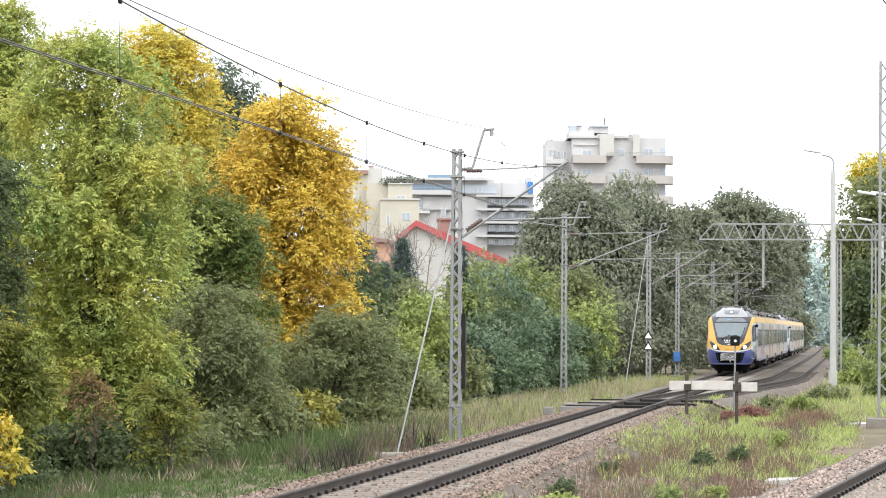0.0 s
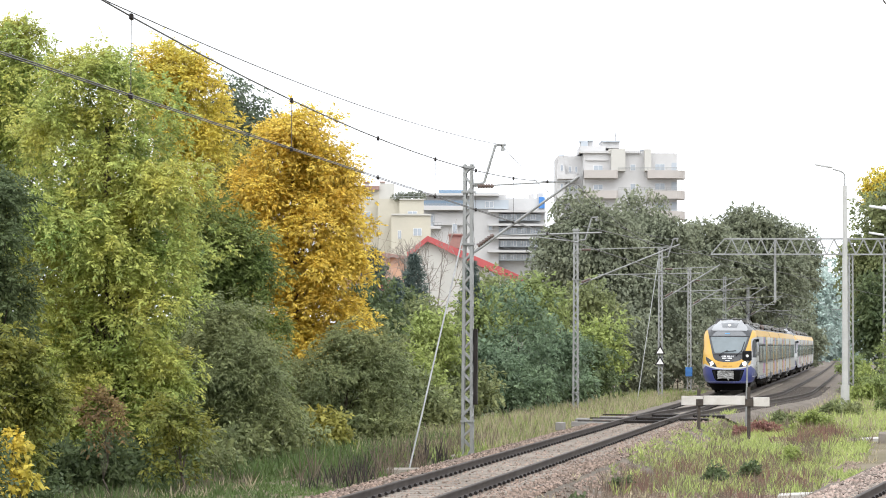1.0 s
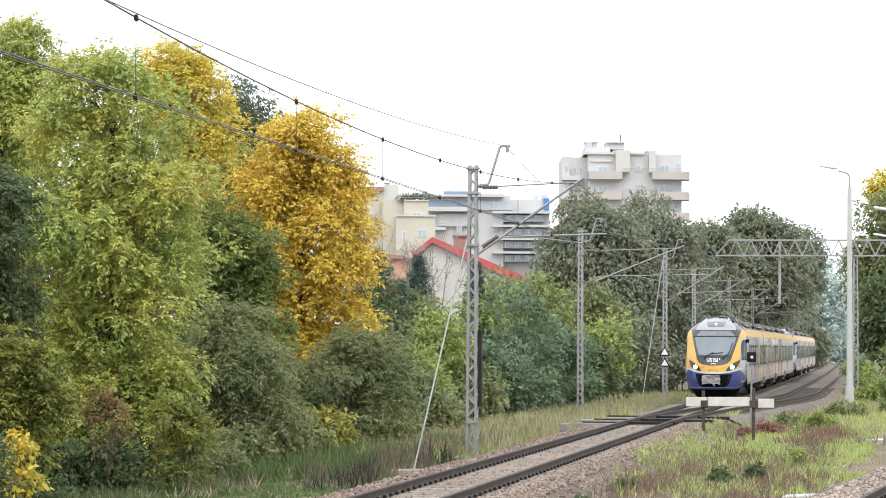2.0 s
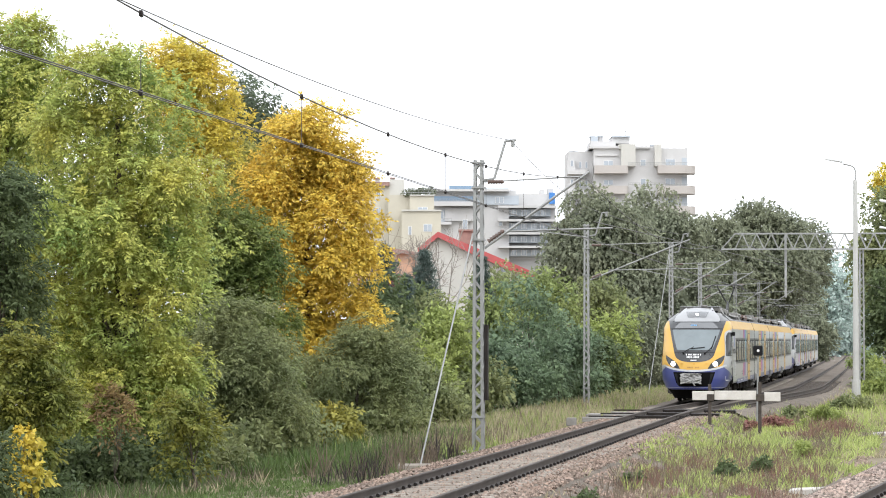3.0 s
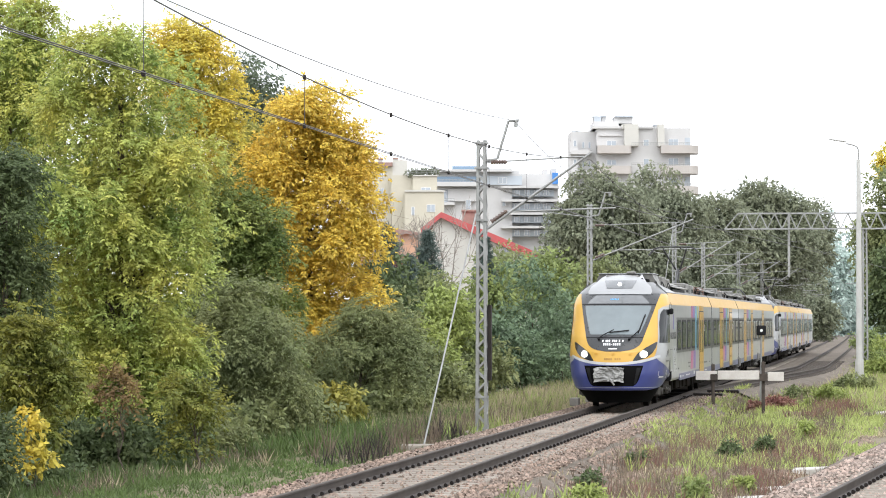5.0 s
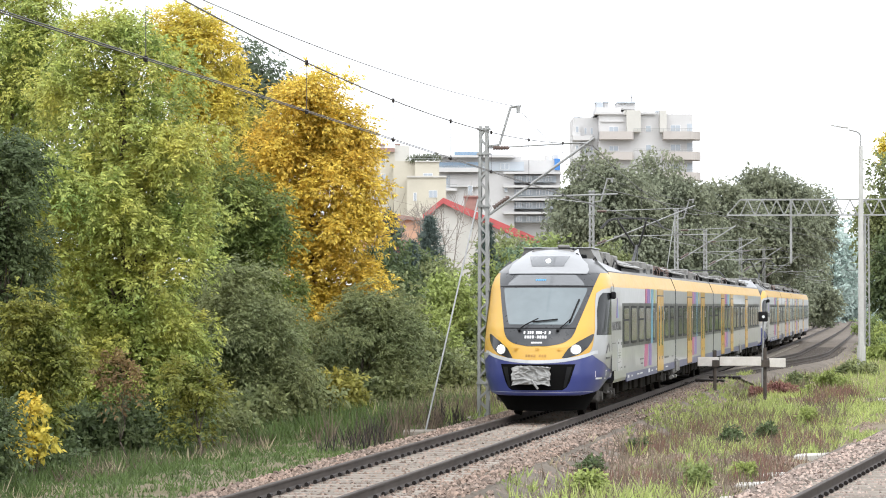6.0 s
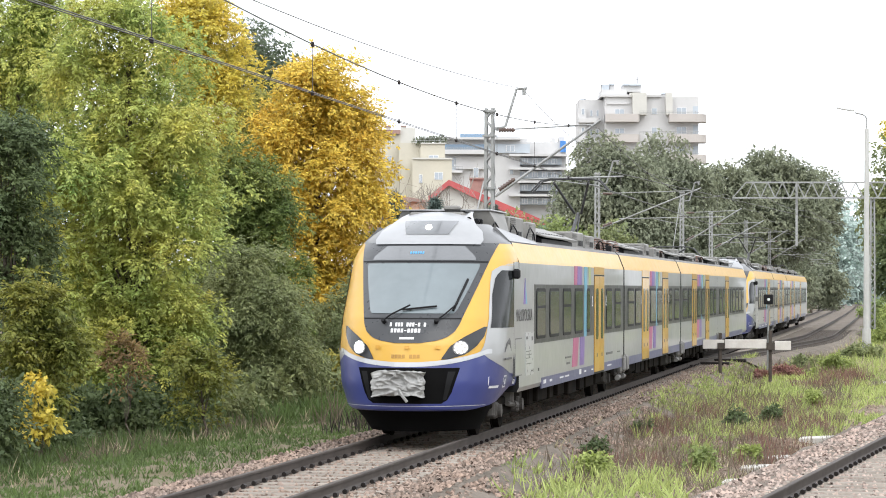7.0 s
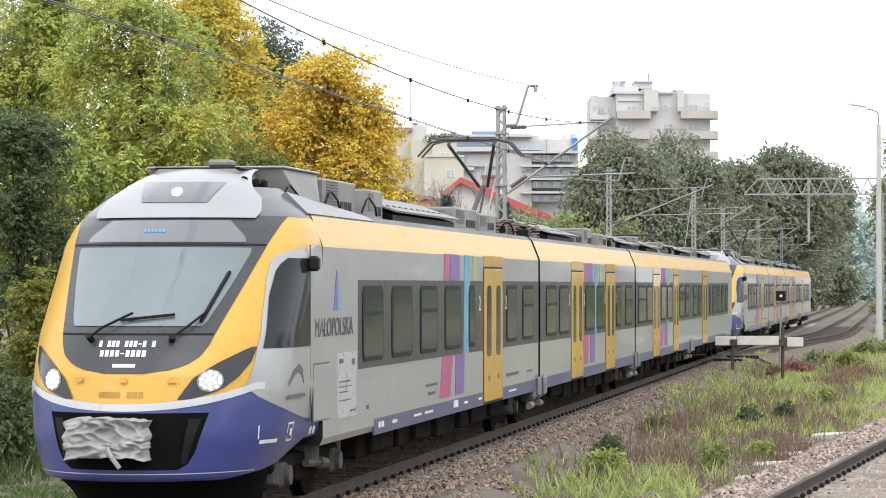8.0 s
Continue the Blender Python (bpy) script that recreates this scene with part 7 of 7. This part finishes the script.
def make_cream():
    h = House("apartment_block", "cream apartment block with terraces and brown roof", 310, 0, 670)
    h.box("wall", 598, 650, 308, None, 1, 12, CREAM)
    h.box("wall", 648, 690, 326, None, -0.5, 12, CREAM)
    h.box("wall", 686, 729, 328, None, -1.5, 10, CREAM)
    h.box("wall", 672, 741, 356, None, -3.0, 8, CREAM)
    h.box("roof", 596, 650, 302, 309, 0.4, 12, BROWNROOF)
    h.box("gable", 650, 676, 298, 328, 1, 8, PALE)
    for x, y in ((628, 293), (655, 292), (664, 296), (670, 303)):
        c = h.box("chimney", x - 4, x + 4, y + 2, y + 20, 3, 4, PALE)
        h.box("chimney_cap", x - 5, x + 5, y, y + 2, 2.8, 4.2, BROWNROOF, parent=c)
    h.rail(676, 728, 318, 327, -1.4)
    for w in ((619, 634, 348, 361, 1), (627, 634, 318, 329, 1), (701, 717, 349, 357, -1.5), (711, 725, 380, 392, -3.0), (613, 628, 380, 394, 1), (684, 689, 384, 398, -3.0)):
        h.window(*w[:4], w[4], 1)
    h.box("terrace_edge", 672, 742, 354, 357, -3.2, -2, PALE)
    h.box("cornice", 686, 730, 326.5, 328.5, -1.7, 0, PALE)
    g = np.random.default_rng(9)
    for i in range(7):
        x = 680 + i * 7
        cl = spread_clumps(g, 5, (h.x(x) + X(670, 310), 309.4, h.z(322)), (0.35, 0.3, 0.3), 0.3)
        tagged(make_crown("potted_shrub", g, cl, 60, 6, 0.3, 0.2, 0.05, LEAF_DARK), "small dark potted shrub on the terrace", "plant", "terrace plants")


def make_office():
    h = House("office_building", "white and blue-grey modern building with balconies", 400, 0, 830)
    h.box("wall", 726, 862, 318, None, 0, 14, WHITEWALL)
    h.box("wall", 860, 945, 322, None, 2, 14, WHITEWALL)
    h.box("roof_slab", 724, 862, 316, 320, -1.5, 14, WHITEWALL)
    h.box("glass_storey", 756, 806, 308, 317, 2, 10, BLUEGLASS)
    h.box("roof_box", 820, 862, 312, 318, 2, 8, GREYWALL)
    h.box("cladding", 803, 879, 327, 343, -0.5, 1, GREYWALL)
    h.box("glass_storey", 729, 803, 328, 338, -0.4, 1, BLUEGLASS)
    h.box("balcony", 726, 806, 338, 346, -1.8, 1, WHITEWALL)
    h.rail(726, 806, 334, 339, -1.8)
    h.box("cladding", 729, 748, 352, 374, -0.3, 1, GREYWALL)
    h.box("wall_fin", 748, 800, 350, 372, -0.6, 1, WHITEWALL)
    h.box("balcony", 726, 760, 374, 379, -1.8, 1, WHITEWALL)
    h.rail(726, 760, 368, 374, -1.8)
    for y in (345, 369, 392, 416):
        h.box("balcony_slab", 842, 945, y, y + 4, -1.4, 3, WHITEWALL)
        h.box("glass_storey", 848, 936, y + 6, y + 18, 0.2, 3, GREYWALL)
        for x in (852, 866, 884, 902, 918):
            h.window(x, x + 9, y + 7, y + 16, 0.15, 1)
    h.window(838, 852, 330, 340, -0.5, 1)
    h.window(844, 850, 370, 380, -0.3, 0)
    h.window(780, 788, 370, 386, -0.6, 0)
    h.window(735, 746, 355, 368, -0.3, 1)
    h.box("blue_panel", 934, 944, 320, 340, 1.6, 3, BLUEPANEL)
    for x, y, w in ((868, 315, 16), (922, 314, 8), (937, 312, 10), (716, 312, 6), (734, 313, 6)):
        h.box("chimney", x - w / 2, x + w / 2, y, y + 12, 3, 6, WHITEWALL)


def make_redhouse():
    h = House("house", "pale house with a bright red sheet roof", 205, 0, 820)
    # gable end with two slopes
    bm = bmesh.new()
    k = h.k
    prism(bm, [(h.x(722), -2), (h.x(915), -2), (h.x(915), h.z(472)), (h.x(738), h.z(398)), (h.x(722), h.z(412))], 0, 9)
    part("wall", bm, PALE, h.ob)
    bm = bmesh.new()
    prism(bm, [(h.x(736), h.z(391)), (h.x(932), h.z(474)), (h.x(932), h.z(489)), (h.x(800), h.z(432)), (h.x(736), h.z(401))], -0.5, 9.5)
    part("roof", bm, REDROOF, h.ob, "bright red sloping roof sheet")
    bm = bmesh.new()
    prism(bm, [(h.x(736), h.z(391)), (h.x(736), h.z(401)), (h.x(700), h.z(430)), (h.x(700), h.z(420))], -0.5, 9.5)
    part("roof", bm, REDROOF, h.ob)
    c = h.box("chimney", 775, 799, 386, 410, 3, 4.2, BROWNROOF)
    h.box("chimney_cap", 773, 801, 384, 387, 2.8, 4.4, BROWNROOF, parent=c)
    h.window(845, 858, 455, 475, 0, 1)
    o = House("house", "orange rendered house with dark eaves", 180, 0, 650)
    o.box("wall", 585, 698, 428, None, 0, 8, ORANGE)
    bm = bmesh.new()
    prism(bm, [(o.x(580), o.z(415)), (o.x(640), o.z(418)), (o.x(703), o.z(428)), (o.x(703), o.z(431)), (o.x(580), o.z(426))], -0.5, 8.5)
    part("roof", bm, BROWNROOF, o.ob)
    bm = bmesh.new()
    prism(bm, [(o.x(650), o.z(462)), (o.x(700), o.z(484)), (o.x(700), o.z(490)), (o.x(640), o.z(488)), (o.x(640), o.z(462))], -4, -1)
    part("porch_roof", bm, REDROOF, o.ob, "low red porch roof")
    bm = bmesh.new()
    add_tube(bm, (o.x(696), -0.1, o.z(432)), (o.x(696), -0.1, o.z(500)), 0.05, n=6)
    part("downpipe", bm, IRON, o.ob)


make_tower()
make_cream()
make_office()
make_redhouse()

front = make_unit("electric_train", along(158, 0), "yellow, blue and silver electric train with lit headlamps")
rear = copy_thing(front, along(158 + 74.7, 0))
rear["label"] = "second yellow, blue and silver train coupled behind"


def motions():
    rows = [(0.0, 156.7), (0.5, 149.0), (1.0, 142.1), (1.5, 134.7), (3.0, 109.9), (3.5, 101.7), (4.0, 94.0), (5.5, 69.3), (6.0, 60.9), (6.5, 52.85), (7.0, 44.35), (7.5, 35.8), (8.0, 27.75)]
    for thing, gap in ((front, 0.0), (rear, 74.7)):
        keys = []
        for k in range(33):
            now = k * 0.25
            s = float(np.interp(now, [r[0] for r in rows], [r[1] for r in rows])) + gap
            a, b = W(s, 0), W(s + 70, 0)
            keys.append((now, pose(a.x, a.y, 0, 0, 0, -math.degrees(math.atan2(b.x - a.x, b.y - a.y)))))
        walk(thing, keys)


motions()
